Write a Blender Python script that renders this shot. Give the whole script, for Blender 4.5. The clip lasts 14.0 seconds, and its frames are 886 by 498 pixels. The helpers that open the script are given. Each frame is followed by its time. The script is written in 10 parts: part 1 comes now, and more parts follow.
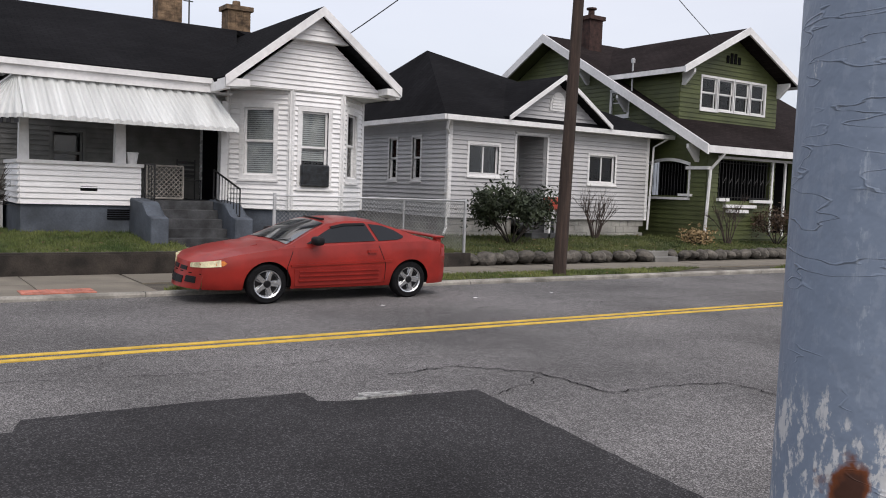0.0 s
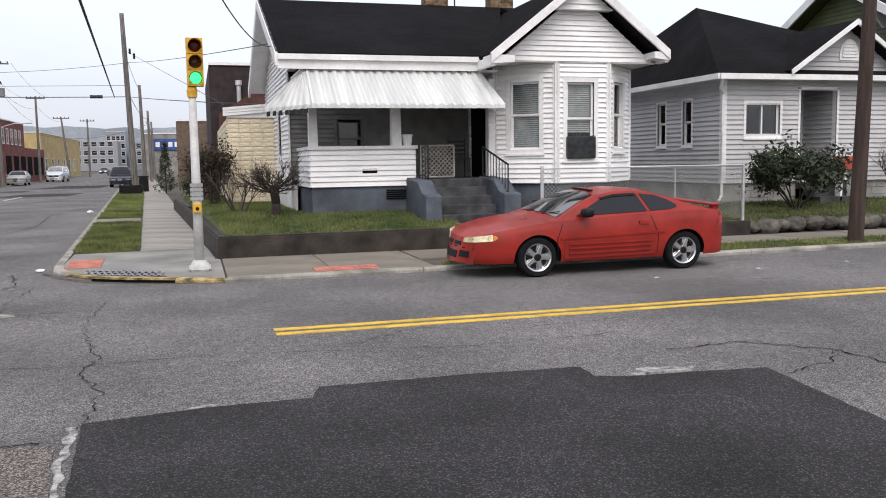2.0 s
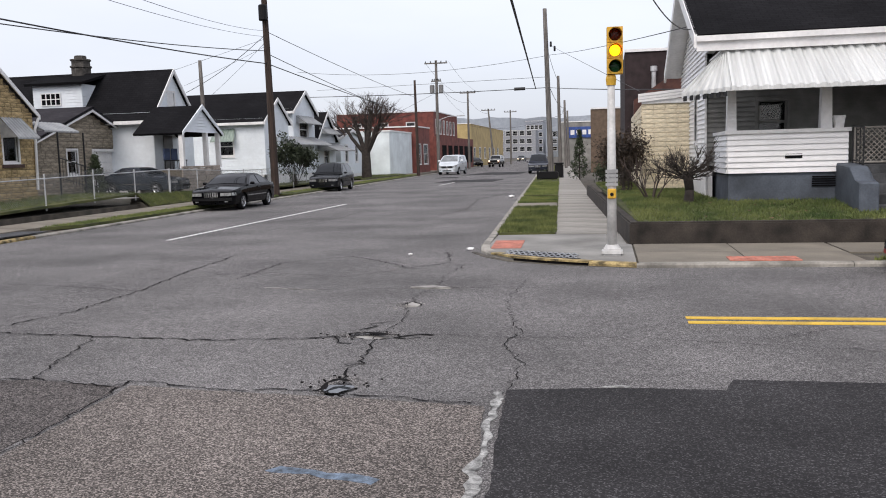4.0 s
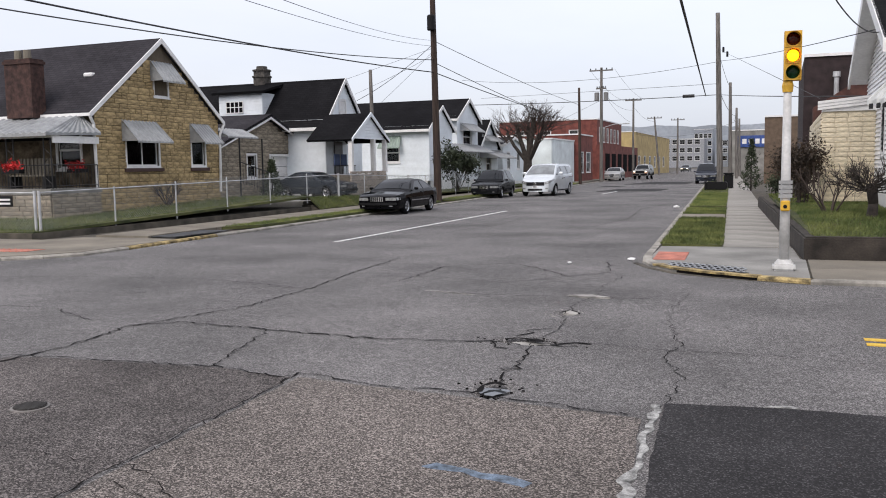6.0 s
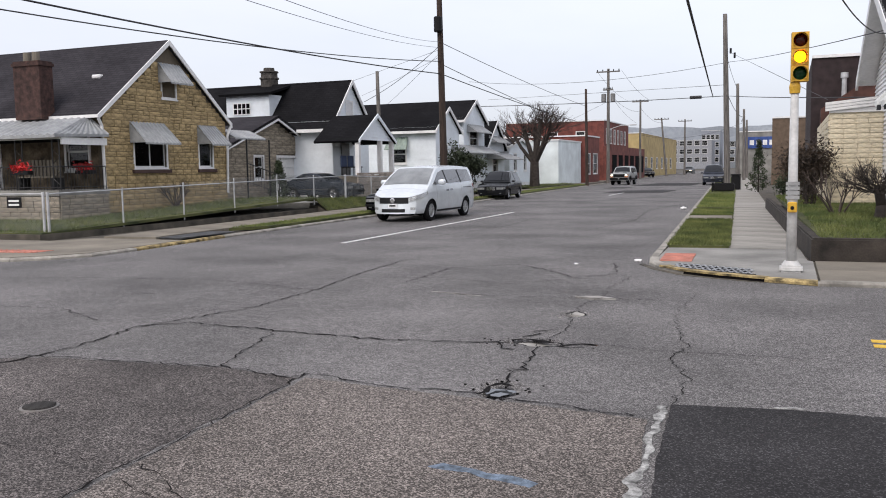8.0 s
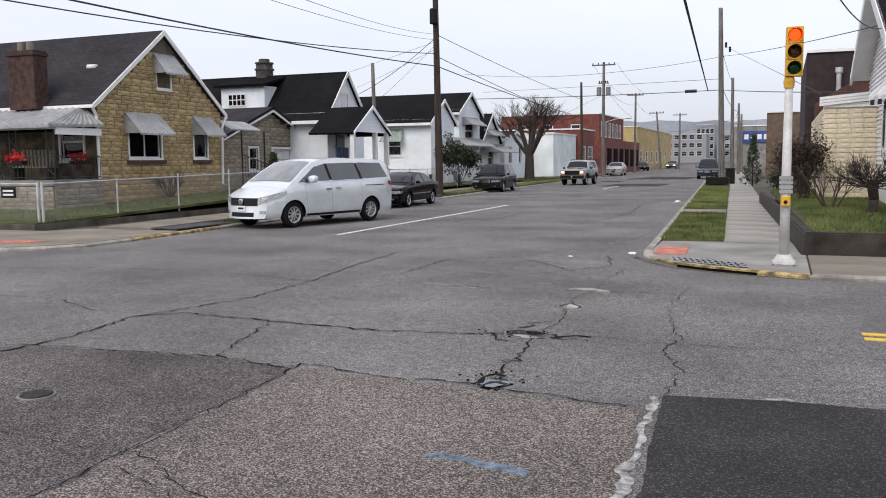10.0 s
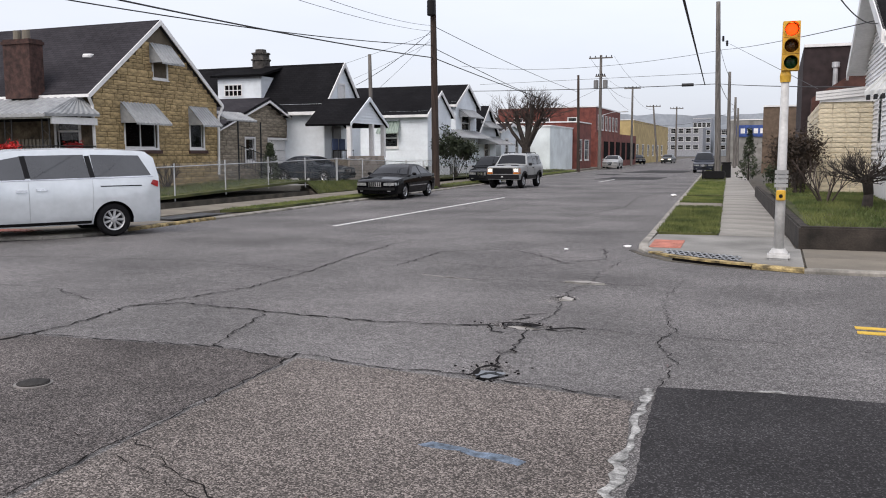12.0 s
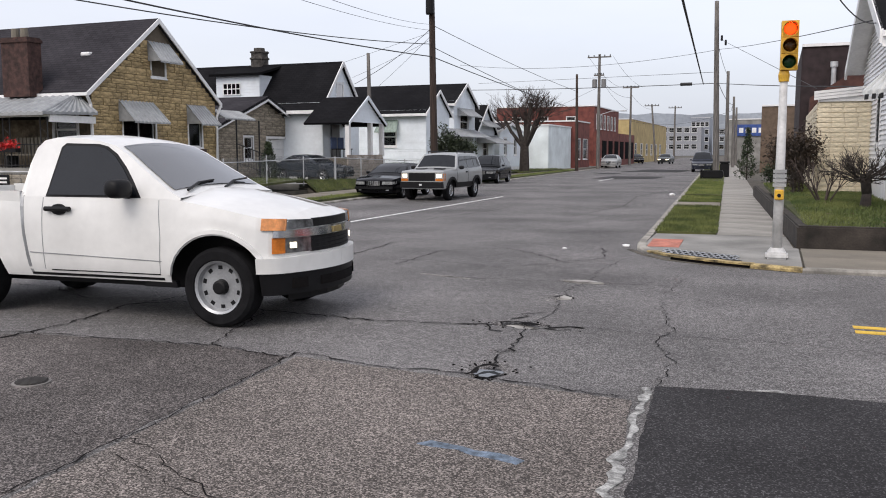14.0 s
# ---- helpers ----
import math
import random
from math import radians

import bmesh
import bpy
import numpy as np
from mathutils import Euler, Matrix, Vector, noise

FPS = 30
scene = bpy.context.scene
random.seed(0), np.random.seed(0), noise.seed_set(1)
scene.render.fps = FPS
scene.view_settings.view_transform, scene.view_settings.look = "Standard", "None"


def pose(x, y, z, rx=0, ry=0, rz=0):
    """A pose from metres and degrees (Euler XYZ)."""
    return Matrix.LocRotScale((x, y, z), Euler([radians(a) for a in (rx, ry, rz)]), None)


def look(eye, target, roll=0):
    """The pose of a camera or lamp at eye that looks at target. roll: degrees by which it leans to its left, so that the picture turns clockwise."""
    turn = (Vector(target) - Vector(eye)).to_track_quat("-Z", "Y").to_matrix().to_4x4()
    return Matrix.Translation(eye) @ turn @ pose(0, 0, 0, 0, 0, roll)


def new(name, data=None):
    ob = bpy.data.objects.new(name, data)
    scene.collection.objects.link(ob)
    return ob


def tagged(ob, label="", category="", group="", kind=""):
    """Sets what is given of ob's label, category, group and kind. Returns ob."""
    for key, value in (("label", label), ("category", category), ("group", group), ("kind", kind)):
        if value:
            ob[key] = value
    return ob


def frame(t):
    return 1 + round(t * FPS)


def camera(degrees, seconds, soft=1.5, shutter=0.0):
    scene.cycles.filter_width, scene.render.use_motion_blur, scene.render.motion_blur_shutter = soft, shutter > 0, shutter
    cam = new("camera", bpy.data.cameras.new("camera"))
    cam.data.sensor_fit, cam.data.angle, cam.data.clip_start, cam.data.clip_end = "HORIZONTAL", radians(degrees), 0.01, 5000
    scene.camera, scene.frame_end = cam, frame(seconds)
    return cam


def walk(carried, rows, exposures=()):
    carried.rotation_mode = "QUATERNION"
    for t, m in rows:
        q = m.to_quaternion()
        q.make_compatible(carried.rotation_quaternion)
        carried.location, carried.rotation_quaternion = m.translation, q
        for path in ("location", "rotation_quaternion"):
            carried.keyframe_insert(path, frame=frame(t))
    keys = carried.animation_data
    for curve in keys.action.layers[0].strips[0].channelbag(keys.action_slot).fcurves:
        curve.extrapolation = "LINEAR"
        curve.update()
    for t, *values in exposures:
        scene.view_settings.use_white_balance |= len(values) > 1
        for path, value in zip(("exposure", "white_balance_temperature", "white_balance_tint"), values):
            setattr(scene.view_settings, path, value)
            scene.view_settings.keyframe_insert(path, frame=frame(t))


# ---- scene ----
cam = camera(54.74, 14.0, soft=1.0)
# seconds, place, yaw to the left of +y, pitch, lean
PATH = [
    (0, 0.020, -0.020, 1.722, -33.81, -3.87, 2.07),
    (0.5, 0.000, -0.060, 1.722, -39.23, -3.99, 1.72),
    (1, -0.010, -0.020, 1.721, -36.37, -4.69, 1.53),
    (1.5, -0.004, 0.073, 1.713, -26.89, -5.37, 0.68),
    (2, 0.041, 0.136, 1.700, -16.06, -5.86, -0.93),
    (2.5, 0.019, 0.115, 1.711, -7.30, -6.16, -1.75),
    (3, 0.029, 0.111, 1.713, -0.61, -6.21, -2.01),
    (3.5, 0.016, 0.067, 1.710, 5.52, -6.16, -2.00),
    (4, -0.034, 0.089, 1.699, 10.85, -6.17, -1.60),
    (6.5, -0.020, 0.015, 1.694, 21.90, -5.34, -0.91),
    (7, -0.022, 0.016, 1.692, 21.91, -5.33, -0.91),
    (7.5, -0.021, 0.010, 1.692, 21.91, -5.32, -0.95),
    (8, -0.013, 0.004, 1.696, 21.94, -5.34, -0.92),
    (10.5, -0.003, -0.052, 1.692, 21.44, -6.03, -0.45),
    (11, -0.005, -0.059, 1.694, 21.36, -6.20, -0.32),
    (11.5, 0.004, -0.068, 1.692, 21.34, -6.29, -0.30),
    (12, 0.004, -0.070, 1.690, 21.30, -6.37, -0.20),
    (12.5, 0.001, -0.068, 1.691, 21.28, -6.42, -0.16),
    (13, -0.003, -0.058, 1.683, 21.26, -6.40, -0.17),
    (13.5, 0.001, -0.051, 1.685, 21.28, -6.42, -0.21),
    (14, 0.003, -0.072, 1.690, 21.19, -6.44, -0.12),
]
walk(cam, [(t, pose(x, y, z, 90 + pitch, 0, yaw) @ pose(0, 0, 0, 0, 0, roll)) for t, x, y, z, yaw, pitch, roll in PATH],
     exposures=[(0.0, 0.05, 6530, 13), (1.1, 0.16, 6530, 13), (2.0, 0.33, 6530, 13), (3.0, 0.31, 6530, 13), (4.0, 0.26, 6530, 13), (6.5, 0.25, 6530, 13), (8.0, 0.25, 6530, 13), (11.0, 0.27, 6530, 13), (13.5, 0.27, 6530, 13), (14.0, 0.22, 6530, 13)])

# ---- light: an overcast winter day ----
world = bpy.data.worlds.new("world")
scene.world = world
world.use_nodes = True
wn, wl = world.node_tree.nodes, world.node_tree.links
wn.clear()
w_out, w_bg, w_bg2, w_add = (wn.new(k) for k in ("ShaderNodeOutputWorld", "ShaderNodeBackground", "ShaderNodeBackground", "ShaderNodeAddShader"))
sky = wn.new("ShaderNodeTexSky")
sky.sky_type, sky.sun_disc, sky.sun_elevation, sky.sun_rotation = "NISHITA", False, radians(48), radians(189)
sky.air_density, sky.dust_density = 1.0, 4.0
wl.new(sky.outputs[0], w_bg.inputs[0])
w_bg.inputs[1].default_value = 0.05
# the cloud layer: pale, a little darker and bluer near the horizon
w_co, w_sep, w_ramp, w_noise, w_map, w_mix = (wn.new(k) for k in ("ShaderNodeTexCoord", "ShaderNodeSeparateXYZ", "ShaderNodeValToRGB", "ShaderNodeTexNoise", "ShaderNodeMapping", "ShaderNodeMix"))
wl.new(w_co.outputs["Generated"], w_sep.inputs[0])
wl.new(w_sep.outputs[2], w_ramp.inputs[0])
el = w_ramp.color_ramp.elements
el[0].position, el[0].color = 0.0, (0.55, 0.60, 0.68, 1)
el[1].position, el[1].color = 0.22, (0.735, 0.745, 0.79, 1)
el.new(0.08).color = (0.62, 0.65, 0.715, 1)
w_map.inputs["Scale"].default_value = (2, 2, 7)
wl.new(w_co.outputs["Generated"], w_map.inputs[0])
wl.new(w_map.outputs[0], w_noise.inputs["Vector"])
w_noise.inputs["Scale"].default_value, w_noise.inputs["Detail"].default_value = 1.6, 5
w_mix.data_type, w_mix.blend_type = "RGBA", "SOFT_LIGHT"
w_mix.inputs[0].default_value = 0.35
wl.new(w_ramp.outputs[0], w_mix.inputs[6])
wl.new(w_noise.outputs[0], w_mix.inputs[7])
wl.new(w_mix.outputs[2], w_bg2.inputs[0])
w_bg2.inputs[1].default_value = 0.90
wl.new(w_bg.outputs[0], w_add.inputs[0])
wl.new(w_bg2.outputs[0], w_add.inputs[1])
wl.new(w_add.outputs[0], w_out.inputs[0])
sun = new("sun", bpy.data.lights.new("sun", "SUN"))
sun.data.energy, sun.data.angle, sun.data.color = 1.25, radians(35), (1.0, 0.97, 0.92)
sun.matrix_world = look((-4, -18, 29), (0, 8, 0))


# ---- materials ----
def mat(name, col, rough=0.7, metal=0.0, var=0.12, scale=3.0, fine=60.0, fvar=0.08, bump=0.1, col2=None, spec=0.5, island=0.0, stretch=(1, 1, 1), emit=0.0, coat=0.0):
    """A surface colour that varies at two scales, with fine relief."""
    m = bpy.data.materials.new(name)
    m.use_nodes = True
    n, l = m.node_tree.nodes, m.node_tree.links
    b = n["Principled BSDF"]
    b.inputs["Roughness"].default_value, b.inputs["Metallic"].default_value = rough, metal
    b.inputs["Specular IOR Level"].default_value = spec
    b.inputs["Coat Weight"].default_value = coat
    b.inputs["Coat Roughness"].default_value = 0.06
    co, mp = n.new("ShaderNodeTexCoord"), n.new("ShaderNodeMapping")
    mp.inputs["Scale"].default_value = stretch
    l.new(co.outputs["Object"], mp.inputs[0])
    a, c = n.new("ShaderNodeTexNoise"), n.new("ShaderNodeTexNoise")
    a.inputs["Scale"].default_value, a.inputs["Detail"].default_value = scale, 6
    c.inputs["Scale"].default_value, c.inputs["Detail"].default_value = fine, 3
    l.new(mp.outputs[0], a.inputs["Vector"])
    l.new(mp.outputs[0], c.inputs["Vector"])
    r = n.new("ShaderNodeValToRGB")
    lo = [max(0, v * (1 - 2.2 * var)) for v in col]
    hi = list(col2) if col2 else [min(1, v * (1 + 2.2 * var)) for v in col]
    r.color_ramp.elements[0].position, r.color_ramp.elements[1].position = 0.3, 0.7
    r.color_ramp.elements[0].color, r.color_ramp.elements[1].color = (*lo, 1), (*hi, 1)
    l.new(a.outputs[0], r.inputs[0])
    f = n.new("ShaderNodeMapRange")
    f.inputs["To Min"].default_value, f.inputs["To Max"].default_value = 1 - 3 * fvar, 1 + 3 * fvar
    l.new(c.outputs[0], f.inputs["Value"])
    x = n.new("ShaderNodeVectorMath")
    x.operation = "SCALE"
    l.new(r.outputs[0], x.inputs[0])
    l.new(f.outputs[0], x.inputs["Scale"])
    last = x.outputs[0]
    if island:
        g, oi, ad, mr, y = n.new("ShaderNodeNewGeometry"), n.new("ShaderNodeObjectInfo"), n.new("ShaderNodeMath"), n.new("ShaderNodeMapRange"), n.new("ShaderNodeVectorMath")
        ad.operation = "ADD"
        l.new(g.outputs["Random Per Island"], ad.inputs[0])
        l.new(oi.outputs["Random"], ad.inputs[1])
        mr.inputs["From Max"].default_value = 2
        mr.inputs["To Min"].default_value, mr.inputs["To Max"].default_value = 1 - island, 1 + island
        l.new(ad.outputs[0], mr.inputs["Value"])
        y.operation = "SCALE"
        l.new(last, y.inputs[0])
        l.new(mr.outputs[0], y.inputs["Scale"])
        last = y.outputs[0]
    l.new(last, b.inputs["Base Color"])
    if bump:
        bp = n.new("ShaderNodeBump")
        bp.inputs["Strength"].default_value, bp.inputs["Distance"].default_value = min(1, bump * 3), 0.01
        l.new(c.outputs[0], bp.inputs["Height"])
        l.new(bp.outputs[0], b.inputs["Normal"])
    if emit:
        b.inputs["Emission Color"].default_value, b.inputs["Emission Strength"].default_value = (*col, 1), emit
    return m


def shingle_mat(name, col):
    """Asphalt shingles: rows of tabs by a brick pattern along the slope, with streaks."""
    m = mat(name, col, rough=0.98, var=0.10, scale=0.7, fine=70, fvar=0.2, bump=0.25, spec=0.03)
    n, l = m.node_tree.nodes, m.node_tree.links
    b = n["Principled BSDF"]
    co = n.new("ShaderNodeTexCoord")
    br = n.new("ShaderNodeTexBrick")
    br.inputs["Scale"].default_value = 1.0
    br.inputs["Brick Width"].default_value, br.inputs["Row Height"].default_value = 0.3, 0.14
    br.inputs["Mortar Size"].default_value = 0.012
    br.inputs["Color1"].default_value, br.inputs["Color2"].default_value, br.inputs["Mortar"].default_value = (1.15, 1.15, 1.15, 1), (0.82, 0.82, 0.82, 1), (0.55, 0.55, 0.55, 1)
    l.new(co.outputs["UV"], br.inputs["Vector"])
    old = b.inputs["Base Color"].links[0].from_socket
    mx = n.new("ShaderNodeMix")
    mx.data_type, mx.blend_type = "RGBA", "MULTIPLY"
    mx.inputs[0].default_value = 0.8
    l.new(old, mx.inputs[6])
    l.new(br.outputs["Color"], mx.inputs[7])
    l.new(mx.outputs[2], b.inputs["Base Color"])
    return m


def glass_mat(name, tint=(0.9, 0.95, 0.95), clear=0.85):
    m = bpy.data.materials.new(name)
    m.use_nodes = True
    n, l = m.node_tree.nodes, m.node_tree.links
    n.remove(n["Principled BSDF"])
    tr, gl, fr, mx = n.new("ShaderNodeBsdfTransparent"), n.new("ShaderNodeBsdfGlossy"), n.new("ShaderNodeFresnel"), n.new("ShaderNodeMixShader")
    tr.inputs[0].default_value = (*[v * clear for v in tint], 1)
    gl.inputs["Roughness"].default_value = 0.03
    fr.inputs[0].default_value = 1.5
    l.new(fr.outputs[0], mx.inputs[0])
    l.new(tr.outputs[0], mx.inputs[1])
    l.new(gl.outputs[0], mx.inputs[2])
    l.new(mx.outputs[0], n["Material Output"].inputs[0])
    return m


def speckle(m, scale, amount, light):
    """Aggregate grains over a road surface."""
    n, l = m.node_tree.nodes, m.node_tree.links
    b = n["Principled BSDF"]
    old = b.inputs["Base Color"].links[0].from_socket
    co, v, r, mx = n.new("ShaderNodeTexCoord"), n.new("ShaderNodeTexVoronoi"), n.new("ShaderNodeMapRange"), n.new("ShaderNodeVectorMath")
    v.inputs["Scale"].default_value = scale
    l.new(co.outputs["Object"], v.inputs["Vector"])
    sp = n.new("ShaderNodeSeparateColor")
    l.new(v.outputs["Color"], sp.inputs[0])
    pw = n.new("ShaderNodeMath")
    pw.operation = "POWER"
    l.new(sp.outputs[0], pw.inputs[0])
    pw.inputs[1].default_value = light
    r.inputs["To Min"].default_value, r.inputs["To Max"].default_value = 1 - amount * 0.5, 1 + amount
    l.new(pw.outputs[0], r.inputs["Value"])
    mx.operation = "SCALE"
    l.new(old, mx.inputs[0])
    l.new(r.outputs[0], mx.inputs["Scale"])
    l.new(mx.outputs[0], b.inputs["Base Color"])
    return m


ASPHALT = speckle(mat("asphalt_worn", (0.136, 0.130, 0.128), rough=0.9, var=0.17, scale=0.4, fine=9, fvar=0.12, bump=0.14, spec=0.35), 125, 1.25, 2.4)
PATCH = speckle(mat("asphalt_fresh", (0.050, 0.048, 0.050), rough=0.9, var=0.16, scale=0.9, fine=20, fvar=0.08, bump=0.2, spec=0.2), 120, 1.2, 6)
CRACK = mat("crack_tar", (0.008, 0.007, 0.007), rough=0.9, bump=0.2, spec=0.1)
GRIT = mat("loose_grit", (0.30, 0.29, 0.27), rough=0.95, var=0.2, fine=120, bump=0.2)
EARTH = mat("earth", (0.075, 0.066, 0.052), rough=0.95, var=0.25, scale=2, bump=0.3)
TURF = mat("turf", (0.060, 0.084, 0.023), rough=0.95, var=0.28, scale=1.4, fine=45, fvar=0.16, bump=0.3, col2=(0.105, 0.112, 0.037))
BLADE = mat("grass_blades", (0.057, 0.103, 0.019), rough=0.8, var=0.2, scale=1.0, island=0.45, bump=0, col2=(0.135, 0.15, 0.044))
# brighter copy of grass_blades for the verges: extra light put into colour
BLADE_LIT = mat("lit_grass_blades", (0.086, 0.150, 0.027), rough=0.8, var=0.25, scale=1.0, island=0.5, bump=0, col2=(0.19, 0.21, 0.06))
LEAFLIT = mat("leaf_litter", (0.16, 0.10, 0.05), rough=0.9, island=0.5, bump=0)
CONC = mat("concrete_walk", (0.185, 0.165, 0.132), rough=0.9, var=0.14, scale=0.9, fine=40, fvar=0.08, bump=0.12, island=0.08)
CONC_W = mat("concrete_pale", (0.285, 0.272, 0.245), rough=0.9, var=0.16, scale=1.0, fine=40, fvar=0.08, bump=0.12, island=0.12)
CONC_G = mat("concrete_grey", (0.215, 0.21, 0.195), rough=0.9, var=0.14, scale=1.1, fine=40, fvar=0.08, bump=0.12, island=0.10)
KERB = mat("kerb_concrete", (0.27, 0.255, 0.225), rough=0.9, var=0.22, scale=2.2, fine=30, fvar=0.12, bump=0.2)
KERB_Y = mat("kerb_yellow", (0.25, 0.19, 0.085), rough=0.85, var=0.5, scale=5, fine=40, fvar=0.2, bump=0.2)
RWALL = mat("retaining_concrete", (0.034, 0.028, 0.023), rough=0.95, var=0.3, scale=2.5, fine=30, fvar=0.15, bump=0.25)
TACT = mat("tactile_red", (0.42, 0.155, 0.11), rough=0.85, var=0.15, scale=6, bump=0.2)
YELLOW = mat("road_yellow", (0.60, 0.39, 0.045), rough=0.75, var=0.12, scale=5, fine=70, fvar=0.14, bump=0.15)
WHITE_L = mat("road_white", (0.62, 0.62, 0.60), rough=0.75, var=0.12, scale=5, fine=70, fvar=0.14, bump=0.15)
CHALK = mat("spray_white", (0.25, 0.25, 0.24), rough=0.9, var=0.38, scale=14, fine=90, fvar=0.3, bump=0)
BLUE_L = mat("spray_blue", (0.105, 0.14, 0.185), rough=0.85, var=0.3, scale=14, fine=90, fvar=0.3, bump=0)
SIDING_W = mat("white_vinyl", (0.83, 0.83, 0.83), rough=0.45, var=0.05, scale=0.8, fine=6, fvar=0.03, bump=0.02, island=0.03)
SIDING_G = mat("grey_vinyl", (0.46, 0.46, 0.465), rough=0.5, var=0.05, scale=0.8, fine=6, fvar=0.03, bump=0.02, island=0.04)
SIDING_O = mat("olive_lap", (0.068, 0.082, 0.026), rough=0.6, var=0.12, scale=1.2, fine=9, fvar=0.06, bump=0.04, island=0.08)
TRIM = mat("white_trim", (0.74, 0.74, 0.735), rough=0.5, var=0.05, scale=1.5, fine=12, fvar=0.04, bump=0.03)
SOFFIT = mat("soffit_board", (0.50, 0.50, 0.48), rough=0.6, bump=0.03)
FOUND_B = mat("blue_grey_painted_block", (0.072, 0.085, 0.105), rough=0.8, var=0.2, scale=1.6, fine=25, fvar=0.1, bump=0.12)
STEP_C = mat("painted_steps", (0.045, 0.047, 0.05), rough=0.85, var=0.3, scale=3, fine=25, fvar=0.12, bump=0.15)
BLOCK = mat("grey_block", (0.33, 0.325, 0.30), rough=0.95, var=0.16, scale=2, fine=30, bump=0.25, island=0.12)
SH_BLACK = shingle_mat("shingle_black", (0.014, 0.014, 0.0155))
SH_BROWN = shingle_mat("shingle_brown", (0.026, 0.021, 0.021))
SH_GREY = shingle_mat("shingle_grey", (0.041, 0.039, 0.044))
AWN = mat("awning_metal", (0.56, 0.575, 0.565), rough=0.42, metal=0.0, var=0.10, scale=1.2, fine=9, fvar=0.03, bump=0.0, stretch=(3.2, 0.25, 0.25))
AWN_G = mat("awning_grey", (0.28, 0.29, 0.295), rough=0.45, var=0.08, scale=2.0, fine=8, bump=0.0)
IRON = mat("black_iron", (0.018, 0.018, 0.019), rough=0.5, metal=0.3, bump=0.05)
GALV = mat("galvanised", (0.46, 0.47, 0.48), rough=0.5, metal=0.35, var=0.12, bump=0.05)
WIRE = mat("fence_wire", (0.30, 0.31, 0.31), rough=0.5, metal=0.3, bump=0)
# near-black for unlit rooms, openings and porch depths: their darkness put into colour
DARK = mat("dark_stand_in", (0.006, 0.006, 0.007), rough=0.9, bump=0, spec=0.05)
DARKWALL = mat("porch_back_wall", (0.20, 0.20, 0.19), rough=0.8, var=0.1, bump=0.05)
BLIND = mat("window_blind", (0.62, 0.62, 0.60), rough=0.7, bump=0)
BLIND_D = mat("window_blind_dim", (0.26, 0.265, 0.265), rough=0.7, bump=0)
GLASS = glass_mat("window_glass", (0.92, 0.95, 0.96), 0.88)
BRICK_R = mat("chimney_brick", (0.045, 0.022, 0.018), rough=0.9, var=0.3, scale=6, fine=30, fvar=0.15, bump=0.3, island=0.2)
BRICK_T = mat("tan_brick", (0.17, 0.115, 0.07), rough=0.9, var=0.3, scale=6, fine=30, fvar=0.15, bump=0.3, island=0.25)
POLEWOOD = mat("pole_wood", (0.040, 0.026, 0.020), rough=0.9, var=0.25, scale=3, fine=18, fvar=0.15, bump=0.3, stretch=(6, 6, 0.4))
POLEGREY = mat("pole_wood_grey", (0.13, 0.12, 0.11), rough=0.9, var=0.25, scale=3, fine=18, fvar=0.15, bump=0.3, stretch=(6, 6, 0.4))
CABLE = mat("cable_black", (0.02, 0.02, 0.022), rough=0.7, bump=0)
POST_P = mat("signal_post_paint", (0.50, 0.50, 0.49), rough=0.5, var=0.1, scale=3, fine=20, bump=0.05)
SIG_Y = mat("signal_yellow", (0.62, 0.36, 0.03), rough=0.5, var=0.1, scale=4, bump=0.04)


# ---- mesh helpers ----
def box(bm, x0, x1, y0, y1, z0, z1):
    v = [bm.verts.new(p) for p in ((x0, y0, z0), (x1, y0, z0), (x1, y1, z0), (x0, y1, z0), (x0, y0, z1), (x1, y0, z1), (x1, y1, z1), (x0, y1, z1))]
    for f in ((3, 2, 1, 0), (4, 5, 6, 7), (0, 1, 5, 4), (1, 2, 6, 5), (2, 3, 7, 6), (3, 0, 4, 7)):
        bm.faces.new([v[i] for i in f])
    return v


def prism(bm, pts, vec):
    """A polygon pushed along a vector."""
    a = [bm.verts.new(p) for p in pts]
    b = [bm.verts.new(Vector(p) + Vector(vec)) for p in pts]
    n = len(pts)
    bm.faces.new(a[::-1])
    bm.faces.new(b)
    for i in range(n):
        bm.faces.new((a[i], a[(i + 1) % n], b[(i + 1) % n], b[i]))
    return a + b


def tube(bm, p0, p1, r0, r1=None, n=8, caps=True):
    p0, p1 = Vector(p0), Vector(p1)
    r1 = r0 if r1 is None else r1
    q = (p1 - p0).to_track_quat("Z", "Y")
    rings = []
    for p, r in ((p0, r0), (p1, r1)):
        rings.append([bm.verts.new(p + q @ Vector((r * math.cos(2 * math.pi * i / n), r * math.sin(2 * math.pi * i / n), 0))) for i in range(n)])
    for i in range(n):
        bm.faces.new((rings[0][i], rings[0][(i + 1) % n], rings[1][(i + 1) % n], rings[1][i]))
    if caps:
        bm.faces.new(rings[0][::-1])
        bm.faces.new(rings[1])


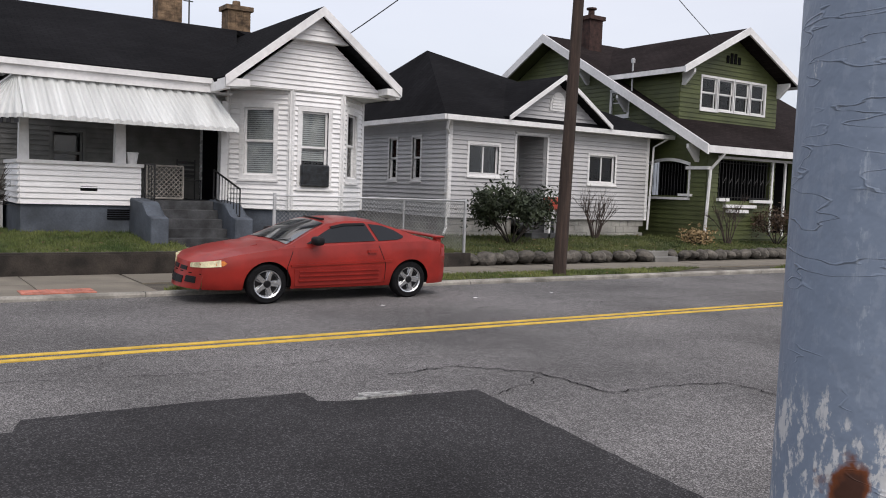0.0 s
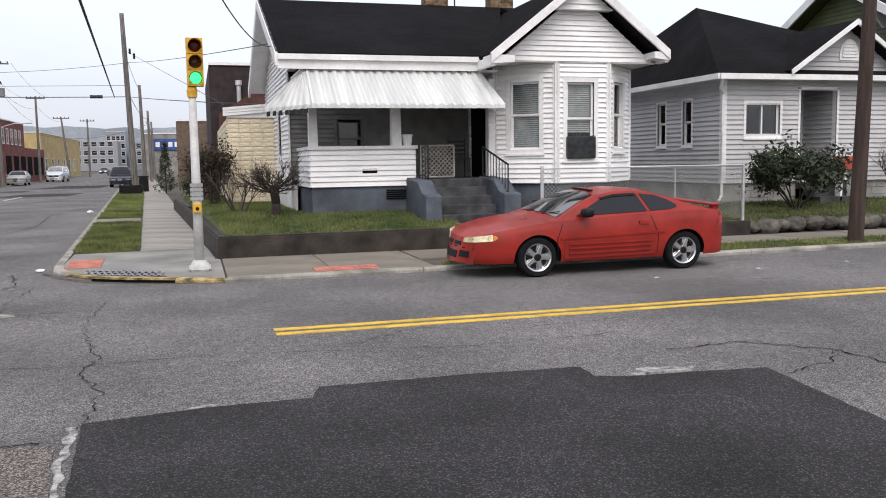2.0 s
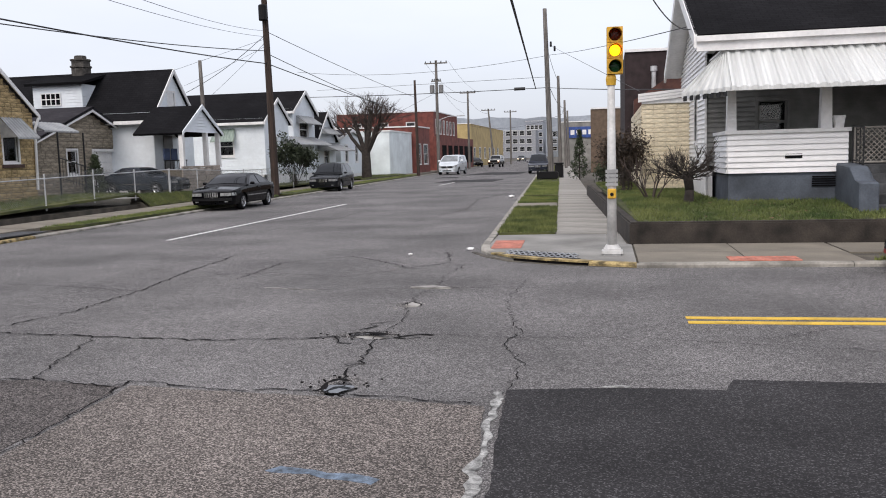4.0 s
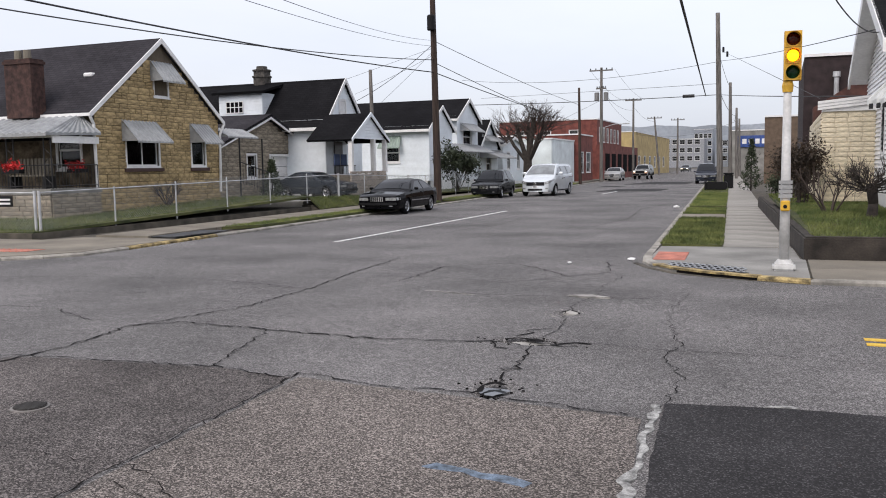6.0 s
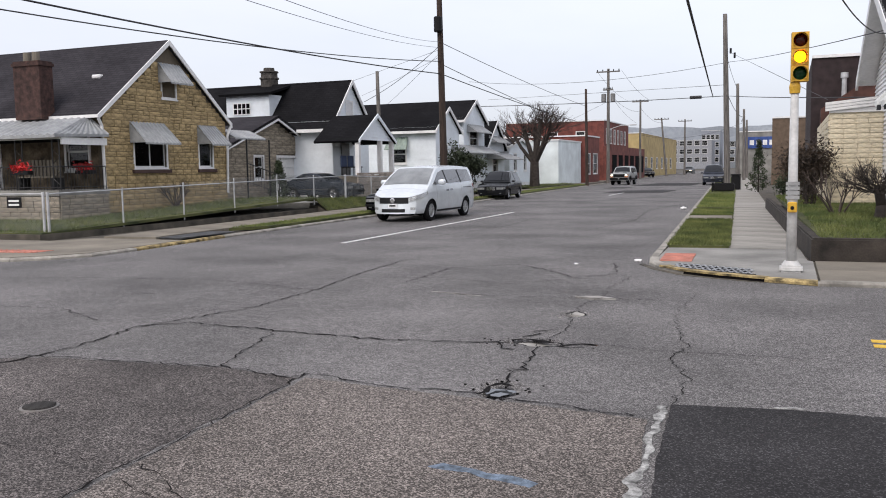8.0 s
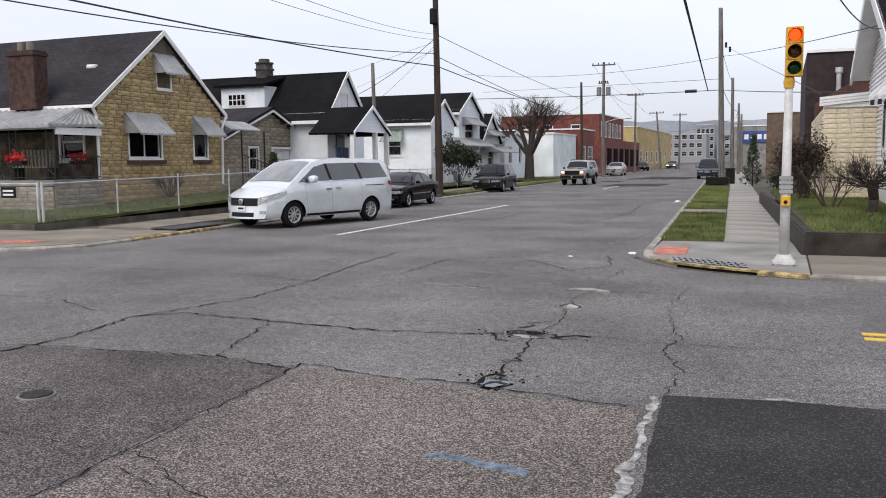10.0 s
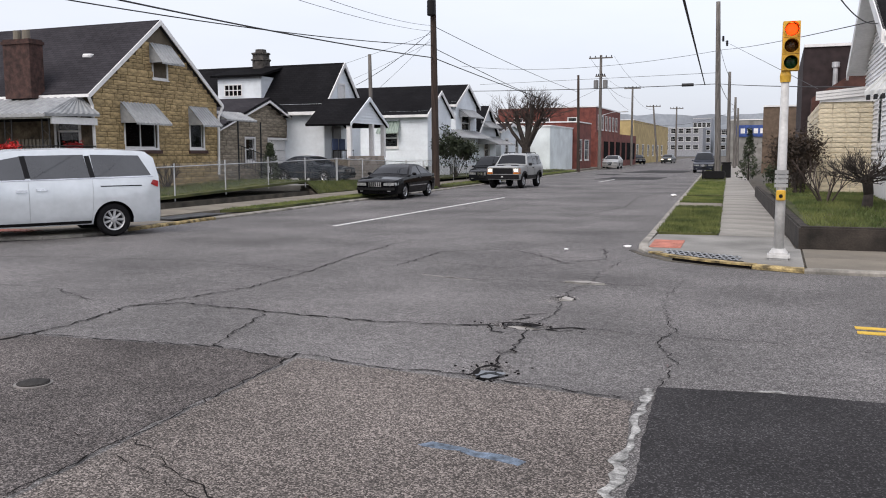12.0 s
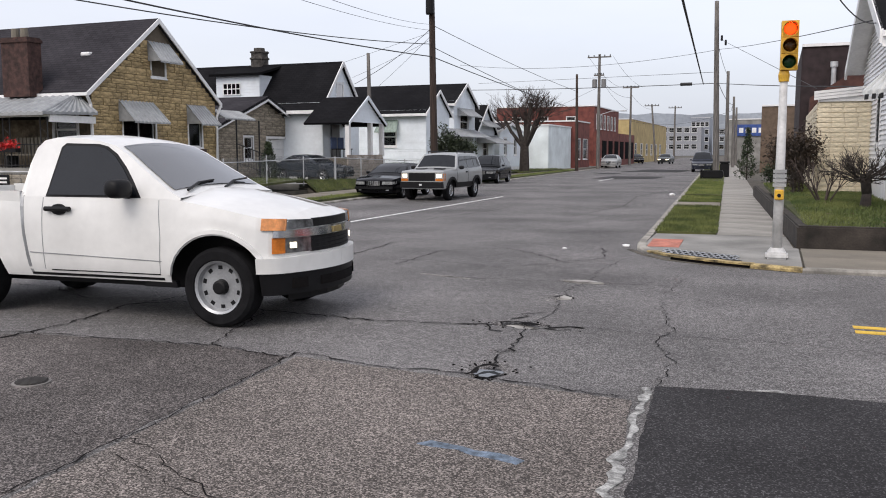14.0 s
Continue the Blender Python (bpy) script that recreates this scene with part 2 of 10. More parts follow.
def path_tube(bm, pts, r, n=6):
    """One unbroken tube through the points."""
    pts, prev = [Vector(p) for p in pts], None
    for i, p in enumerate(pts):
        q = (pts[min(i + 1, len(pts) - 1)] - pts[max(i - 1, 0)]).to_track_quat("Z", "Y")
        cur = [bm.verts.new(p + q @ Vector((r * math.cos(2 * math.pi * k / n), r * math.sin(2 * math.pi * k / n), 0))) for k in range(n)]
        if prev:
            for k in range(n):
                bm.faces.new((prev[k], prev[(k + 1) % n], cur[(k + 1) % n], cur[k]))
        else:
            bm.faces.new(cur[::-1])
        prev = cur
    bm.faces.new(prev)


def lathe(bm, c, axis, prof, n=24, caps=True):
    """Rings of (along, radius) round an axis through c."""
    q = Vector(axis).to_track_quat("Z", "Y")
    rings = [[bm.verts.new(Vector(c) + q @ Vector((r * math.cos(2 * math.pi * i / n), r * math.sin(2 * math.pi * i / n), h))) for i in range(n)] for h, r in prof]
    for a, b in zip(rings, rings[1:]):
        for i in range(n):
            bm.faces.new((a[i], a[(i + 1) % n], b[(i + 1) % n], b[i]))
    if caps:
        bm.faces.new(rings[0][::-1])
        bm.faces.new(rings[-1])


def bevel(bm, w, seg=1):
    bmesh.ops.bevel(bm, geom=bm.edges[:], offset=w, segments=seg, affect="EDGES", clamp_overlap=True)


def link(name, bm, m, smooth=False, fix=True):
    if fix:
        bmesh.ops.recalc_face_normals(bm, faces=bm.faces[:])
    me = bpy.data.meshes.new(name)
    bm.to_mesh(me)
    bm.free()
    me.materials.append(m)
    if smooth:
        for p in me.polygons:
            p.use_smooth = True
    return new(name, me)


def part(name, bm, m, parent, label="", smooth=False, local=False, fix=True):
    """One mesh under a thing or part. Its vertices are in world places unless local."""
    if not local:
        o, p = Vector(), parent
        while p:
            o, p = o + p.location, p.parent
        bmesh.ops.translate(bm, vec=-o, verts=bm.verts[:])
    ob = link(name, bm, m, smooth, fix)
    ob.parent = parent
    return tagged(ob, label)


def thing(name, label, category, at=(0, 0, 0), group=""):
    ob = new(name)
    ob.location = at
    ob.empty_display_size = 0.2
    return tagged(ob, label, category, group)


def structure(name, bm, m, label, smooth=False, category=""):
    return tagged(link(name, bm, m, smooth), label, category or name.replace("_", " ").strip("0123456789 "), kind="structure")


def roof_uv(ob, along):
    """Shingle rows: u along the eave, v up the slope."""
    me = ob.data
    uv = me.uv_layers.new(name="uv")
    a = Vector(along).normalized()
    for p in me.polygons:
        up = p.normal.cross(a)
        for li in p.loop_indices:
            c = me.vertices[me.loops[li].vertex_index].co
            uv.data[li].uv = (c.dot(a), c.dot(up))


def slab(bm, quad, thick):
    """A roof plane with thickness below it."""
    q = [Vector(p) for p in quad]
    nrm = (q[1] - q[0]).cross(q[2] - q[0]).normalized()
    if nrm.z < 0:
        nrm = -nrm
    prism(bm, q, -nrm * thick)


class Wall:
    """An upright wall from o along u (unit, in plan); out is its outward normal. Openings are (u0, u1, z0, z1)."""

    def __init__(self, o, u, length, out, holes=()):
        self.o, self.u, self.length, self.out, self.holes = Vector((*o, 0)), Vector((*u, 0)).normalized(), length, Vector((*out, 0)).normalized(), list(holes)

    def at(self, u, z, d=0.0):
        return self.o + self.u * u + self.out * d + Vector((0, 0, z))

    def block(self, bm, u0, u1, z0, z1, d0, d1):
        prism(bm, [self.at(u0, z0, d0), self.at(u1, z0, d0), self.at(u1, z1, d0), self.at(u0, z1, d0)], self.out * (d1 - d0))

    def core(self, bm, z0, z1, thick=0.14):
        us = sorted({0, self.length, *[h for q in self.holes for h in q[:2]]})
        zs = sorted({z0, z1, *[h for q in self.holes for h in q[2:] if z0 < h < z1]})
        for a, b in zip(us, us[1:]):
            for c, d in zip(zs, zs[1:]):
                if not any(q[0] - 1e-4 <= a and b <= q[1] + 1e-4 and q[2] - 1e-4 <= c and d <= q[3] + 1e-4 for q in self.holes):
                    self.block(bm, a, b, c, d, -thick, 0)

    def lap(self, bm, z0, z1, step=0.11, lim=None, deep=0.042):
        """Lapped boards, course by course, stopped at the openings."""
        n = max(1, round((z1 - z0) / step))
        h = (z1 - z0) / n
        for i in range(n):
            a, b = z0 + i * h, z0 + (i + 1) * h
            la, lb = (lim(a), lim(b)) if lim else ((0, self.length), (0, self.length))
            if la[1] - la[0] < 0.05:
                continue
            if lb[1] <= lb[0]:
                m = (lb[0] + lb[1]) / 2
                lb = (m - 0.01, m + 0.01)
            cuts = sorted((q[0], q[1]) for q in self.holes if q[2] < b - 0.3 * h and q[3] > a + 0.3 * h)
            s0, s1, runs = la[0], lb[0], []
            for c in cuts:
                if c[0] > s0:
                    runs.append((s0, s1, c[0], c[0]))
                s0 = s1 = max(s0, c[1])
            runs.append((s0, s1, la[1], lb[1]))
            for p, q, r, s in runs:
                if r - p > 0.02:
                    v = [bm.verts.new(w) for w in (self.at(p, a, 0.001), self.at(r, a, 0.001), self.at(r, a, deep), self.at(p, a, deep), self.at(q, b, 0.001), self.at(s, b, 0.001), self.at(s, b, 0.005), self.at(q, b, 0.005))]
                    for f in ((0, 1, 2, 3), (7, 6, 5, 4), (3, 2, 6, 7), (0, 3, 7, 4), (1, 5, 6, 2)):
                        bm.faces.new([v[k] for k in f])


def window(parent, wall, u0, u1, z0, z1, trim=TRIM, casing=0.09, style="double", blind=0.0, blind_mat=None, back=True, label="", sill=True):
    """A window in its opening: casing, sashes, panes, a blind and a near-black sheet as the unlit room."""
    bm = bmesh.new()
    for a, b, c, d in ((u0 - casing, u0, z0 - casing, z1 + casing), (u1, u1 + casing, z0 - casing, z1 + casing), (u0, u1, z1, z1 + casing), (u0, u1, z0 - casing, z0)):
        wall.block(bm, a, b, c, d, -0.02, 0.04)
    if sill:
        wall.block(bm, u0 - casing - 0.02, u1 + casing + 0.02, z0 - casing - 0.04, z0 - casing, -0.02, 0.075)
    w = part("window", bm, trim, parent, label)
    bm = bmesh.new()
    s = 0.045
    zm, um = (z0 + z1) / 2, (u0 + u1) / 2
    if style == "double":
        cells = [(u0, u1, zm, z1, -0.03), (u0, u1, z0, zm + s * 0.6, -0.06)]
    elif style == "slide":
        cells = [(u0, um + s * 0.5, z0, z1, -0.03), (um - s * 0.5, u1, z0, z1, -0.06)]
    elif style == "triple":
        t = (u1 - u0) / 3
        cells = [(u0 + i * t, u0 + (i + 1) * t, z0, z1, -0.04) for i in range(3)]
    else:
        cells = [(u0, u1, z0, z1, -0.04)]
    for a, b, c, d, e in cells:
        for p, q, r, t in ((a, a + s, c, d), (b - s, b, c, d), (a + s, b - s, c, c + s), (a + s, b - s, d - s, d)):
            wall.block(bm, p, q, r, t, e - 0.025, e)
    part("sash", bm, trim, w)
    for a, b, c, d, e in cells:
        bm = bmesh.new()
        wall.block(bm, a + s, b - s, c + s, d - s, e - 0.016, e - 0.01)
        part("pane", bm, GLASS, w).visible_shadow = False
    if blind:
        bm = bmesh.new()
        zb = z1 - (z1 - z0) * blind
        k = int((z1 - zb) / 0.045)
        for i in range(k):
            z = z1 - 0.05 - i * 0.045
            a, b = wall.at(u0 + 0.02, z, -0.125), wall.at(u1 - 0.02, z, -0.125)
            dz, dn = Vector((0, 0, -0.038)), wall.out * 0.022
            bm.faces.new([bm.verts.new(p) for p in (a, b, b + dz + dn, a + dz + dn)])
        part("blind", bm, blind_mat or BLIND, w)
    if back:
        # flat sheet behind the panes; its near-black colour stands for the unlit room
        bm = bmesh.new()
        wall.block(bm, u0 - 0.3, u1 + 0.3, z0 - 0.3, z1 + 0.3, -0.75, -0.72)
        part("dark_backing", bm, DARK, w)
    return w


def flat_poly(bm, pts, z, thick=0.0):
    pts = [(x, y, z) for x, y in pts]
    if thick:
        prism(bm, [(x, y, z - thick) for x, y, z in pts], (0, 0, thick))
    else:
        bm.faces.new([bm.verts.new(p) for p in pts])


# ---- ground, roads, kerbs, pavements ----
def kerb_b(x):
    return 12.79 + 0.018 * x


def kerb_a_right(y):
    return -1.35 - 0.06 * y


def kerb_a_left(y):
    return -12.72 - 0.046 * y


KERB_Y0 = 12.8
CORNER_R = [(0.41, 12.80), (-0.30, 13.04), (-0.95, 13.34), (-1.50, 13.72), (-1.92, 14.25), (-2.20, 14.95), (-2.31, 15.8)]
CORNER_L = [(-15.4, 12.2), (-14.3, 12.45), (-13.7, 12.94), (-13.33, 13.64), (-13.33, 14.97), (-13.45, 16.4)]
FAR = 260
bm = bmesh.new()
flat_poly(bm, [(-2500, -2500), (2500, -2500), (2500, 2500), (-2500, 2500)], -0.12)
ground = structure("ground", bm, EARTH, "brown winter ground out to the horizon")

POTHOLES = [(-2.27, 7.93, 0.30, 0.16, 0.05), (-2.05, 6.14, 0.17, 0.24, 0.06), (-2.33, 9.6, 0.14, 0.16, 0.03), (-6.6, 18.2, 0.24, 0.14, 0.03), (-2.2, 10.9, 0.5, 0.12, 0.018)]


def road_z(x, y):
    z = 0.004 * noise.noise((x * 0.8, y * 0.8, 0))
    for px, py, rx, ry, d in POTHOLES:
        k = ((x - px) / rx) ** 2 + ((y - py) / ry) ** 2 + 0.9 * noise.noise((x * 6, y * 6, 3))
        if k < 1:
            z -= d * min(1, (1 - k) * 2.2)
    return z


# the crossing itself: a fine sheet with its hollows, then the arms
X0, X1, Y0, Y1, STEP = -8.0, 6.0, 2.8, 12.0, 0.05
nx, ny = round((X1 - X0) / STEP), round((Y1 - Y0) / STEP)
me = bpy.data.meshes.new("road")
verts = [(X0 + i * STEP, Y0 + j * STEP, road_z(X0 + i * STEP, Y0 + j * STEP) * min(1, i, j, nx - i, ny - j)) for j in range(ny + 1) for i in range(nx + 1)]
faces = [(j * (nx + 1) + i, j * (nx + 1) + i + 1, (j + 1) * (nx + 1) + i + 1, (j + 1) * (nx + 1) + i) for j in range(ny) for i in range(nx)]
k = len(verts)
verts += [(-90, Y0, 0), (X0, Y0, 0), (X0, Y1, 0), (-90, Y1, 0), (X1, Y0, 0), (90, Y0, 0), (90, Y1, 0), (X1, Y1, 0), (-90, -60, 0), (90, -60, 0),
          (-90, 12.9, 0), (90, 12.9, 0), (90, 12.0, 0), (-90, 12.0, 0),
          (-15.5, 12.9, 0), (1.5, 12.9, 0), (1.5, 15.8, 0), (-15.5, 15.8, 0), (-15.0, 15.8, 0), (-1.9, 15.8, 0), (kerb_a_right(FAR) + 0.3, FAR, 0), (kerb_a_left(FAR) - 0.6, FAR, 0)]
faces += [(k, k + 1, k + 2, k + 3), (k + 4, k + 5, k + 6, k + 7), (k + 8, k + 9, k + 5, k), (k + 13, k + 12, k + 11, k + 10), (k + 14, k + 15, k + 16, k + 17), (k + 18, k + 19, k + 20, k + 21)]
me.from_pydata(verts, [], faces)
me.materials.append(ASPHALT)
for p in me.polygons:
    p.use_smooth = True
road = tagged(new("road", me), "worn light grey asphalt road with cracks and potholes", "road", kind="structure")


def road_patch(name, pts, m, label, z=0.012, ragged=0.02, step=0.08):
    """A sheet laid on the road, its outline a little ragged."""
    out = []
    for (ax, ay), (bx, by) in zip(pts, pts[1:] + pts[:1]):
        n = max(1, int(math.hypot(bx - ax, by - ay) / step))
        for i in range(n):
            t = i / n
            x, y = ax + (bx - ax) * t, ay + (by - ay) * t
            out.append((x + ragged * noise.noise((x * 7, y * 7, 1)), y + ragged * noise.noise((x * 7, y * 7, 5))))
    bm = bmesh.new()
    flat_poly(bm, out, z, 0.03)
    return structure(name, bm, m, label, category="road marking" if m in (YELLOW, WHITE_L, CHALK, BLUE_L) else "road patch")


road_patch("asphalt_patch", [(-0.75, 6.1), (0.1, 6.22), (0.78, 6.22), (0.88, 6.52), (2.0, 6.5), (3.0, 6.42), (2.98, 6.12), (3.2, 6.02), (4.39, 5.9), (4.22, 4.6), (4.01, 3.18), (3.9, 2.2), (-0.5, 2.2), (-0.62, 4.0)], PATCH, "fresh black asphalt patch in the road", z=0.012)
for dy in (0, 0.23):
    a, b = (0.76, 60)
    road_patch("centre_line", [(a, 8.66 + dy), (b, 8.66 + dy), (b, 8.77 + dy), (a, 8.77 + dy)], YELLOW, "double yellow centre line painted on asphalt", z=0.008, ragged=0.012, step=0.25)
for y0, y1 in ((17.7, 31.3), (50, 59), (74, 80)):
    road_patch("lane_line", [(-9.73, y0), (-9.62, y0), (-9.67, y1), (-9.78, y1)], WHITE_L, "white lane line painted on asphalt", z=0.008, ragged=0.012, step=0.3)
road_patch("blue_paint_mark", [(-1.86, 4.38), (-1.22, 4.25), (-1.2, 4.32), (-1.84, 4.46)], BLUE_L, "faded blue utility paint mark on the road", z=0.008, ragged=0.05, step=0.04)
road_patch("white_paint_mark", [(-0.83, 6.08), (-0.77, 6.08), (-0.745, 5.1), (-0.69, 4.2), (-0.63, 3.0), (-0.70, 3.0), (-0.755, 4.2), (-0.795, 5.1)], CHALK, "smeared white paint along the patch edge", z=0.008, ragged=0.05, step=0.02)
road_patch("white_paint_mark", [(3.3, 6.08), (3.8, 6.04), (3.85, 6.12), (3.4, 6.2)], CHALK, "smeared white paint along the patch edge", z=0.015, ragged=0.05, step=0.04)
road_patch("white_paint_mark", [(-0.1, 6.24), (0.12, 6.24), (0.14, 6.28), (-0.08, 6.29)], CHALK, "smeared white paint along the patch edge", z=0.008, ragged=0.04, step=0.04)
for pts in ([(-12.4, 74), (-7.4, 74), (-7.2, 84), (-11.5, 84)], [(-11.0, 55), (-7.2, 55), (-7.0, 60), (-10.6, 60)], [(-13.2, 66), (-11.5, 66), (-11.5, 69), (-13, 69)]):
    road_patch("asphalt_patch", pts, PATCH, "dark square asphalt patch further down the road", z=0.012, ragged=0.1, step=0.5)


ASPHALT_B = speckle(mat("asphalt_old_slab", (0.148, 0.131, 0.120), rough=0.9, var=0.12, scale=0.5, fine=9, fvar=0.10, bump=0.12, spec=0.2), 120, 1.45, 2.4)
road_patch("asphalt_slab", [(-3.66, 6.0), (-2.9, 5.9), (-2.3, 5.86), (-0.86, 5.7), (-0.72, 4.2), (-0.62, 2.9), (-3.45, 2.9), (-3.52, 3.6), (-3.6, 4.9)], ASPHALT_B, "paler coarse asphalt slab in the road", z=0.005, ragged=0.03)
ASPHALT_C = speckle(mat("asphalt_dark_slab", (0.098, 0.088, 0.084), rough=0.9, var=0.2, scale=0.7, fine=9, fvar=0.12, bump=0.14, spec=0.2), 120, 1.5, 2.4)
road_patch("asphalt_slab", [(-3.72, 5.96), (-3.66, 4.9), (-3.58, 3.6), (-3.5, 2.9), (-9.0, 2.9), (-9.0, 4.9), (-6.4, 5.92), (-4.57, 6.08)], ASPHALT_C, "darker brownish asphalt slab in the road", z=0.004, ragged=0.03)
bm = bmesh.new()
flat_poly(bm, [(-2.05 + 0.11 * math.cos(a) * (1 + 0.4 * math.sin(3 * a)), 6.13 + 0.15 * math.sin(a) * (1 + 0.3 * math.cos(2 * a))) for a in [2 * math.pi * k / 18 for k in range(18)]], -0.022)
structure("puddle", bm, mat("still_water", (0.05, 0.055, 0.06), rough=0.05, var=0.02, bump=0, spec=0.6), "small puddle in a pothole", category="water")
bm = bmesh.new()
flat_poly(bm, [(-2.25 + 0.16 * math.cos(a) * (1 + 0.4 * math.sin(3 * a)), 7.95 + 0.08 * math.sin(a)) for a in [2 * math.pi * k / 18 for k in range(18)]], -0.024)
structure("puddle", bm, GRIT, "pale grit in a pothole", category="grit")


def crack(pts, width, seed):
    """A crack: a jagged ribbon through the points."""
    rnd = random.Random(seed)
    bm = bmesh.new()
    line = []
    for (ax, ay), (bx, by) in zip(pts, pts[1:]):
        n = max(1, int(math.hypot(bx - ax, by - ay) / 0.07))
        line += [(ax + (bx - ax) * i / n + rnd.uniform(-1, 1) * 0.035, ay + (by - ay) * i / n + rnd.uniform(-1, 1) * 0.035) for i in range(n)]
    line.append(pts[-1])
    prev = None
    for i, (x, y) in enumerate(line):
        q = line[min(i + 1, len(line) - 1)]
        p = line[max(i - 1, 0)]
        d = Vector((q[0] - p[0], q[1] - p[1], 0)).normalized().cross(Vector((0, 0, 1))) * width * rnd.uniform(0.25, 1.0) * 0.5
        cur = [bm.verts.new((x + d.x, y + d.y, 0.009)), bm.verts.new((x - d.x, y - d.y, 0.009))]
        if prev:
            bm.faces.new((prev[0], cur[0], cur[1], prev[1]))
        prev = cur
    structure("road_crack", bm, CRACK, "dark jagged crack across the asphalt", category="crack")


CRACKS = [
    ([(-9.5, 4.6), (-6.6, 5.63), (-6.51, 6.36), (-6.69, 7.48), (-6.27, 7.84), (-5.06, 7.72), (-4.0, 7.61), (-3.17, 7.7), (-2.49, 7.85)], 0.035),
    ([(-6.69, 7.48), (-6.4, 8.3), (-6.21, 9.05), (-6.25, 10.6), (-6.5, 12.5), (-6.67, 14.58), (-6.2, 14.9)], 0.028),
    ([(-8.0, 5.7), (-6.31, 5.95), (-4.57, 6.1), (-3.76, 5.96), (-3.72, 6.12), (-2.84, 5.94), (-2.13, 5.96), (-0.95, 5.75)], 0.022),
    ([(-3.72, 6.12), (-3.63, 4.94), (-3.54, 3.39), (-3.52, 2.8)], 0.016),
    ([(-5.06, 7.72), (-4.72, 6.47), (-4.57, 6.1)], 0.02),
    ([(-0.75, 6.1), (-0.70, 6.92), (-0.93, 7.51), (-0.86, 8.2), (-1.0, 8.89), (-1.18, 9.93), (-1.1, 11.5)], 0.011),
    ([(-5.31, 11.6), (-5.35, 13.57), (-4.38, 14.39), (-3.6, 13.6), (-2.99, 12.81), (-2.5, 13.4), (-2.78, 14.97)], 0.025),
    ([(-6.4, 4.7), (-4.58, 3.85), (-3.97, 3.81), (-3.47, 3.83), (-2.51, 3.29)], 0.009),
    ([(4.03, 6.75), (4.79, 6.83), (5.37, 6.23), (5.43, 5.3), (6.1, 5.3), (6.74, 5.12), (6.79, 4.49), (6.6, 3.4)], 0.022),
    ([(5.37, 6.23), (5.0, 5.9), (4.42, 5.7)], 0.015),
    ([(-2.22, 7.85), (-2.1, 7.2), (-2.1, 6.87), (-2.14, 6.79), (-2.08, 6.54), (-2.04, 6.32)], 0.022),
    ([(-2.15, 5.94), (-2.12, 6.1), (-2.10, 6.26), (-2.03, 6.31), (-1.97, 6.25)], 0.06),
    ([(-2.12, 6.75), (-2.02, 6.84), (-2.09, 6.9)], 0.05),
    ([(-2.49, 7.95), (-2.37, 8.07), (-2.21, 8.03), (-2.10, 7.95)], 0.085),
    ([(-2.10, 7.95), (-1.95, 7.88), (-1.8, 7.98), (-1.66, 7.95)], 0.05),
    ([(-2.05, 7.86), (-1.9, 7.80), (-1.75, 7.84)], 0.03),
    ([(-2.45, 8.15), (-2.3, 8.35), (-2.42, 8.5), (-2.2, 8.6)], 0.03),
    ([(-2.6, 7.8), (-2.5, 7.6), (-2.35, 7.55)], 0.025),
    ([(-2.34, 9.6), (-2.26, 9.84), (-2.12, 9.56)], 0.035),
    ([(-2.2, 8.05), (-2.1, 8.6), (-2.3, 9.6), (-2.3, 10.46), (-2.2, 10.9), (-2.3, 11.9), (-2.2, 13.2)], 0.012),
    ([(-2.27, 7.9), (-1.6, 8.0), (-1.0, 7.9), (0.3, 7.95), (2.4, 7.5), (4.0, 7.6)], 0.012),
    ([(-4.45, 10.83), (-3.6, 10.7), (-2.45, 10.84), (-1.5, 10.9)], 0.02),
    ([(-9.6, 9.4), (-8.2, 9.6), (-6.9, 10.6), (-6.25, 10.6)], 0.016),
    ([(-12.5, 10.4), (-10.3, 10.9), (-8.3, 11.1), (-6.25, 10.6)], 0.016),
    ([(-7.4, 7.6), (-8.6, 8.2), (-9.6, 8.1), (-11, 8.6)], 0.016),
    ([(-0.9, 2.9), (-1.6, 3.3), (-2.2, 3.1), (-3.4, 3.6)], 0.007),
    ([(1.2, 7.9), (2.2, 8.5), (3.0, 8.1), (4.4, 8.3)], 0.010),
    ([(-5.0, 22), (-4.4, 27), (-4.9, 33), (-4.3, 38)], 0.03),
    ([(-8.2, 20), (-7.6, 24), (-8.0, 29)], 0.025),
    ([(7.5, 10.2), (11, 10.1), (16, 10.3), (22, 10.0)], 0.014),
    ([(-5.9, 12.1), (-5.0, 12.3), (-3.8, 11.9), (-2.9, 12.8)], 0.018),
]
for n, (pts, w) in enumerate(CRACKS):
    crack(pts, w * 1.1, n)
for nm, pts in (("scar", [(-2.56, 10.97), (-2.3, 11.1), (-2.04, 10.93), (-2.3, 10.9)]), ("scar", [(-4.58, 10.9), (-4.2, 10.84), (-3.76, 10.68), (-4.2, 10.76)]), ("scar", [(-2.32, 9.62), (-2.26, 9.8), (-2.13, 9.66), (-2.15, 9.54)])):
    road_patch("pale_scar", pts, GRIT, "pale worn scar in the asphalt", z=0.007, ragged=0.03, step=0.04)
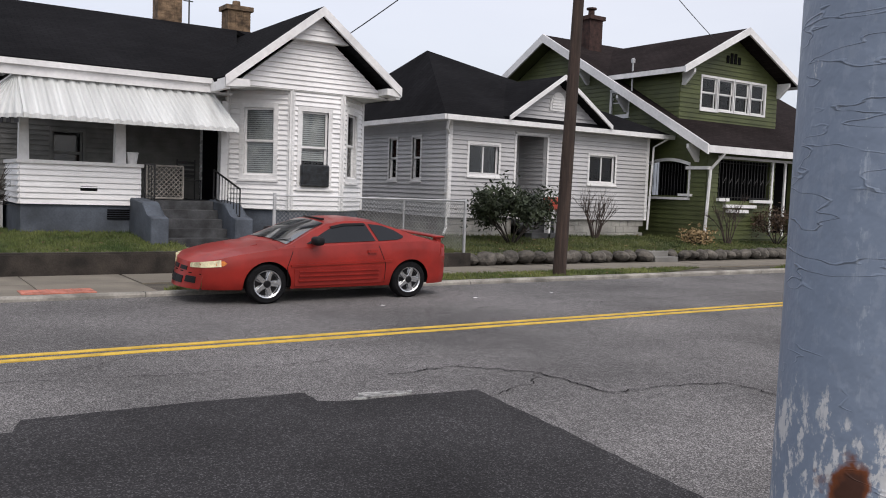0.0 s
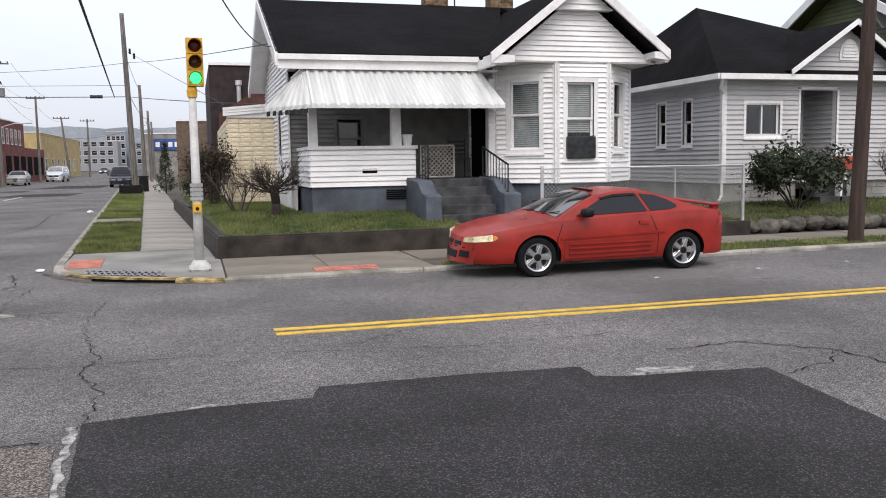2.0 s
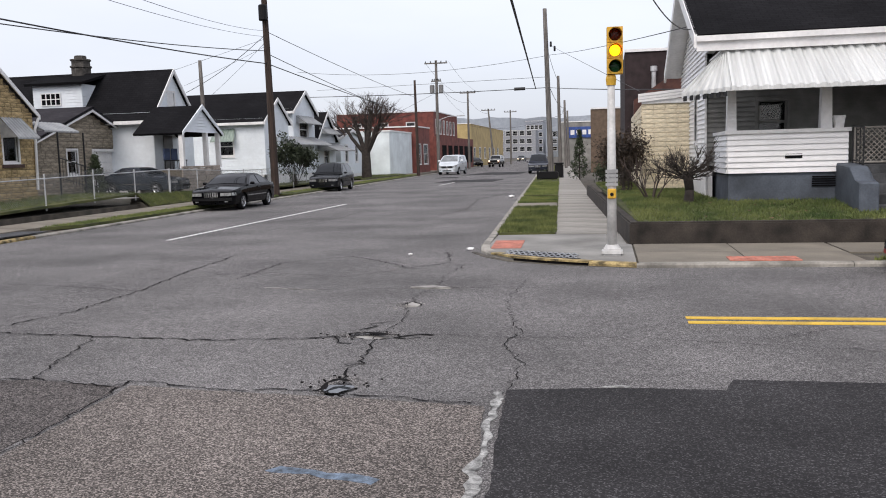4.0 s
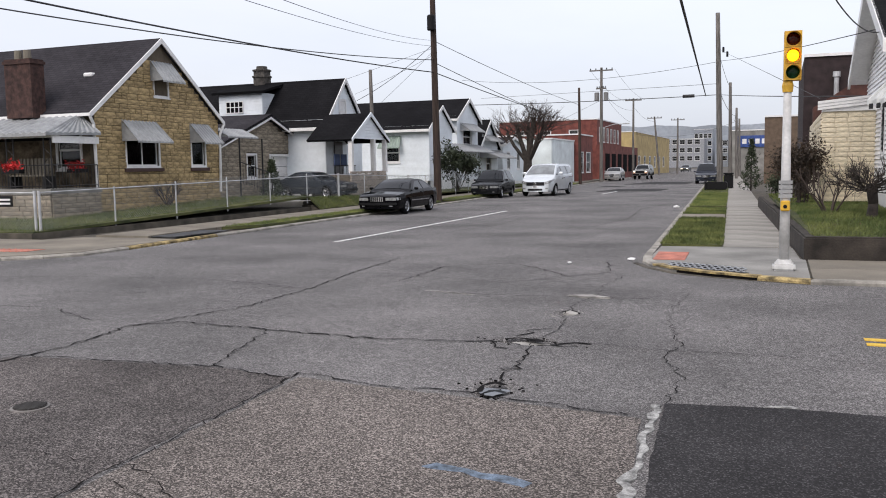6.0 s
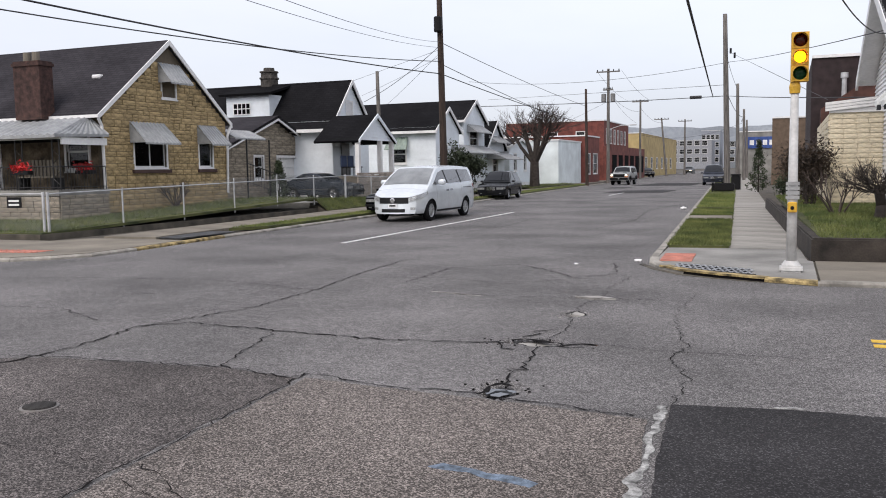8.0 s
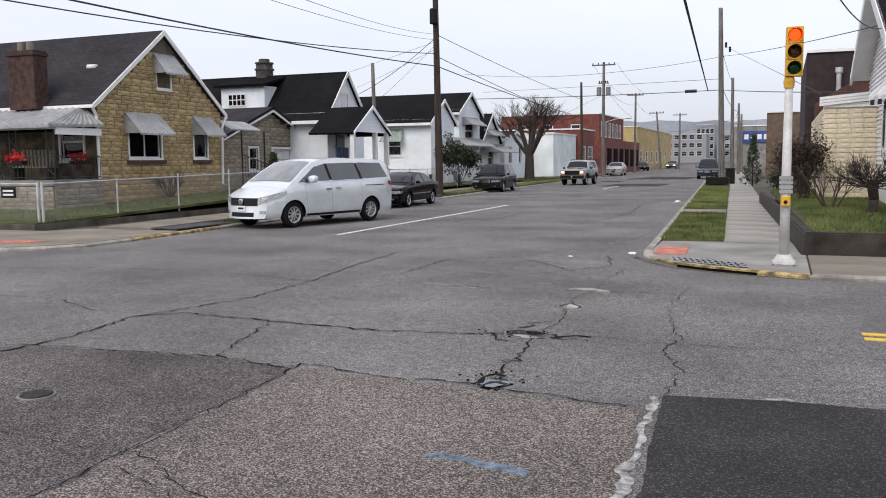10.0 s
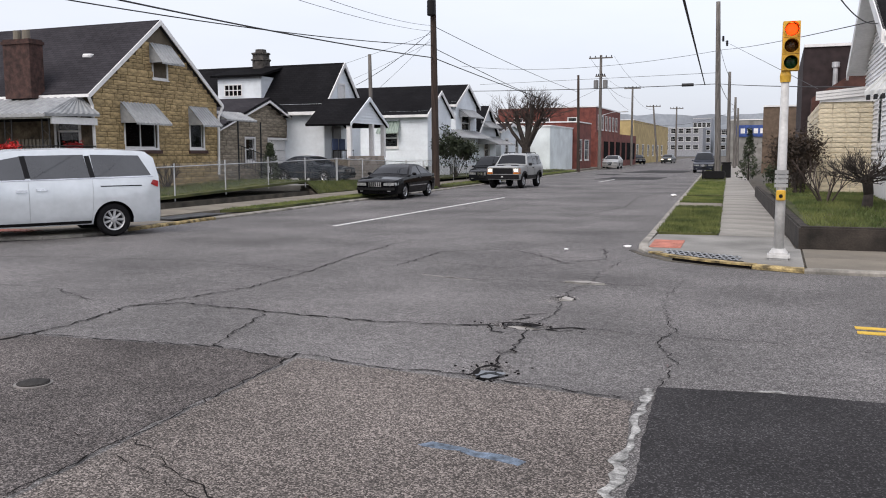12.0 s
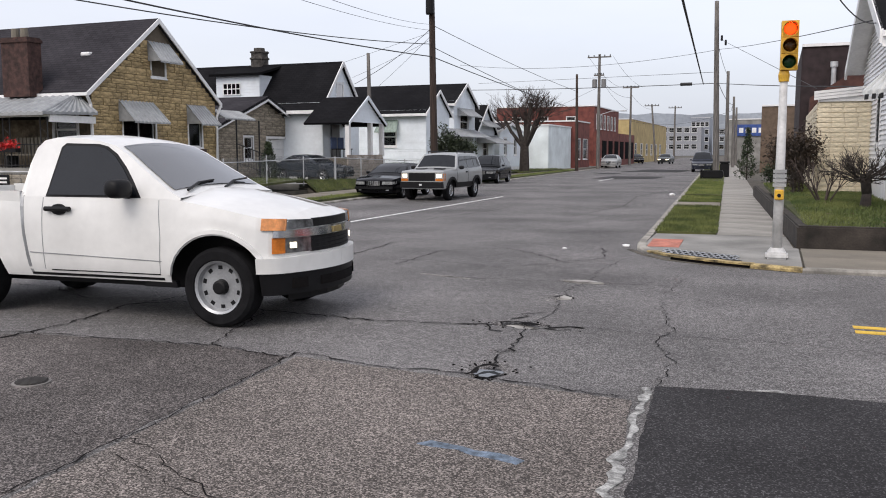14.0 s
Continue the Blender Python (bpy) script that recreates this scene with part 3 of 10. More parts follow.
for px, py, rx, ry, d in POTHOLES[:3]:
    bm = bmesh.new()
    rnd = random.Random(int(px * 100))
    for i in range(46):
        a, r = rnd.uniform(0, 6.28), rnd.gauss(0.9, 0.5)
        x, y, s = px + rx * r * math.cos(a), py + ry * r * math.sin(a), rnd.uniform(0.003, 0.011)
        box(bm, x - s, x + s, y - s * 0.8, y + s * 0.8, road_z(x, y) - 0.004, road_z(x, y) + s * 0.7)
    tagged(link("pothole_rubble", bm, CRACK if d > 0.03 else GRIT), "crumbled dark asphalt bits round a pothole", "rubble", kind="stuff")


def sweep_kerb(name, pts, m, label, inside=1, w=0.16, top=0.068):
    """Kerb stones along a line; inside tells on which side the pavement lies."""
    holder = thing(name, label, "kerb", (pts[0][0], pts[0][1], 0))
    holder["kind"] = "structure"
    for a, b in zip(pts, pts[1:]):
        a, b = Vector((*a, 0)), Vector((*b, 0))
        n = max(1, round((b - a).length / 3.0))
        d = (b - a).normalized()
        side = d.cross(Vector((0, 0, 1))) * inside * w
        for i in range(n):
            p, q = a + (b - a) * (i / n) + d * 0.006, a + (b - a) * ((i + 1) / n) - d * 0.006
            bm = bmesh.new()
            prism(bm, [p + Vector((0, 0, -0.1)), p + side + Vector((0, 0, -0.1)), p + side + Vector((0, 0, top)), p + side * 0.2 + Vector((0, 0, top)), p + Vector((0, 0, top - 0.03))], q - p)
            part("kerb_stone", bm, m, holder)
    return holder


sweep_kerb("kerb", [(90, kerb_b(90)), (0.4, KERB_Y0)], KERB, "weathered concrete kerb along the cross street", inside=1)
sweep_kerb("kerb", CORNER_R[:2], KERB_Y, "yellow painted kerb beside the corner drain", inside=1)
# solid stones, coloured near-black for the darkness of the drain mouth
sweep_kerb("kerb", CORNER_R[1:4], CRACK, "near-black kerb stones as the corner drain's open mouth", inside=1, top=0.05)
lip = thing("kerb_lip", "thin yellow painted lip over the drain mouth", "kerb", (*CORNER_R[1], 0.05))
lip["kind"] = "structure"
for p, q in zip(CORNER_R[1:4], CORNER_R[2:5]):
    bm = bmesh.new()
    p, q = Vector((*p, 0.048)), Vector((*q, 0.048))
    sd_ = (q - p).normalized().cross(Vector((0, 0, 1)))
    prism(bm, [p - sd_ * 0.02, p + sd_ * 0.17, p + sd_ * 0.17 + Vector((0, 0, 0.026)), p - sd_ * 0.02 + Vector((0, 0, 0.03))], (q - p) * 0.995)
    part("lip_stone", bm, KERB_Y, lip)
sweep_kerb("kerb", CORNER_R[3:] + [(kerb_a_right(17.5), 17.5)], KERB, "broken concrete kerb at the corner", inside=1)
sweep_kerb("kerb", [(kerb_a_right(17.5), 17.5), (kerb_a_right(60), 60), (kerb_a_right(150), 150)], KERB, "weathered concrete kerb along the main street", inside=1)
sweep_kerb("kerb", [(-60, 12.1)] + CORNER_L[:4], KERB, "weathered concrete kerb at the far corner", inside=-1)
sweep_kerb("kerb", [CORNER_L[3], CORNER_L[4]], KERB, "weathered concrete kerb at the far corner", inside=-1)
sweep_kerb("kerb", [CORNER_L[4], CORNER_L[5], (kerb_a_left(18.5), 18.5)], KERB_Y, "chipped yellow painted kerb by the drain", inside=-1)
sweep_kerb("kerb", [(kerb_a_left(18.5), 18.5), (kerb_a_left(60), 60), (kerb_a_left(150), 150)], KERB, "weathered concrete kerb along the main street", inside=-1)

# raised bases of the blocks, under the pavements and lots
bm = bmesh.new()
flat_poly(bm, [(90, kerb_b(90) + 0.1), (0.5, KERB_Y0 + 0.1)] + [(x + 0.06, y + 0.06) for x, y in CORNER_R] + [(kerb_a_right(17) + 0.1, 17), (kerb_a_right(FAR) + 0.1, FAR), (90, FAR)], 0.035, 0.2)
structure("pavement_base", bm, EARTH, "bare soil between the pavement slabs", category="ground")
bm = bmesh.new()
flat_poly(bm, [(-90, 12.2)] + [(x - 0.06, y + 0.06) for x, y in CORNER_L] + [(kerb_a_left(18.5) - 0.1, 18.5), (kerb_a_left(FAR) - 0.1, FAR), (-90, FAR)], 0.03, 0.2)
structure("pavement_base", bm, EARTH, "bare soil between the pavement slabs", category="ground")


def slabs(name, corner, du, dv, nu, nv, m, label, top=0.062, gap=0.012):
    """A run of pavement slabs, each an object of its own on one mesh."""
    holder = thing(name, label, "pavement", (*corner, top))
    holder["kind"] = "structure"
    du, dv = Vector((*du, 0)), Vector((*dv, 0))
    bm = bmesh.new()
    g, h = du.normalized() * gap, dv.normalized() * gap
    prism(bm, [Vector((0, 0, -0.1)) + g + h, du - g + h + Vector((0, 0, -0.1)), du + dv - g - h + Vector((0, 0, -0.1)), dv + g - h + Vector((0, 0, -0.1))], (0, 0, 0.1))
    first = part("paving_slab", bm, m, holder, local=True)
    for i in range(nu):
        for j in range(nv):
            if i or j:
                o = first.copy()
                scene.collection.objects.link(o)
            else:
                o = first
            p = du * i + dv * j
            o.location = (p.x, p.y, random.uniform(-0.004, 0.004))
    return holder


# cross street: walk 13.6 to 15.0, verge between kerb and walk
slabs("pavement_1", (0.43, 12.99), (1.6, 0.029), (0, 1.27), 2, 2, CONC, "worn tan concrete pavement slabs at the corner")
slabs("pavement_2", (3.65, 14.13), (1.6, 0), (0, 1.4), 34, 1, CONC, "worn tan concrete pavement slabs")
slabs("pavement_3", (-1.04, 17.62), (-0.076, 1.5), (1.26, 0.03), 62, 1, CONC_W, "grey concrete pavement slabs along the main street")
bm = bmesh.new()
flat_poly(bm, [(0.41, 12.97), (0.41, 15.5), (0.33, 15.6), (0.23, 17.6), (-1.04, 17.6), (-2.2, 17.5), (-2.15, 15.8), (-2.04, 15.0), (-1.78, 14.33), (-1.40, 13.84), (-0.88, 13.49), (-0.24, 13.2)], 0.06, 0.06)
structure("pavement_4", bm, CONC_G, "grey concrete corner pavement", category="pavement")


def lawn(name, pts, z, label, n=900, hgt=0.07, seed=1, leaf=0.0):
    """A turf sheet and its blades, both uncountable."""
    rnd = random.Random(seed)
    zf = z if callable(z) else (lambda x, y: z)
    bm = bmesh.new()
    prism(bm, [(x, y, zf(x, y) - 0.08) for x, y in pts], (0, 0, 0.08))
    structure(name, bm, TURF, label, category="lawn")
    xs, ys = [p[0] for p in pts], [p[1] for p in pts]

    def inside(x, y):
        k, c = len(pts) - 1, False
        for i in range(len(pts)):
            (ax, ay), (bx, by) = pts[i], pts[k]
            if (ay > y) != (by > y) and x < (bx - ax) * (y - ay) / (by - ay) + ax:
                c = not c
            k = i
        return c

    vs, fs, k = [], [], 0
    while k < n:
        x, y = rnd.uniform(min(xs), max(xs)), rnd.uniform(min(ys), max(ys))
        if not inside(x, y):
            continue
        k += 1
        zz = zf(x, y)
        for _ in range(3):
            a, h, b = rnd.uniform(0, 6.28), hgt * rnd.uniform(0.4, 1.3), rnd.uniform(0, 6.28)
            cx, cy = x + rnd.uniform(-0.05, 0.05), y + rnd.uniform(-0.05, 0.05)
            w, le = 0.008, h * rnd.uniform(0.2, 0.9)
            i = len(vs)
            vs += [(cx - w * math.cos(a), cy - w * math.sin(a), zz - 0.005), (cx + w * math.cos(a), cy + w * math.sin(a), zz - 0.005), (cx + le * math.cos(b), cy + le * math.sin(b), zz + h)]
            fs.append((i, i + 1, i + 2))
    me = bpy.data.meshes.new("grass")
    me.from_pydata(vs, [], fs)
    me.materials.append(BLADE_LIT if name.startswith("verge") else BLADE)
    tagged(new("grass", me), "short patchy green and straw winter grass", "grass", kind="stuff")
    if leaf:
        bm = bmesh.new()
        for _ in range(int(leaf)):
            x, y = rnd.uniform(min(xs), max(xs)), rnd.uniform(min(ys), max(ys))
            if inside(x, y):
                s, a = rnd.uniform(0.02, 0.05), rnd.uniform(0, 6.28)
                bm.faces.new([bm.verts.new((x + s * math.cos(a + q), y + s * math.sin(a + q), zf(x, y) + 0.03 + rnd.uniform(-0.01, 0.02))) for q in (0, 1.4, 3.1, 4.6)])
        tagged(link("leaf_litter", bm, LEAFLIT, fix=False), "scattered dry brown leaves on the grass", "leaf litter", kind="stuff")


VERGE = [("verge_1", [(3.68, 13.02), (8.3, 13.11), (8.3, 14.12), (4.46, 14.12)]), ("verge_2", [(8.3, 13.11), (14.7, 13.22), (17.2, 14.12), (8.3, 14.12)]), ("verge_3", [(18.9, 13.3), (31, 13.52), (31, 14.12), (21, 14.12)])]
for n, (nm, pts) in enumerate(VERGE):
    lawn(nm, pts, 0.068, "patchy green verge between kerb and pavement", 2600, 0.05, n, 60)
RV = lambda y: kerb_a_right(y) + 0.2
SW = lambda y: -1.06 - 0.0507 * (y - 17.6)
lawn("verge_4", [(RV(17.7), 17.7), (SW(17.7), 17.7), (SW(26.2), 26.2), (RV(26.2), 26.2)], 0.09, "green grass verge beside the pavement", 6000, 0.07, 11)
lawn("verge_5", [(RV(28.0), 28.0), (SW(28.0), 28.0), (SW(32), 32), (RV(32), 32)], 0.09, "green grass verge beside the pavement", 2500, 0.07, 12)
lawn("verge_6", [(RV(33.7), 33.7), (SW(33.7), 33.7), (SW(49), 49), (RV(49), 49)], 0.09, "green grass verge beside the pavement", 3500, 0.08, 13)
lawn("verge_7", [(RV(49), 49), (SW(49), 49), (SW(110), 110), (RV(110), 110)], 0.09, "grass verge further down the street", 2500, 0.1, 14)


# ---- lots of the near block ----
def lot_z(x, y):
    return 0.42 + 0.078 * max(0.0, min(y - 15.6, 2.9))


WALL_X = lambda y: 0.38 - 0.062 * (y - 15.6)
bm = bmesh.new()
flat_poly(bm, [(WALL_X(15.6) + 0.15, 15.75), (11.2, 15.75), (11.2, 34), (WALL_X(34) + 0.1, 34)], 0.33, 0.5)
structure("lot_base", bm, EARTH, "bare soil under the corner house lot", category="ground")
bm = bmesh.new()
prism(bm, [(WALL_X(15.6), 15.6, -0.05), (5.1, 15.6, -0.05), (5.1, 15.77, -0.05), (WALL_X(15.77) + 0.17, 15.77, -0.05), (WALL_X(34) + 0.17, 34, -0.05), (WALL_X(34), 34, -0.05)], (0, 0, 0.49))
bmesh.ops.bevel(bm, geom=[e for e in bm.edges if all(v.co.z > 0.3 for v in e.verts)], offset=0.03, segments=2, affect="EDGES")
structure("retaining_wall_1", bm, RWALL, "low dark stained concrete retaining wall round the lawn", category="retaining wall")
bm = bmesh.new()
prism(bm, [(6.6, 15.62, -0.05), (11.25, 15.62, -0.05), (11.25, 15.77, -0.05), (6.6, 15.77, -0.05)], (0, 0, 0.40))
structure("retaining_wall_2", bm, RWALL, "low dark stained concrete retaining wall below the fence", category="retaining wall")
lawn("lawn_1", [(WALL_X(15.75) + 0.17, 15.75), (5.0, 15.75), (5.0, 17.2), (4.8, 18.4), (2.2, 18.4), (2.1, 22), (2.1, 30), (WALL_X(30) + 0.17, 30)], lot_z, "small sloping front lawn of the corner house", 16000, 0.06, 21, 260)
lawn("lawn_2", [(7.0, 15.77), (10.9, 15.77), (10.9, 20), (10.0, 20), (7.0, 17.3)], lot_z, "small lawn inside the wire fence", 2500, 0.06, 22, 80)


# ---- white corner house with the metal porch awning ----
def corrugated(bm, a, b, c, d, n, amp=0.018, per=4, drop=0.0):
    """A ribbed sheet: a-b its upper edge, d-c its lower edge; drop hangs a valance from the lower edge."""
    a, b, c, d = (Vector(p) for p in (a, b, c, d))
    nrm = (b - a).cross(d - a).normalized()
    if nrm.z < 0:
        nrm = -nrm
    prev = None
    for i in range(n * per + 1):
        t = i / (n * per)
        o = nrm * amp * (1 if (i % per) < per / 2 else -1)
        up, lo = a.lerp(b, t) + o, d.lerp(c, t) + o
        cur = [bm.verts.new(up), bm.verts.new(up.lerp(lo, 0.5)), bm.verts.new(lo)]
        if drop:
            cur.append(bm.verts.new(lo + Vector((0, 0, -drop * (1.0 if (i % per) < per / 2 else 0.72)))))
        if prev:
            for k in range(len(cur) - 1):
                bm.faces.new((prev[k], cur[k], cur[k + 1], prev[k + 1]))
        prev = cur


def solidify(ob, t):
    md = ob.modifiers.new("thickness", "SOLIDIFY")
    md.thickness, md.offset = t, 0
    return ob


def iron_rail(name, parent, a, b, n, h=0.85, m=IRON):
    """A hand rail from a to b (feet), with its balusters."""
    a, b = Vector(a), Vector(b)
    bm = bmesh.new()
    up = Vector((0, 0, h))
    tube(bm, a + up, b + up, 0.02, n=6)
    tube(bm, a + up * 0.12, b + up * 0.12, 0.014, n=6)
    for i in range(n + 1):
        p = a.lerp(b, i / n)
        tube(bm, p, p + up, 0.016 if i in (0, n) else 0.009, n=6)
    return part(name, bm, m, parent, "black iron railing")


def corner_house():
    h = thing("house", "white vinyl-sided corner house with black shingle roof and striped porch awning", "house", (6, 21, 0.6))
    ZS, ZE = 1.19, 3.80
    # foundations
    bm = bmesh.new()
    box(bm, 2.42, 4.68, 18.32, 18.5, 0.3, ZS)
    box(bm, 2.42, 2.6, 18.5, 26, 0.3, ZS)
    prism(bm, [(6.62, 20, 0.3), (6.62, 18.52, 0.3), (7.65, 17.49, 0.3), (8.85, 17.49, 0.3), (9.88, 18.52, 0.3), (9.88, 26, 0.3), (9.7, 26, 0.3), (9.7, 20, 0.3)], (0, 0, ZS - 0.3))
    part("foundation", bm, FOUND_B, h, "blue-grey painted block foundation")
    bm = bmesh.new()
    for k in range(5):
        box(bm, 4.02, 4.5, 18.295, 18.318, 0.90 + k * 0.045, 0.925 + k * 0.045)
    part("foundation_vent", bm, DARK, h, "dark louvred vent")
    # porch: floor, front wall, cap, posts, back wall
    bm = bmesh.new()
    box(bm, 2.42, 6.5, 18.34, 20.3, 1.15, 1.32)
    part("porch_floor", bm, STEP_C, h)
    porch = Wall((2.4, 18.3), (1, 0), 2.28, (0, -1))
    side = Wall((2.4, 18.3), (0, 1), 2.0, (-1, 0))
    bm = bmesh.new()
    porch.core(bm, ZS, 1.98, 0.12)
    side.core(bm, ZS, 1.98, 0.12)
    part("porch_wall", bm, TRIM, h)
    bm = bmesh.new()
    porch.lap(bm, ZS, 1.98)
    side.lap(bm, ZS, 1.98)
    part("porch_siding", bm, SIDING_W, h)
    bm = bmesh.new()
    box(bm, 3.5, 3.82, 18.265, 18.30, 1.47, 1.56)
    part("porch_vent", bm, DARK, h, "small dark slot in the siding")
    bm = bmesh.new()
    box(bm, 2.34, 4.72, 18.22, 18.46, 1.98, 2.05)
    box(bm, 2.34, 2.58, 18.46, 20.3, 1.98, 2.05)
    part("porch_cap", bm, TRIM, h)
    for x0, x1 in ((2.38, 2.57), (4.16, 4.38), (6.36, 6.52)):
        bm = bmesh.new()
        v = box(bm, x0, x1, 18.30, 18.50, 2.05 if x0 < 6 else 1.32, 3.5)
        for k in v[4:]:
            k.co.x = (x0 + x1) / 2 + (k.co.x - (x0 + x1) / 2) * 0.72
        part("porch_post", bm, TRIM, h, "tapered white porch post")
    # back wall, its boards and the window casing all share one dark grey
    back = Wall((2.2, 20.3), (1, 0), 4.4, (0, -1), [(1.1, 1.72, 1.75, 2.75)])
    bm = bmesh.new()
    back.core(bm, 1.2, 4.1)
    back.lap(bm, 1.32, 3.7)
    part("porch_back_wall", bm, DARKWALL, h, "dark grey porch back wall")
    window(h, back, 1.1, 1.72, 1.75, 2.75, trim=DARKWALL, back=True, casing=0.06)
    # near-black slab: the door and the porch shade in one colour
    bm = bmesh.new()
    box(bm, 6.50, 6.53, 19.0, 19.95, 1.32, 3.35)
    part("front_door", bm, DARK, h, "dark front door in the porch shade")
    # left wall with its gable, right wall, wing walls
    lft = Wall((2.2, 20.3), (0, 1), 6.2, (-1, 0), [(1.6, 2.3, 1.9, 3.3)])
    bm = bmesh.new()
    lft.core(bm, 0.3, ZE)
    lf2 = Wall((2.2, 18.1), (0, 1), 8.4, (-1, 0))
    prism(bm, [lf2.at(0, ZE, -0.14), lf2.at(8.4, ZE, -0.14), lf2.at(4.2, 5.62, -0.14)], lf2.out * 0.14)
    part("side_wall", bm, TRIM, h)
    bm = bmesh.new()
    lft.lap(bm, ZS, ZE)
    lf2.lap(bm, ZE, 5.6, lim=lambda z: (4.2 * (z - ZE) / 1.82, 8.4 - 4.2 * (z - ZE) / 1.82))
    part("side_siding", bm, SIDING_W, h)
    window(h, lft, 1.6, 2.3, 1.9, 3.3, blind=0.5)
    bm = bmesh.new()
    lft.block(bm, -0.09, 0.05, 0.5, ZE, 0, 0.035)
    part("corner_board", bm, TRIM, h)
    # bay front: two slanted faces and the middle one
    pts = [(6.58, 20.3), (6.58, 18.5), (7.63, 17.45), (8.87, 17.45), (9.92, 18.5), (9.92, 26.4)]
    wins = [None, (0.40, 1.10, 1.93, 3.40), (0.24, 0.88, 1.76, 3.36), (0.30, 0.98, 1.93, 3.40), None]
    for i in range(5):
        a, b = Vector(pts[i]), Vector(pts[i + 1])
        u = (b - a).normalized()
        wl_ = Wall(a, u, (b - a).length, (u.y, -u.x), [wins[i]] if wins[i] else [])
        bm = bmesh.new()
        wl_.core(bm, ZS - 0.02, ZE)
        part("bay_wall", bm, TRIM, h)
        bm = bmesh.new()
        wl_.lap(bm, ZS, ZE)
        part("bay_siding", bm, SIDING_W, h)
        bm = bmesh.new()
        wl_.block(bm, -0.05, 0.07, ZS, ZE, 0.0, 0.04)
        wl_.block(bm, wl_.length - 0.07, wl_.length + 0.05, ZS, ZE, 0.0, 0.04)
        part("corner_board", bm, TRIM, h)
        if wins[i]:
            q = wins[i]
            w = window(h, wl_, *q, blind=1.0 if i == 1 else 0.66, blind_mat=BLIND, casing=0.1)
            if i == 2:
                bm = bmesh.new()
                wl_.block(bm, q[0] - 0.03, q[1] + 0.01, q[2] - 0.05, q[2] + 0.44, -0.1, 0.14)
                bevel(bm, 0.03)
                for k in range(9):
                    wl_.block(bm, q[0] + 0.04, q[1] - 0.02, q[2] + 0.03 + k * 0.045, q[2] + 0.05 + k * 0.045, 0.14, 0.15)
                part("air_conditioner", bm, mat("unit_cover", (0.014, 0.017, 0.02), rough=0.3, var=0.5, scale=9, bump=0.3), w, "window air conditioner wrapped in dark plastic")
    # upper gable over the bay
    gab = Wall((6.32, 17.43), (1, 0), 3.6, (0, -1))
    bm = bmesh.new()
    prism(bm, [gab.at(0, ZE, -0.14), gab.at(3.6, ZE, -0.14), gab.at(1.8, 5.24, -0.14)], gab.out * 0.14)
    part("gable_wall", bm, TRIM, h)
    bm = bmesh.new()
    gab.lap(bm, ZE, 5.22, lim=lambda z: (1.8 * (z - ZE) / 1.44, 3.6 - 1.8 * (z - ZE) / 1.44))
    part("gable_siding", bm, SIDING_W, h)
    bm = bmesh.new()
    prism(bm, [(6.4, 17.40, ZE - 0.03), (10.1, 17.40, ZE - 0.03), (10.1, 18.6, ZE - 0.03), (6.4, 18.6, ZE - 0.03)], (0, 0, 0.03))
    part("bay_soffit", bm, SOFFIT, h)
    # clipped peak: a small boarded triangle standing proud
    pk = Wall((7.37, 17.22), (1, 0), 1.5, (0, -1))
    bm = bmesh.new()
    prism(bm, [pk.at(0, 4.86, -0.2), pk.at(1.5, 4.86, -0.2), pk.at(0.75, 5.47, -0.2)], pk.out * 0.2)
    part("peak_panel", bm, TRIM, h)
    bm = bmesh.new()
    pk.lap(bm, 4.86, 5.45, lim=lambda z: (0.75 * (z - 4.86) / 0.61, 1.5 - 0.75 * (z - 4.86) / 0.61))
    part("peak_siding", bm, SIDING_W, h)
    # roofs
    RY, RZ, EY, EZ = 22.3, 5.78, 17.95, 3.95
    bm = bmesh.new()
    slab(bm, [(1.72, EY, EZ), (6.6, EY, EZ), (8.12, RY, RZ), (1.72, RY, RZ)], 0.12)
    slab(bm, [(9.9, EY + 0.2, EZ), (10.35, EY + 0.2, EZ), (10.35, RY, RZ), (8.12, RY, RZ)], 0.12)
    slab(bm, [(1.72, RY, RZ), (10.35, RY, RZ), (10.35, 26.8, EZ), (1.72, 26.8, EZ)], 0.12)
    roof_uv(part("main_roof", bm, SH_BLACK, h, "black asphalt shingle roof"), (1, 0, 0))
    bm = bmesh.new()
    for sx in (-1, 1):
        e, ez = (2.12, 3.90) if sx < 0 else (1.97, 4.03)
        slab(bm, [(8.12 + sx * e, 17.0, ez), (8.12, 17.0, 5.58), (8.12, 22.5, 5.58), (8.12 + sx * e, 19.0 if sx < 0 else 22.5, ez)], 0.12)
    roof_uv(part("wing_roof", bm, SH_BLACK, h, "black asphalt shingle roof"), (0, 1, 0))
    bm = bmesh.new()
    for sx in (-1, 1):
        e, up = (2.14, 0.0) if sx < 0 else (1.99, 0.13)
        prism(bm, [(8.12 + sx * e, 16.95, 3.70 + up), (8.12 + sx * e, 16.95, 3.90 + up), (8.12, 16.95, 5.57), (8.12, 16.95, 5.37)], (0, 0.06, 0))
        prism(bm, [(8.12 + sx * e, 16.98, 3.68 + up), (8.12 + sx * 1.62, 16.98, 3.72 + up), (8.12 + sx * 1.62, 16.98, 3.86 + up), (8.12 + sx * e, 16.98, 3.86 + up)], (0, 0.5, 0))
        prism(bm, [(8.12 + sx * (e - 0.01), 17.02, 3.64 + up), (8.12 + sx * (e - 0.11), 17.02, 3.64 + up), (8.12 + sx * (e - 0.11), 17.02, 3.82 + up), (8.12 + sx * (e - 0.01), 17.02, 3.82 + up)], (0, 1.2 if sx < 0 else 5, 0))
    part("wing_fascia", bm, TRIM, h)
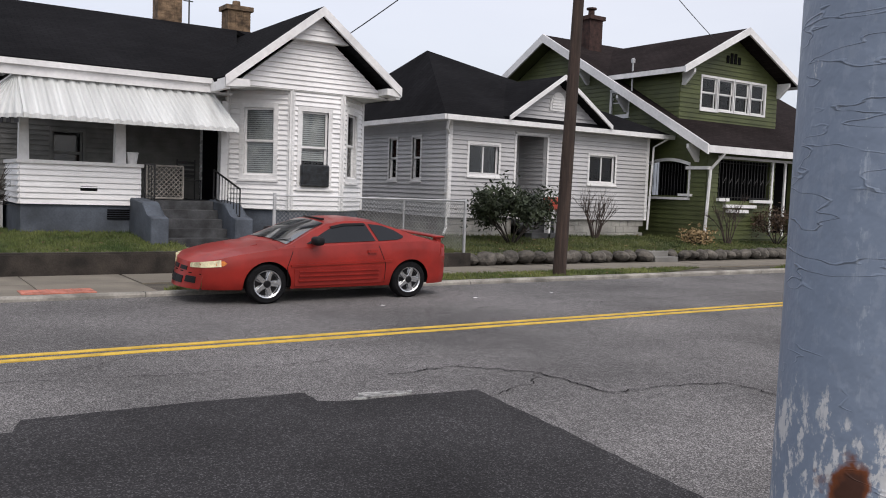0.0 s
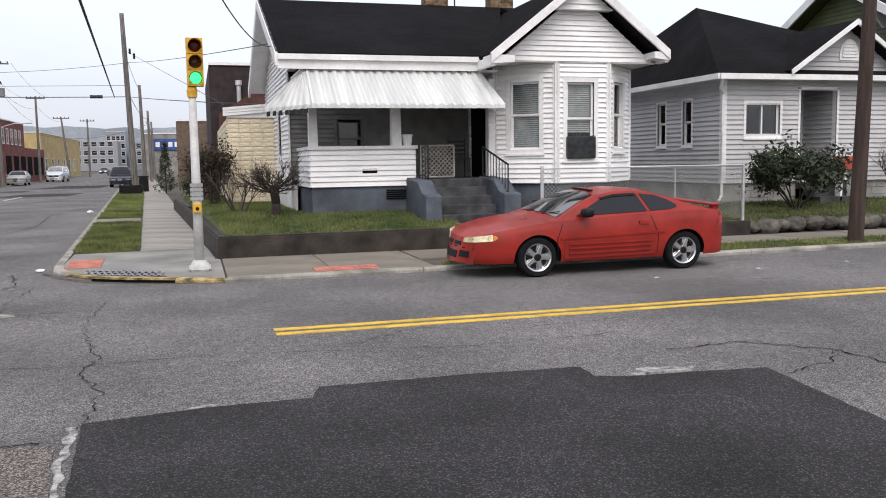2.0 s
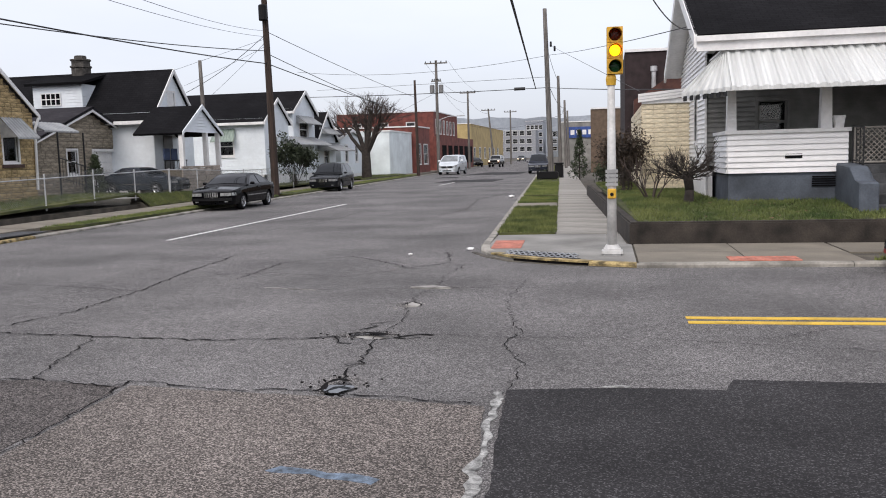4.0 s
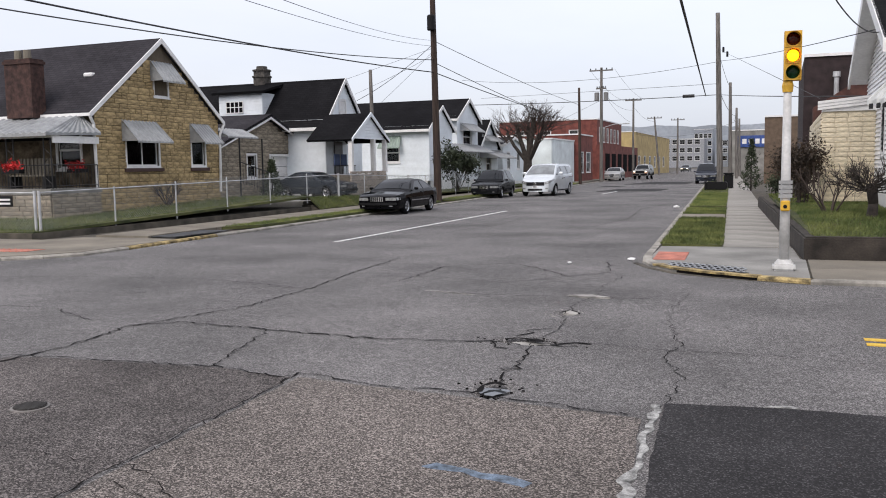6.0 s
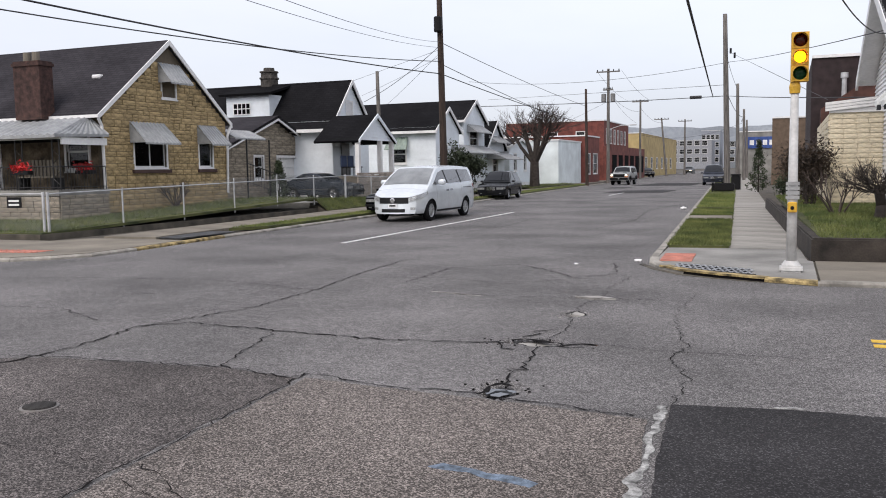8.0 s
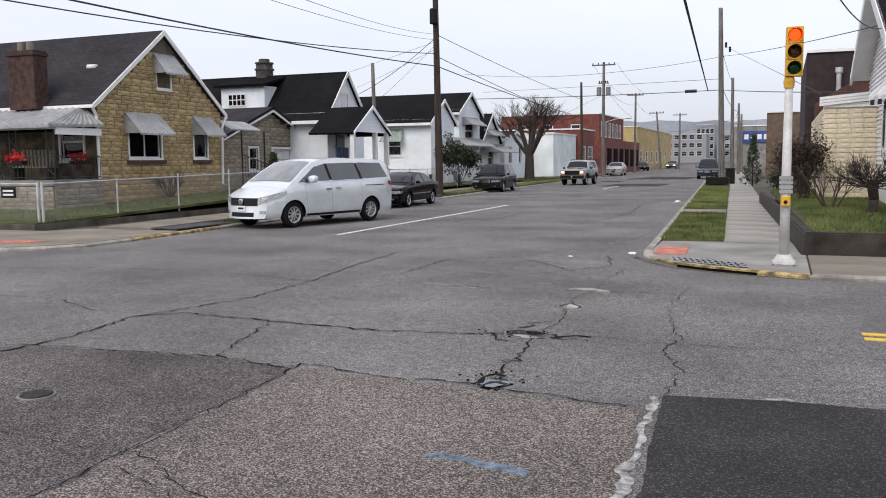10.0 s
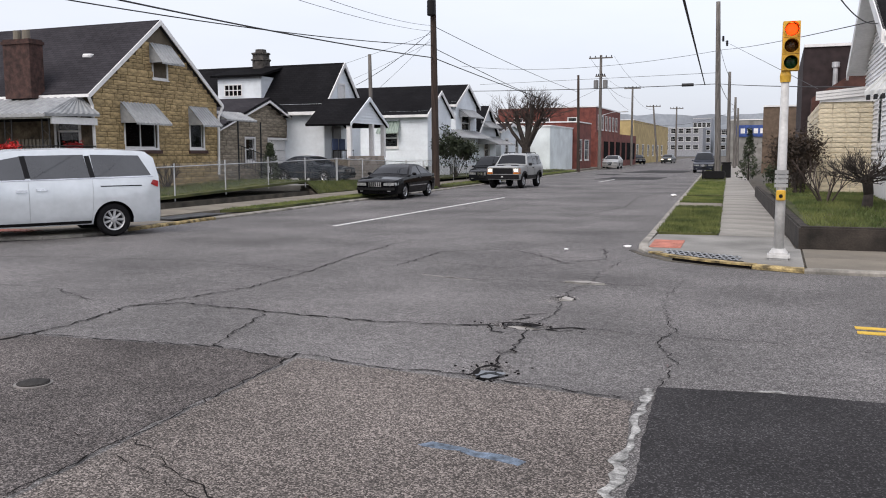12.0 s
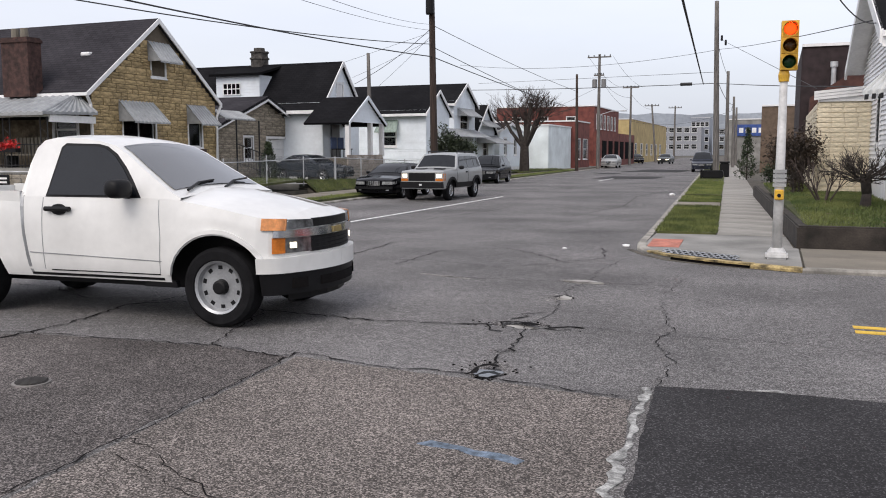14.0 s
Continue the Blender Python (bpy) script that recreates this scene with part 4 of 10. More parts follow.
    bm = bmesh.new()
    box(bm, 1.75, 6.2, EY - 0.02, EY + 0.06, 3.62, 3.90)
    box(bm, 1.75, 6.2, EY - 0.1, EY - 0.02, 3.80, 3.91)
    box(bm, 2.25, 6.5, EY + 0.06, 20.3, 3.62, 3.66)
    part("eave_board", bm, TRIM, h)
    bm = bmesh.new()
    for y0, z0 in ((EY, EZ), (26.8, EZ)):
        prism(bm, [(1.70, y0, z0 - 0.26), (1.70, y0, z0), (1.70, RY, RZ), (1.70, RY, RZ - 0.26)], (0.06, 0, 0))
        prism(bm, [(1.75, y0, z0 - 0.14), (2.2, y0, z0 - 0.14), (2.2, RY, RZ - 0.15), (1.75, RY, RZ - 0.15)], (0, 0, 0.02))
    part("rake_board", bm, TRIM, h)
    for x0, x1, y0, zt in ((6.1, 6.72, 22.45, 6.75), (7.98, 8.62, 22.6, 6.5)):
        bm = bmesh.new()
        z = 5.2
        while z < zt - 0.14:
            for sx in range(3):
                w3 = (x1 - x0) / 3
                box(bm, x0 + sx * w3 + 0.004, x0 + (sx + 1) * w3 - 0.004, y0, y0 + 0.5, z, z + 0.066)
            box(bm, x0 + 0.012, x1 - 0.012, y0 + 0.012, y0 + 0.49, z + 0.066, z + 0.078)
            z += 0.078
        ch = part("chimney", bm, BRICK_T, h, "tan brick chimney")
        bm = bmesh.new()
        box(bm, x0 - 0.06, x1 + 0.06, y0 - 0.06, y0 + 0.56, z, z + 0.12)
        lathe(bm, ((x0 + x1) / 2, y0 + 0.25, z + 0.12), (0, 0, 1), [(0, 0.12), (0.16, 0.1)], 12)
        part("chimney_cap", bm, BRICK_T, ch)
    bm = bmesh.new()
    path_tube(bm, [(6.85, 22.3, 5.75), (6.85, 22.3, 6.9)], 0.02)
    path_tube(bm, [(6.7, 22.3, 6.35), (6.95, 22.3, 6.35)], 0.015)
    part("vent_pipe", bm, IRON, h)
    # striped awning over the porch
    bm = bmesh.new()
    A, B, C, D, E2 = (2.32, 18.05, 3.62), (6.08, 18.05, 3.62), (6.36, 17.2, 2.86), (2.32, 17.2, 2.86), (1.50, 18.3, 2.84)
    corrugated(bm, A, B, C, D, 20, drop=0.09)
    corrugated(bm, (2.25, 18.1, 3.62), A, D, E2, 7, drop=0.09)
    corrugated(bm, B, (6.22, 18.3, 3.55), (6.6, 18.2, 2.9), C, 4, drop=0.09)
    aw = solidify(part("awning", bm, AWN, h, "weathered white ribbed aluminium awning with scalloped edge"), 0.006)
    bm = bmesh.new()
    for k in range(7):
        t = 0.08 + k / 7.4
        p, q = Vector(D).lerp(Vector(E2), t), Vector(D).lerp(Vector(E2), t + 0.07)
        prism(bm, [p + Vector((0, 0, -0.17)), q + Vector((0, 0, -0.17)), q + Vector((0, 0, -0.07)), p + Vector((0, 0, -0.07))], (-0.01, -0.01, 0))
    part("awning_stripe", bm, IRON, aw, "dark stripes on the awning edge")
    # steps, cheeks, rails, gate
    for k in range(5):
        bm = bmesh.new()
        box(bm, 4.80, 6.13, 16.85 + k * 0.29, 18.36, 0.40, 0.60 + k * 0.18)
        bevel(bm, 0.012)
        part("step", bm, STEP_C, h)
    for x0, x1 in ((4.46, 4.80), (6.13, 6.50)):
        bm = bmesh.new()
        prism(bm, [(x0, 16.65, 0.3), (x0, 16.65, 1.02), (x0, 17.0, 1.04), (x0, 17.35, 1.30), (x0, 18.36, 1.36), (x0, 18.36, 0.3)], (x1 - x0, 0, 0))
        bevel(bm, 0.025)
        part("step_cheek", bm, FOUND_B, h, "blue-grey painted step wall")
    iron_rail("hand_rail", h, (4.74, 18.2, 1.32), (4.76, 17.55, 1.28), 3, 0.75)
    iron_rail("hand_rail", h, (6.16, 18.12, 1.34), (6.32, 16.95, 0.95), 9, 0.66)
    bm = bmesh.new()
    for a, b in (((4.80, 1.36), (5.56, 1.36)), ((4.80, 2.04), (5.56, 2.04)), ((4.80, 1.36), (4.80, 2.04)), ((5.56, 1.36), (5.56, 2.04))):
        tube(bm, (a[0], 18.32, a[1]), (b[0], 18.32, b[1]), 0.022, n=6)
    for k in range(-8, 10):
        for sg in (-1, 1):
            x0 = 4.80 + k * 0.1
            p, q = [x0, 1.38], [x0 + 0.62, 2.02]
            t0, t1 = max(0, (4.80 - p[0]) / 0.62), min(1, (5.56 - p[0]) / 0.62)
            if t1 - t0 > 0.05:
                za, zb = 1.38 + 0.64 * t0, 1.38 + 0.64 * t1
                if sg < 0:
                    za, zb = 3.40 - za, 3.40 - zb
                tube(bm, (p[0] + 0.62 * t0, 18.32, za), (p[0] + 0.62 * t1, 18.32, zb), 0.011, n=4)
    part("porch_gate", bm, mat("gate_bars", (0.30, 0.28, 0.25), rough=0.7, bump=0), h, "weathered pale expanding lattice gate")
    return h


corner_house()
bm = bmesh.new()
lathe(bm, (4.52, 18.38, 2.05), (0, 0, 1), [(0, 0.09), (0.2, 0.12), (0.22, 0.13), (0.24, 0.12)], 12)
tagged(link("flower_pot", bm, TRIM), "pale empty flower pot on the porch wall", "flower pot")
# porch furniture in the shade
ch = thing("porch_chair", "dark iron porch chair standing on the porch", "chair", (5.95, 19.2, 1.32))
for dx in (-0.2, 0.2):
    for dy in (-0.2, 0.2):
        bm = bmesh.new()
        tube(bm, (dx, dy, 0), (dx, dy, 0.42 if dy < 0 else 0.9), 0.014, n=6)
        part("leg", bm, IRON, ch, local=True)
bm = bmesh.new()
box(bm, -0.22, 0.22, -0.22, 0.22, 0.42, 0.45)
part("seat", bm, IRON, ch, local=True)
bm = bmesh.new()
for k in range(4):
    box(bm, -0.2, 0.2, 0.19, 0.21, 0.5 + k * 0.1, 0.56 + k * 0.1)
part("backrest", bm, IRON, ch, local=True)
# path from the walk to the steps
for k, (y0, z) in enumerate(((15.65, 0.22), (16.1, 0.38))):
    bm = bmesh.new()
    box(bm, 5.18, 6.5, y0, 16.9, z - 0.2, z)
    bevel(bm, 0.012)
    structure("garden_step_%d" % (k + 1), bm, STEP_C, "worn dark concrete step from pavement to house", category="step")
bm = bmesh.new()
prism(bm, [(5.1, 15.6, 0.0), (5.18, 15.6, 0.0), (5.18, 16.8, 0.0), (5.1, 16.8, 0.0)], (0, 0, 0.44))
structure("garden_kerb", bm, CONC_G, "narrow concrete edging beside the steps", category="edging")


# ---- grey house ----
def grey_house():
    h = thing("house", "pale grey vinyl-sided bungalow with black hip roof", "house", (17, 23, 0.5))
    Y, X0, X1, Z0, Z1 = 19.7, 13.3, 21.15, 1.0, 3.68
    bm = bmesh.new()
    for xa, xb, ya, yb in ((X0 + 0.03, X1 - 0.03, Y + 0.03, Y + 0.3), (X0 + 0.03, X0 + 0.3, Y + 0.3, 28)):
        n = 22 if xb - xa > 2 else 24
        for r in range(3):
            for i in range(n):
                o = (r % 2) * 0.5
                if xb - xa > 2:
                    w = (xb - xa) / n
                    a = max(xa, xa + (i - o) * w)
                    box(bm, a + 0.006, min(xb, xa + (i + 1 - o) * w) - 0.006, ya + random.uniform(0, 0.02), yb, 0.4 + r * 0.2 + 0.006, 0.6 + r * 0.2 - 0.004)
                else:
                    w = (yb - ya) / n
                    box(bm, xa + random.uniform(0, 0.02), xb, max(ya, ya + (i - o) * w) + 0.006, ya + (i + 1 - o) * w - 0.006, 0.4 + r * 0.2 + 0.006, 0.6 + r * 0.2 - 0.004)
    part("foundation", bm, BLOCK, h, "rough pale block foundation")
    holes = [(0.68, 1.72, 2.24, 3.08), (2.36, 3.52, 1.0, 3.46), (5.26, 6.36, 2.16, 3.0)]
    fr = Wall((X0, Y), (1, 0), X1 - X0, (0, -1), holes)
    sd = Wall((X0, Y), (0, 1), 8.6, (-1, 0), [(1.42, 1.86, 2.05, 3.26), (2.78, 3.22, 2.05, 3.26)])
    rt = Wall((X1, Y), (0, 1), 8.6, (1, 0))
    bm = bmesh.new()
    for w in (fr, sd, rt):
        w.core(bm, Z0, Z1)
    part("wall", bm, TRIM, h)
    for nm, w in (("front_siding", fr), ("side_siding", sd), ("side_siding", rt)):
        bm = bmesh.new()
        w.lap(bm, Z0, Z1, 0.13)
        part(nm, bm, SIDING_G, h)
    bm = bmesh.new()
    fr.block(bm, -0.03, 0.09, Z0, Z1, 0, 0.04)
    sd.block(bm, -0.03, 0.09, Z0, Z1, 0, 0.04)
    fr.block(bm, X1 - X0 - 0.09, X1 - X0 + 0.03, Z0, Z1, 0, 0.04)
    fr.block(bm, 2.29, 2.36, Z0, 3.5, 0, 0.04)
    fr.block(bm, 3.52, 3.59, Z0, 3.5, 0, 0.04)
    fr.block(bm, 2.29, 3.59, 3.46, 3.52, 0, 0.04)
    part("corner_board", bm, TRIM, h)
    window(h, fr, *holes[0], style="slide", casing=0.07)
    window(h, fr, *holes[2], style="slide", casing=0.07, blind=0.7, blind_mat=BLIND_D)
    for q in sd.holes:
        window(h, sd, *q, casing=0.06)
    # recessed entry
    bm = bmesh.new()
    box(bm, X0 + 2.3, X0 + 3.6, Y + 1.3, Y + 1.4, 1.0, 3.6)
    box(bm, X0 + 2.28, X0 + 2.34, Y + 0.15, Y + 1.3, 1.0, 3.6)
    box(bm, X0 + 2.3, X0 + 3.6, Y, Y + 1.4, 0.9, 1.02)
    rc = Wall((X0 + 3.55, Y + 0.14), (0, 1), 1.2, (-1, 0))
    rc.lap(bm, 1.0, 3.6, 0.13)
    part("entry_recess", bm, SIDING_G, h, "shaded recessed entry")
    bm = bmesh.new()
    box(bm, X0 + 2.5, X0 + 3.4, Y + 1.25, Y + 1.3, 1.02, 3.05)
    part("front_door", bm, DARK, h, "dark front door")
    for k in range(3):
        bm = bmesh.new()
        box(bm, X0 + 2.3, X0 + 3.7, Y - 0.35 - 0.3 * (2 - k), Y, 0.4, 0.62 + 0.18 * k)
        part("step", bm, STEP_C, h)
    # hip roof and front gable
    E, P = 3.80, (15.2, 24.0, 6.3)
    a, b, c, d = (12.9, 19.3, E), (21.85, 19.3, E), (21.85, 28.7, E), (12.9, 28.7, E)
    bm = bmesh.new()
    for p, q in ((a, b), (b, c), (c, d), (d, a)):
        slab(bm, [p, q, P], 0.1)
    roof_uv(part("hip_roof", bm, SH_BLACK, h, "black asphalt shingle hip roof"), (1, 0, 0))
    bm = bmesh.new()
    for sx in (-1, 1):
        slab(bm, [(16.98 + sx * 2.0, 19.2, 3.90), (16.98, 19.2, 5.24), (16.98, 23.0, 5.24), (16.98 + sx * 2.0, 20.0, 3.90)], 0.1)
    roof_uv(part("gable_roof", bm, SH_BLACK, h), (0, 1, 0))
    gw = Wall((15.13, 19.62), (1, 0), 3.7, (0, -1))
    bm = bmesh.new()
    prism(bm, [gw.at(0, 3.9, -0.1), gw.at(3.7, 3.9, -0.1), gw.at(1.85, 5.1, -0.1)], gw.out * 0.1)
    part("gable_wall", bm, TRIM, h)
    bm = bmesh.new()
    gw.lap(bm, 3.93, 5.08, 0.13, lim=lambda z: (1.85 * (z - 3.9) / 1.2, 3.7 - 1.85 * (z - 3.9) / 1.2))
    part("gable_siding", bm, SIDING_G, h)
    bm = bmesh.new()
    for sx in (-1, 1):
        prism(bm, [(16.98 + sx * 2.0, 19.14, 3.78), (16.98 + sx * 2.0, 19.14, 3.91), (16.98, 19.14, 5.25), (16.98, 19.14, 5.11)], (0, 0.05, 0))
    part("rake_board", bm, TRIM, h)
    bm = bmesh.new()
    n = 14
    prism(bm, [(17.08 + 0.3 * math.cos(math.pi * i / n), 19.56, 4.36 + 0.42 * math.sin(math.pi * i / n)) for i in range(n + 1)] + [(16.78, 19.56, 4.22), (17.38, 19.56, 4.22)], (0, 0.04, 0))
    vent = part("gable_vent", bm, TRIM, h, "half-round white louvred vent")
    bm = bmesh.new()
    for k in range(5):
        w = 0.24 * math.sqrt(max(0.05, 1 - (k / 5.6) ** 2))
        box(bm, 17.08 - w, 17.08 + w, 19.53, 19.557, 4.30 + k * 0.085, 4.35 + k * 0.085)
    part("louvre", bm, TRIM, vent)
    bm = bmesh.new()
    box(bm, 12.88, 21.88, 19.22, 19.3, E - 0.14, E)
    box(bm, 12.82, 12.9, 19.22, 28.7, E - 0.14, E)
    box(bm, 12.9, 21.85, 19.3, 19.7, E - 0.13, E - 0.1)
    box(bm, 12.9, 13.3, 19.7, 28.7, E - 0.13, E - 0.1)
    path_tube(bm, [(13.0, 19.26, E - 0.12), (13.05, 19.45, 3.45), (13.24, 19.62, 3.3), (13.24, 19.62, 0.7), (13.05, 19.45, 0.55)], 0.04, 8)
    path_tube(bm, [(21.6, 19.26, E - 0.12), (21.3, 19.6, 3.4), (21.2, 19.62, 0.7)], 0.035, 8)
    part("gutter", bm, TRIM, h, "white gutter and downpipe")


grey_house()


# ---- olive house ----
def bracket(bm, x, y, z, s=0.5, axis="x"):
    v = (0, 0.09, 0) if axis == "x" else (0.09, 0, 0)
    f = (lambda a, b: (x - a, y, z - b)) if axis == "x" else (lambda a, b: (x, y - a, z - b))
    prism(bm, [f(0, 0), f(s, 0), f(s, 0.12), f(0.12, s), f(0, s)], v)


def olive_house():
    h = thing("house", "olive green lap-sided bungalow with white trim and brown shingle roof", "house", (27, 23, 0.5))
    XW, Y = 21.9, 17.9
    def rz(y):
        return 3.35 + (min(y, 50.8 - y) - 17.44) * 0.5465
    sd = Wall((XW, Y), (0, 1), 15, (-1, 0), [(0.75, 2.35, 1.85, 2.95), (3.55, 4.3, 4.62, 5.4)])
    bm = bmesh.new()
    sd.core(bm, 0.3, 3.35)
    up = Wall((XW, Y), (0, 1), 15, (-1, 0), [(3.55, 4.3, 4.62, 5.4)])
    prism(bm, [sd.at(0, 3.35, -0.14), sd.at(15, 3.35, -0.14), sd.at(7.5, 7.5, -0.14)], sd.out * 0.1)
    part("side_wall", bm, SIDING_O, h)
    bm = bmesh.new()
    sd.lap(bm, 0.5, 3.35, 0.15, deep=0.03)
    up.lap(bm, 3.35, 7.45, 0.15, lim=lambda z: (7.5 * (z - 3.35) / 4.15, 15 - 7.5 * (z - 3.35) / 4.15), deep=0.03)
    part("side_siding", bm, SIDING_O, h, "olive green lap siding")
    window(h, up, 3.55, 4.3, 4.62, 5.4, casing=0.1, blind=0.6, blind_mat=BLIND_D)
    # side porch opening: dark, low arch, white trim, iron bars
    # near-black sheet behind the opening: the porch's shade put into colour
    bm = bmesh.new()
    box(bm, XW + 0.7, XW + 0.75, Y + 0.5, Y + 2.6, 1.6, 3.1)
    part("porch_shade_sheet", bm, DARK, h)
    bm = bmesh.new()
    pts = [(0.62 + 1.86 * i / 10, 2.82 + 0.16 * math.sin(math.pi * i / 10)) for i in range(11)]
    for (a, z), (b, w) in zip(pts, pts[1:]):
        prism(bm, [sd.at(a, z, 0.03), sd.at(b, w, 0.03), sd.at(b, w + 0.1, 0.03), sd.at(a, z + 0.1, 0.03)], sd.out * 0.05)
    sd.block(bm, 0.6, 2.5, 1.72, 1.80, 0.0, 0.12)
    sd.block(bm, 0.5, 1.0, 1.84, 1.92, 0.0, 0.14)
    sd.block(bm, -0.15, 0.75, 2.70, 2.80, 0.0, 0.12)
    sd.block(bm, 0.62, 0.68, 1.8, 2.85, 0.0, 0.05)
    sd.block(bm, 2.42, 2.48, 1.8, 2.85, 0.0, 0.05)
    part("porch_trim", bm, TRIM, h, "white arched porch trim")
    bm = bmesh.new()
    for k in range(12):
        p = sd.at(0.8 + k * 0.13, 1.85, -0.05)
        tube(bm, p, p + Vector((0, 0, 1.05)), 0.012, n=4)
    part("porch_bars", bm, IRON, h)
    # front porch: piers, dark openings with iron bars, white caps
    fr = Wall((XW, Y), (1, 0), 9, (0, -1), [(0.55, 3.2, 1.75, 3.05), (3.45, 4.4, 0.7, 3.1), (4.8, 8, 1.75, 3.05)])
    bm = bmesh.new()
    fr.core(bm, 0.3, 3.35)
    fr.lap(bm, 0.5, 3.35, 0.15, deep=0.03)
    part("front_wall", bm, SIDING_O, h)
    # near-black sheet along the porch depth stands for its shade
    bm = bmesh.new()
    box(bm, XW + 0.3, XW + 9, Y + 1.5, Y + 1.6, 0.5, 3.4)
    part("porch_shade_sheet", bm, DARK, h)
    bm = bmesh.new()
    for a, b, z in ((0.5, 1.0, 1.72), (0.85, 2.4, 1.52), (2.2, 3.25, 1.70), (1.0, 2.0, 1.36)):
        fr.block(bm, a, b, z, z + 0.1, 0, 0.15)
    fr.block(bm, 3.25, 3.33, 0.6, 3.1, 0, 0.06)
    fr.block(bm, 3.95, 4.03, 0.6, 3.1, 0, 0.06)
    fr.block(bm, 0.5, 5, 3.08, 3.16, 0, 0.06)
    part("porch_trim", bm, TRIM, h)
    bm = bmesh.new()
    for k in range(17):
        p = fr.at(0.6 + k * 0.16, 1.78, 0.03)
        tube(bm, p, p + Vector((0, 0, 1.25)), 0.014, n=4)
        if k % 2:
            tube(bm, p + Vector((0, 0, 0.5)), p + Vector((0.16, 0, 0.7)), 0.01, n=4)
    for z in (1.85, 2.95):
        tube(bm, fr.at(0.6, z, 0.03), fr.at(3.2, z, 0.03), 0.014, n=4)
    part("porch_bars", bm, IRON, h, "black iron porch bars")
    # main roof: ridge along the street, deep eaves
    bm = bmesh.new()
    slab(bm, [(21.3, 17.44, 3.42), (31.5, 17.44, 3.42), (31.5, 25.4, 7.77), (21.3, 25.4, 7.77)], 0.12)
    slab(bm, [(21.3, 25.4, 7.77), (31.5, 25.4, 7.77), (31.5, 33.4, 3.42), (21.3, 33.4, 3.42)], 0.12)
    roof_uv(part("main_roof", bm, SH_BROWN, h, "dark brown asphalt shingle roof"), (1, 0, 0))
    bm = bmesh.new()
    for y0 in (17.36, 33.4):
        prism(bm, [(21.24, y0, 3.14), (21.24, y0, 3.44), (21.24, 25.4, 7.80), (21.24, 25.4, 7.48)], (0.07, 0, 0))
    box(bm, 21.3, 31.5, 17.36, 17.44, 3.2, 3.42)
    path_tube(bm, [(22.1, 17.4, 3.2), (21.9, 17.75, 2.7), (21.86, 17.82, 0.7), (21.7, 17.7, 0.55)], 0.05, 8)
    part("rake_board", bm, TRIM, h, "wide white rake boards and gutter")
    bm = bmesh.new()
    for y0 in (17.44, 33.4):
        prism(bm, [(21.32, y0, 3.2), (21.9, y0, 3.2), (21.9, 25.4, 7.52), (21.32, 25.4, 7.52)], (0, 0, 0.03))
    part("soffit", bm, SIDING_O, h)
    bm = bmesh.new()
    for y in (18.2, 21.4, 23.4, 29):
        bracket(bm, XW, y, rz(y) - 0.28, 0.55)
    part("bracket", bm, TRIM, h, "knee brackets under the eaves")
    # dormer
    DY, DX = 19.2, 24.5
    dw = Wall((21.95, DY), (1, 0), 5.1, (0, -1), [(0.99, 4.43, 4.78, 5.84)])
    bm = bmesh.new()
    dw.core(bm, 4.2, 6.0)
    prism(bm, [dw.at(0, 6.0, -0.14), dw.at(5.1, 6.0, -0.14), dw.at(2.55, 7.32, -0.14)], dw.out * 0.14)
    sw = Wall((21.95, DY), (0, 1), 4, (-1, 0))
    sw.core(bm, 4.2, 6.0)
    part("dormer_wall", bm, SIDING_O, h)
    bm = bmesh.new()
    dw.lap(bm, 4.3, 6.0, 0.15, deep=0.03)
    dw.lap(bm, 6.0, 7.3, 0.15, lim=lambda z: (2.55 * (z - 6.0) / 1.32, 5.1 - 2.55 * (z - 6.0) / 1.32), deep=0.03)
    sw.lap(bm, 4.3, 6.0, 0.15, deep=0.03)
    part("dormer_siding", bm, SIDING_O, h)
    for k in range(4):
        a = 0.99 + k * 0.86
        window(h, dw, a + 0.05, a + 0.80, 4.80, 5.82, casing=0.07, blind=0.5, blind_mat=BLIND, sill=(k == 0))
    bm = bmesh.new()
    for k in range(4):
        box(bm, DX - 0.35 + k * 0.2, DX - 0.22 + k * 0.2, DY - 0.05, DY - 0.02, 6.4, 6.8 - abs(k - 1.5) * 0.1)
    part("gable_louvre", bm, DARK, h)
    bm = bmesh.new()
    for sx in (-1, 1):
        slab(bm, [(DX + sx * 3.05, 18.6, 5.95), (DX, 18.6, 7.53), (DX, 25.2, 7.53), (DX + sx * 3.05, 22.3, 5.95)], 0.1)
    roof_uv(part("dormer_roof", bm, SH_BROWN, h), (0, 1, 0))
    bm = bmesh.new()
    for sx in (-1, 1):
        prism(bm, [(DX + sx * 3.07, 18.54, 5.74), (DX + sx * 3.07, 18.54, 5.96), (DX, 18.54, 7.55), (DX, 18.54, 7.31)], (0, 0.07, 0))
        prism(bm, [(DX + sx * 3.05, 18.6, 5.78), (DX + sx * 2.98, 18.6, 5.78), (DX + sx * 2.98, 18.6, 5.94), (DX + sx * 3.05, 18.6, 5.94)], (0, 3.6, 0))
        bracket(bm, DX + sx * 2.5, DY, 5.95, 0.5, "y")
    part("dormer_trim", bm, TRIM, h, "white dormer trim with brackets")
    bm = bmesh.new()
    box(bm, 22.8, 23.45, 24.5, 25.1, 6.5, 8.45)
    box(bm, 22.72, 23.53, 24.42, 25.18, 8.45, 8.6)
    lathe(bm, (23.12, 24.8, 8.6), (0, 0, 1), [(0, 0.13), (0.28, 0.12), (0.28, 0.2), (0.34, 0.2)], 12)
    part("chimney", bm, BRICK_R, h, "dark brick chimney")
    bm = bmesh.new()
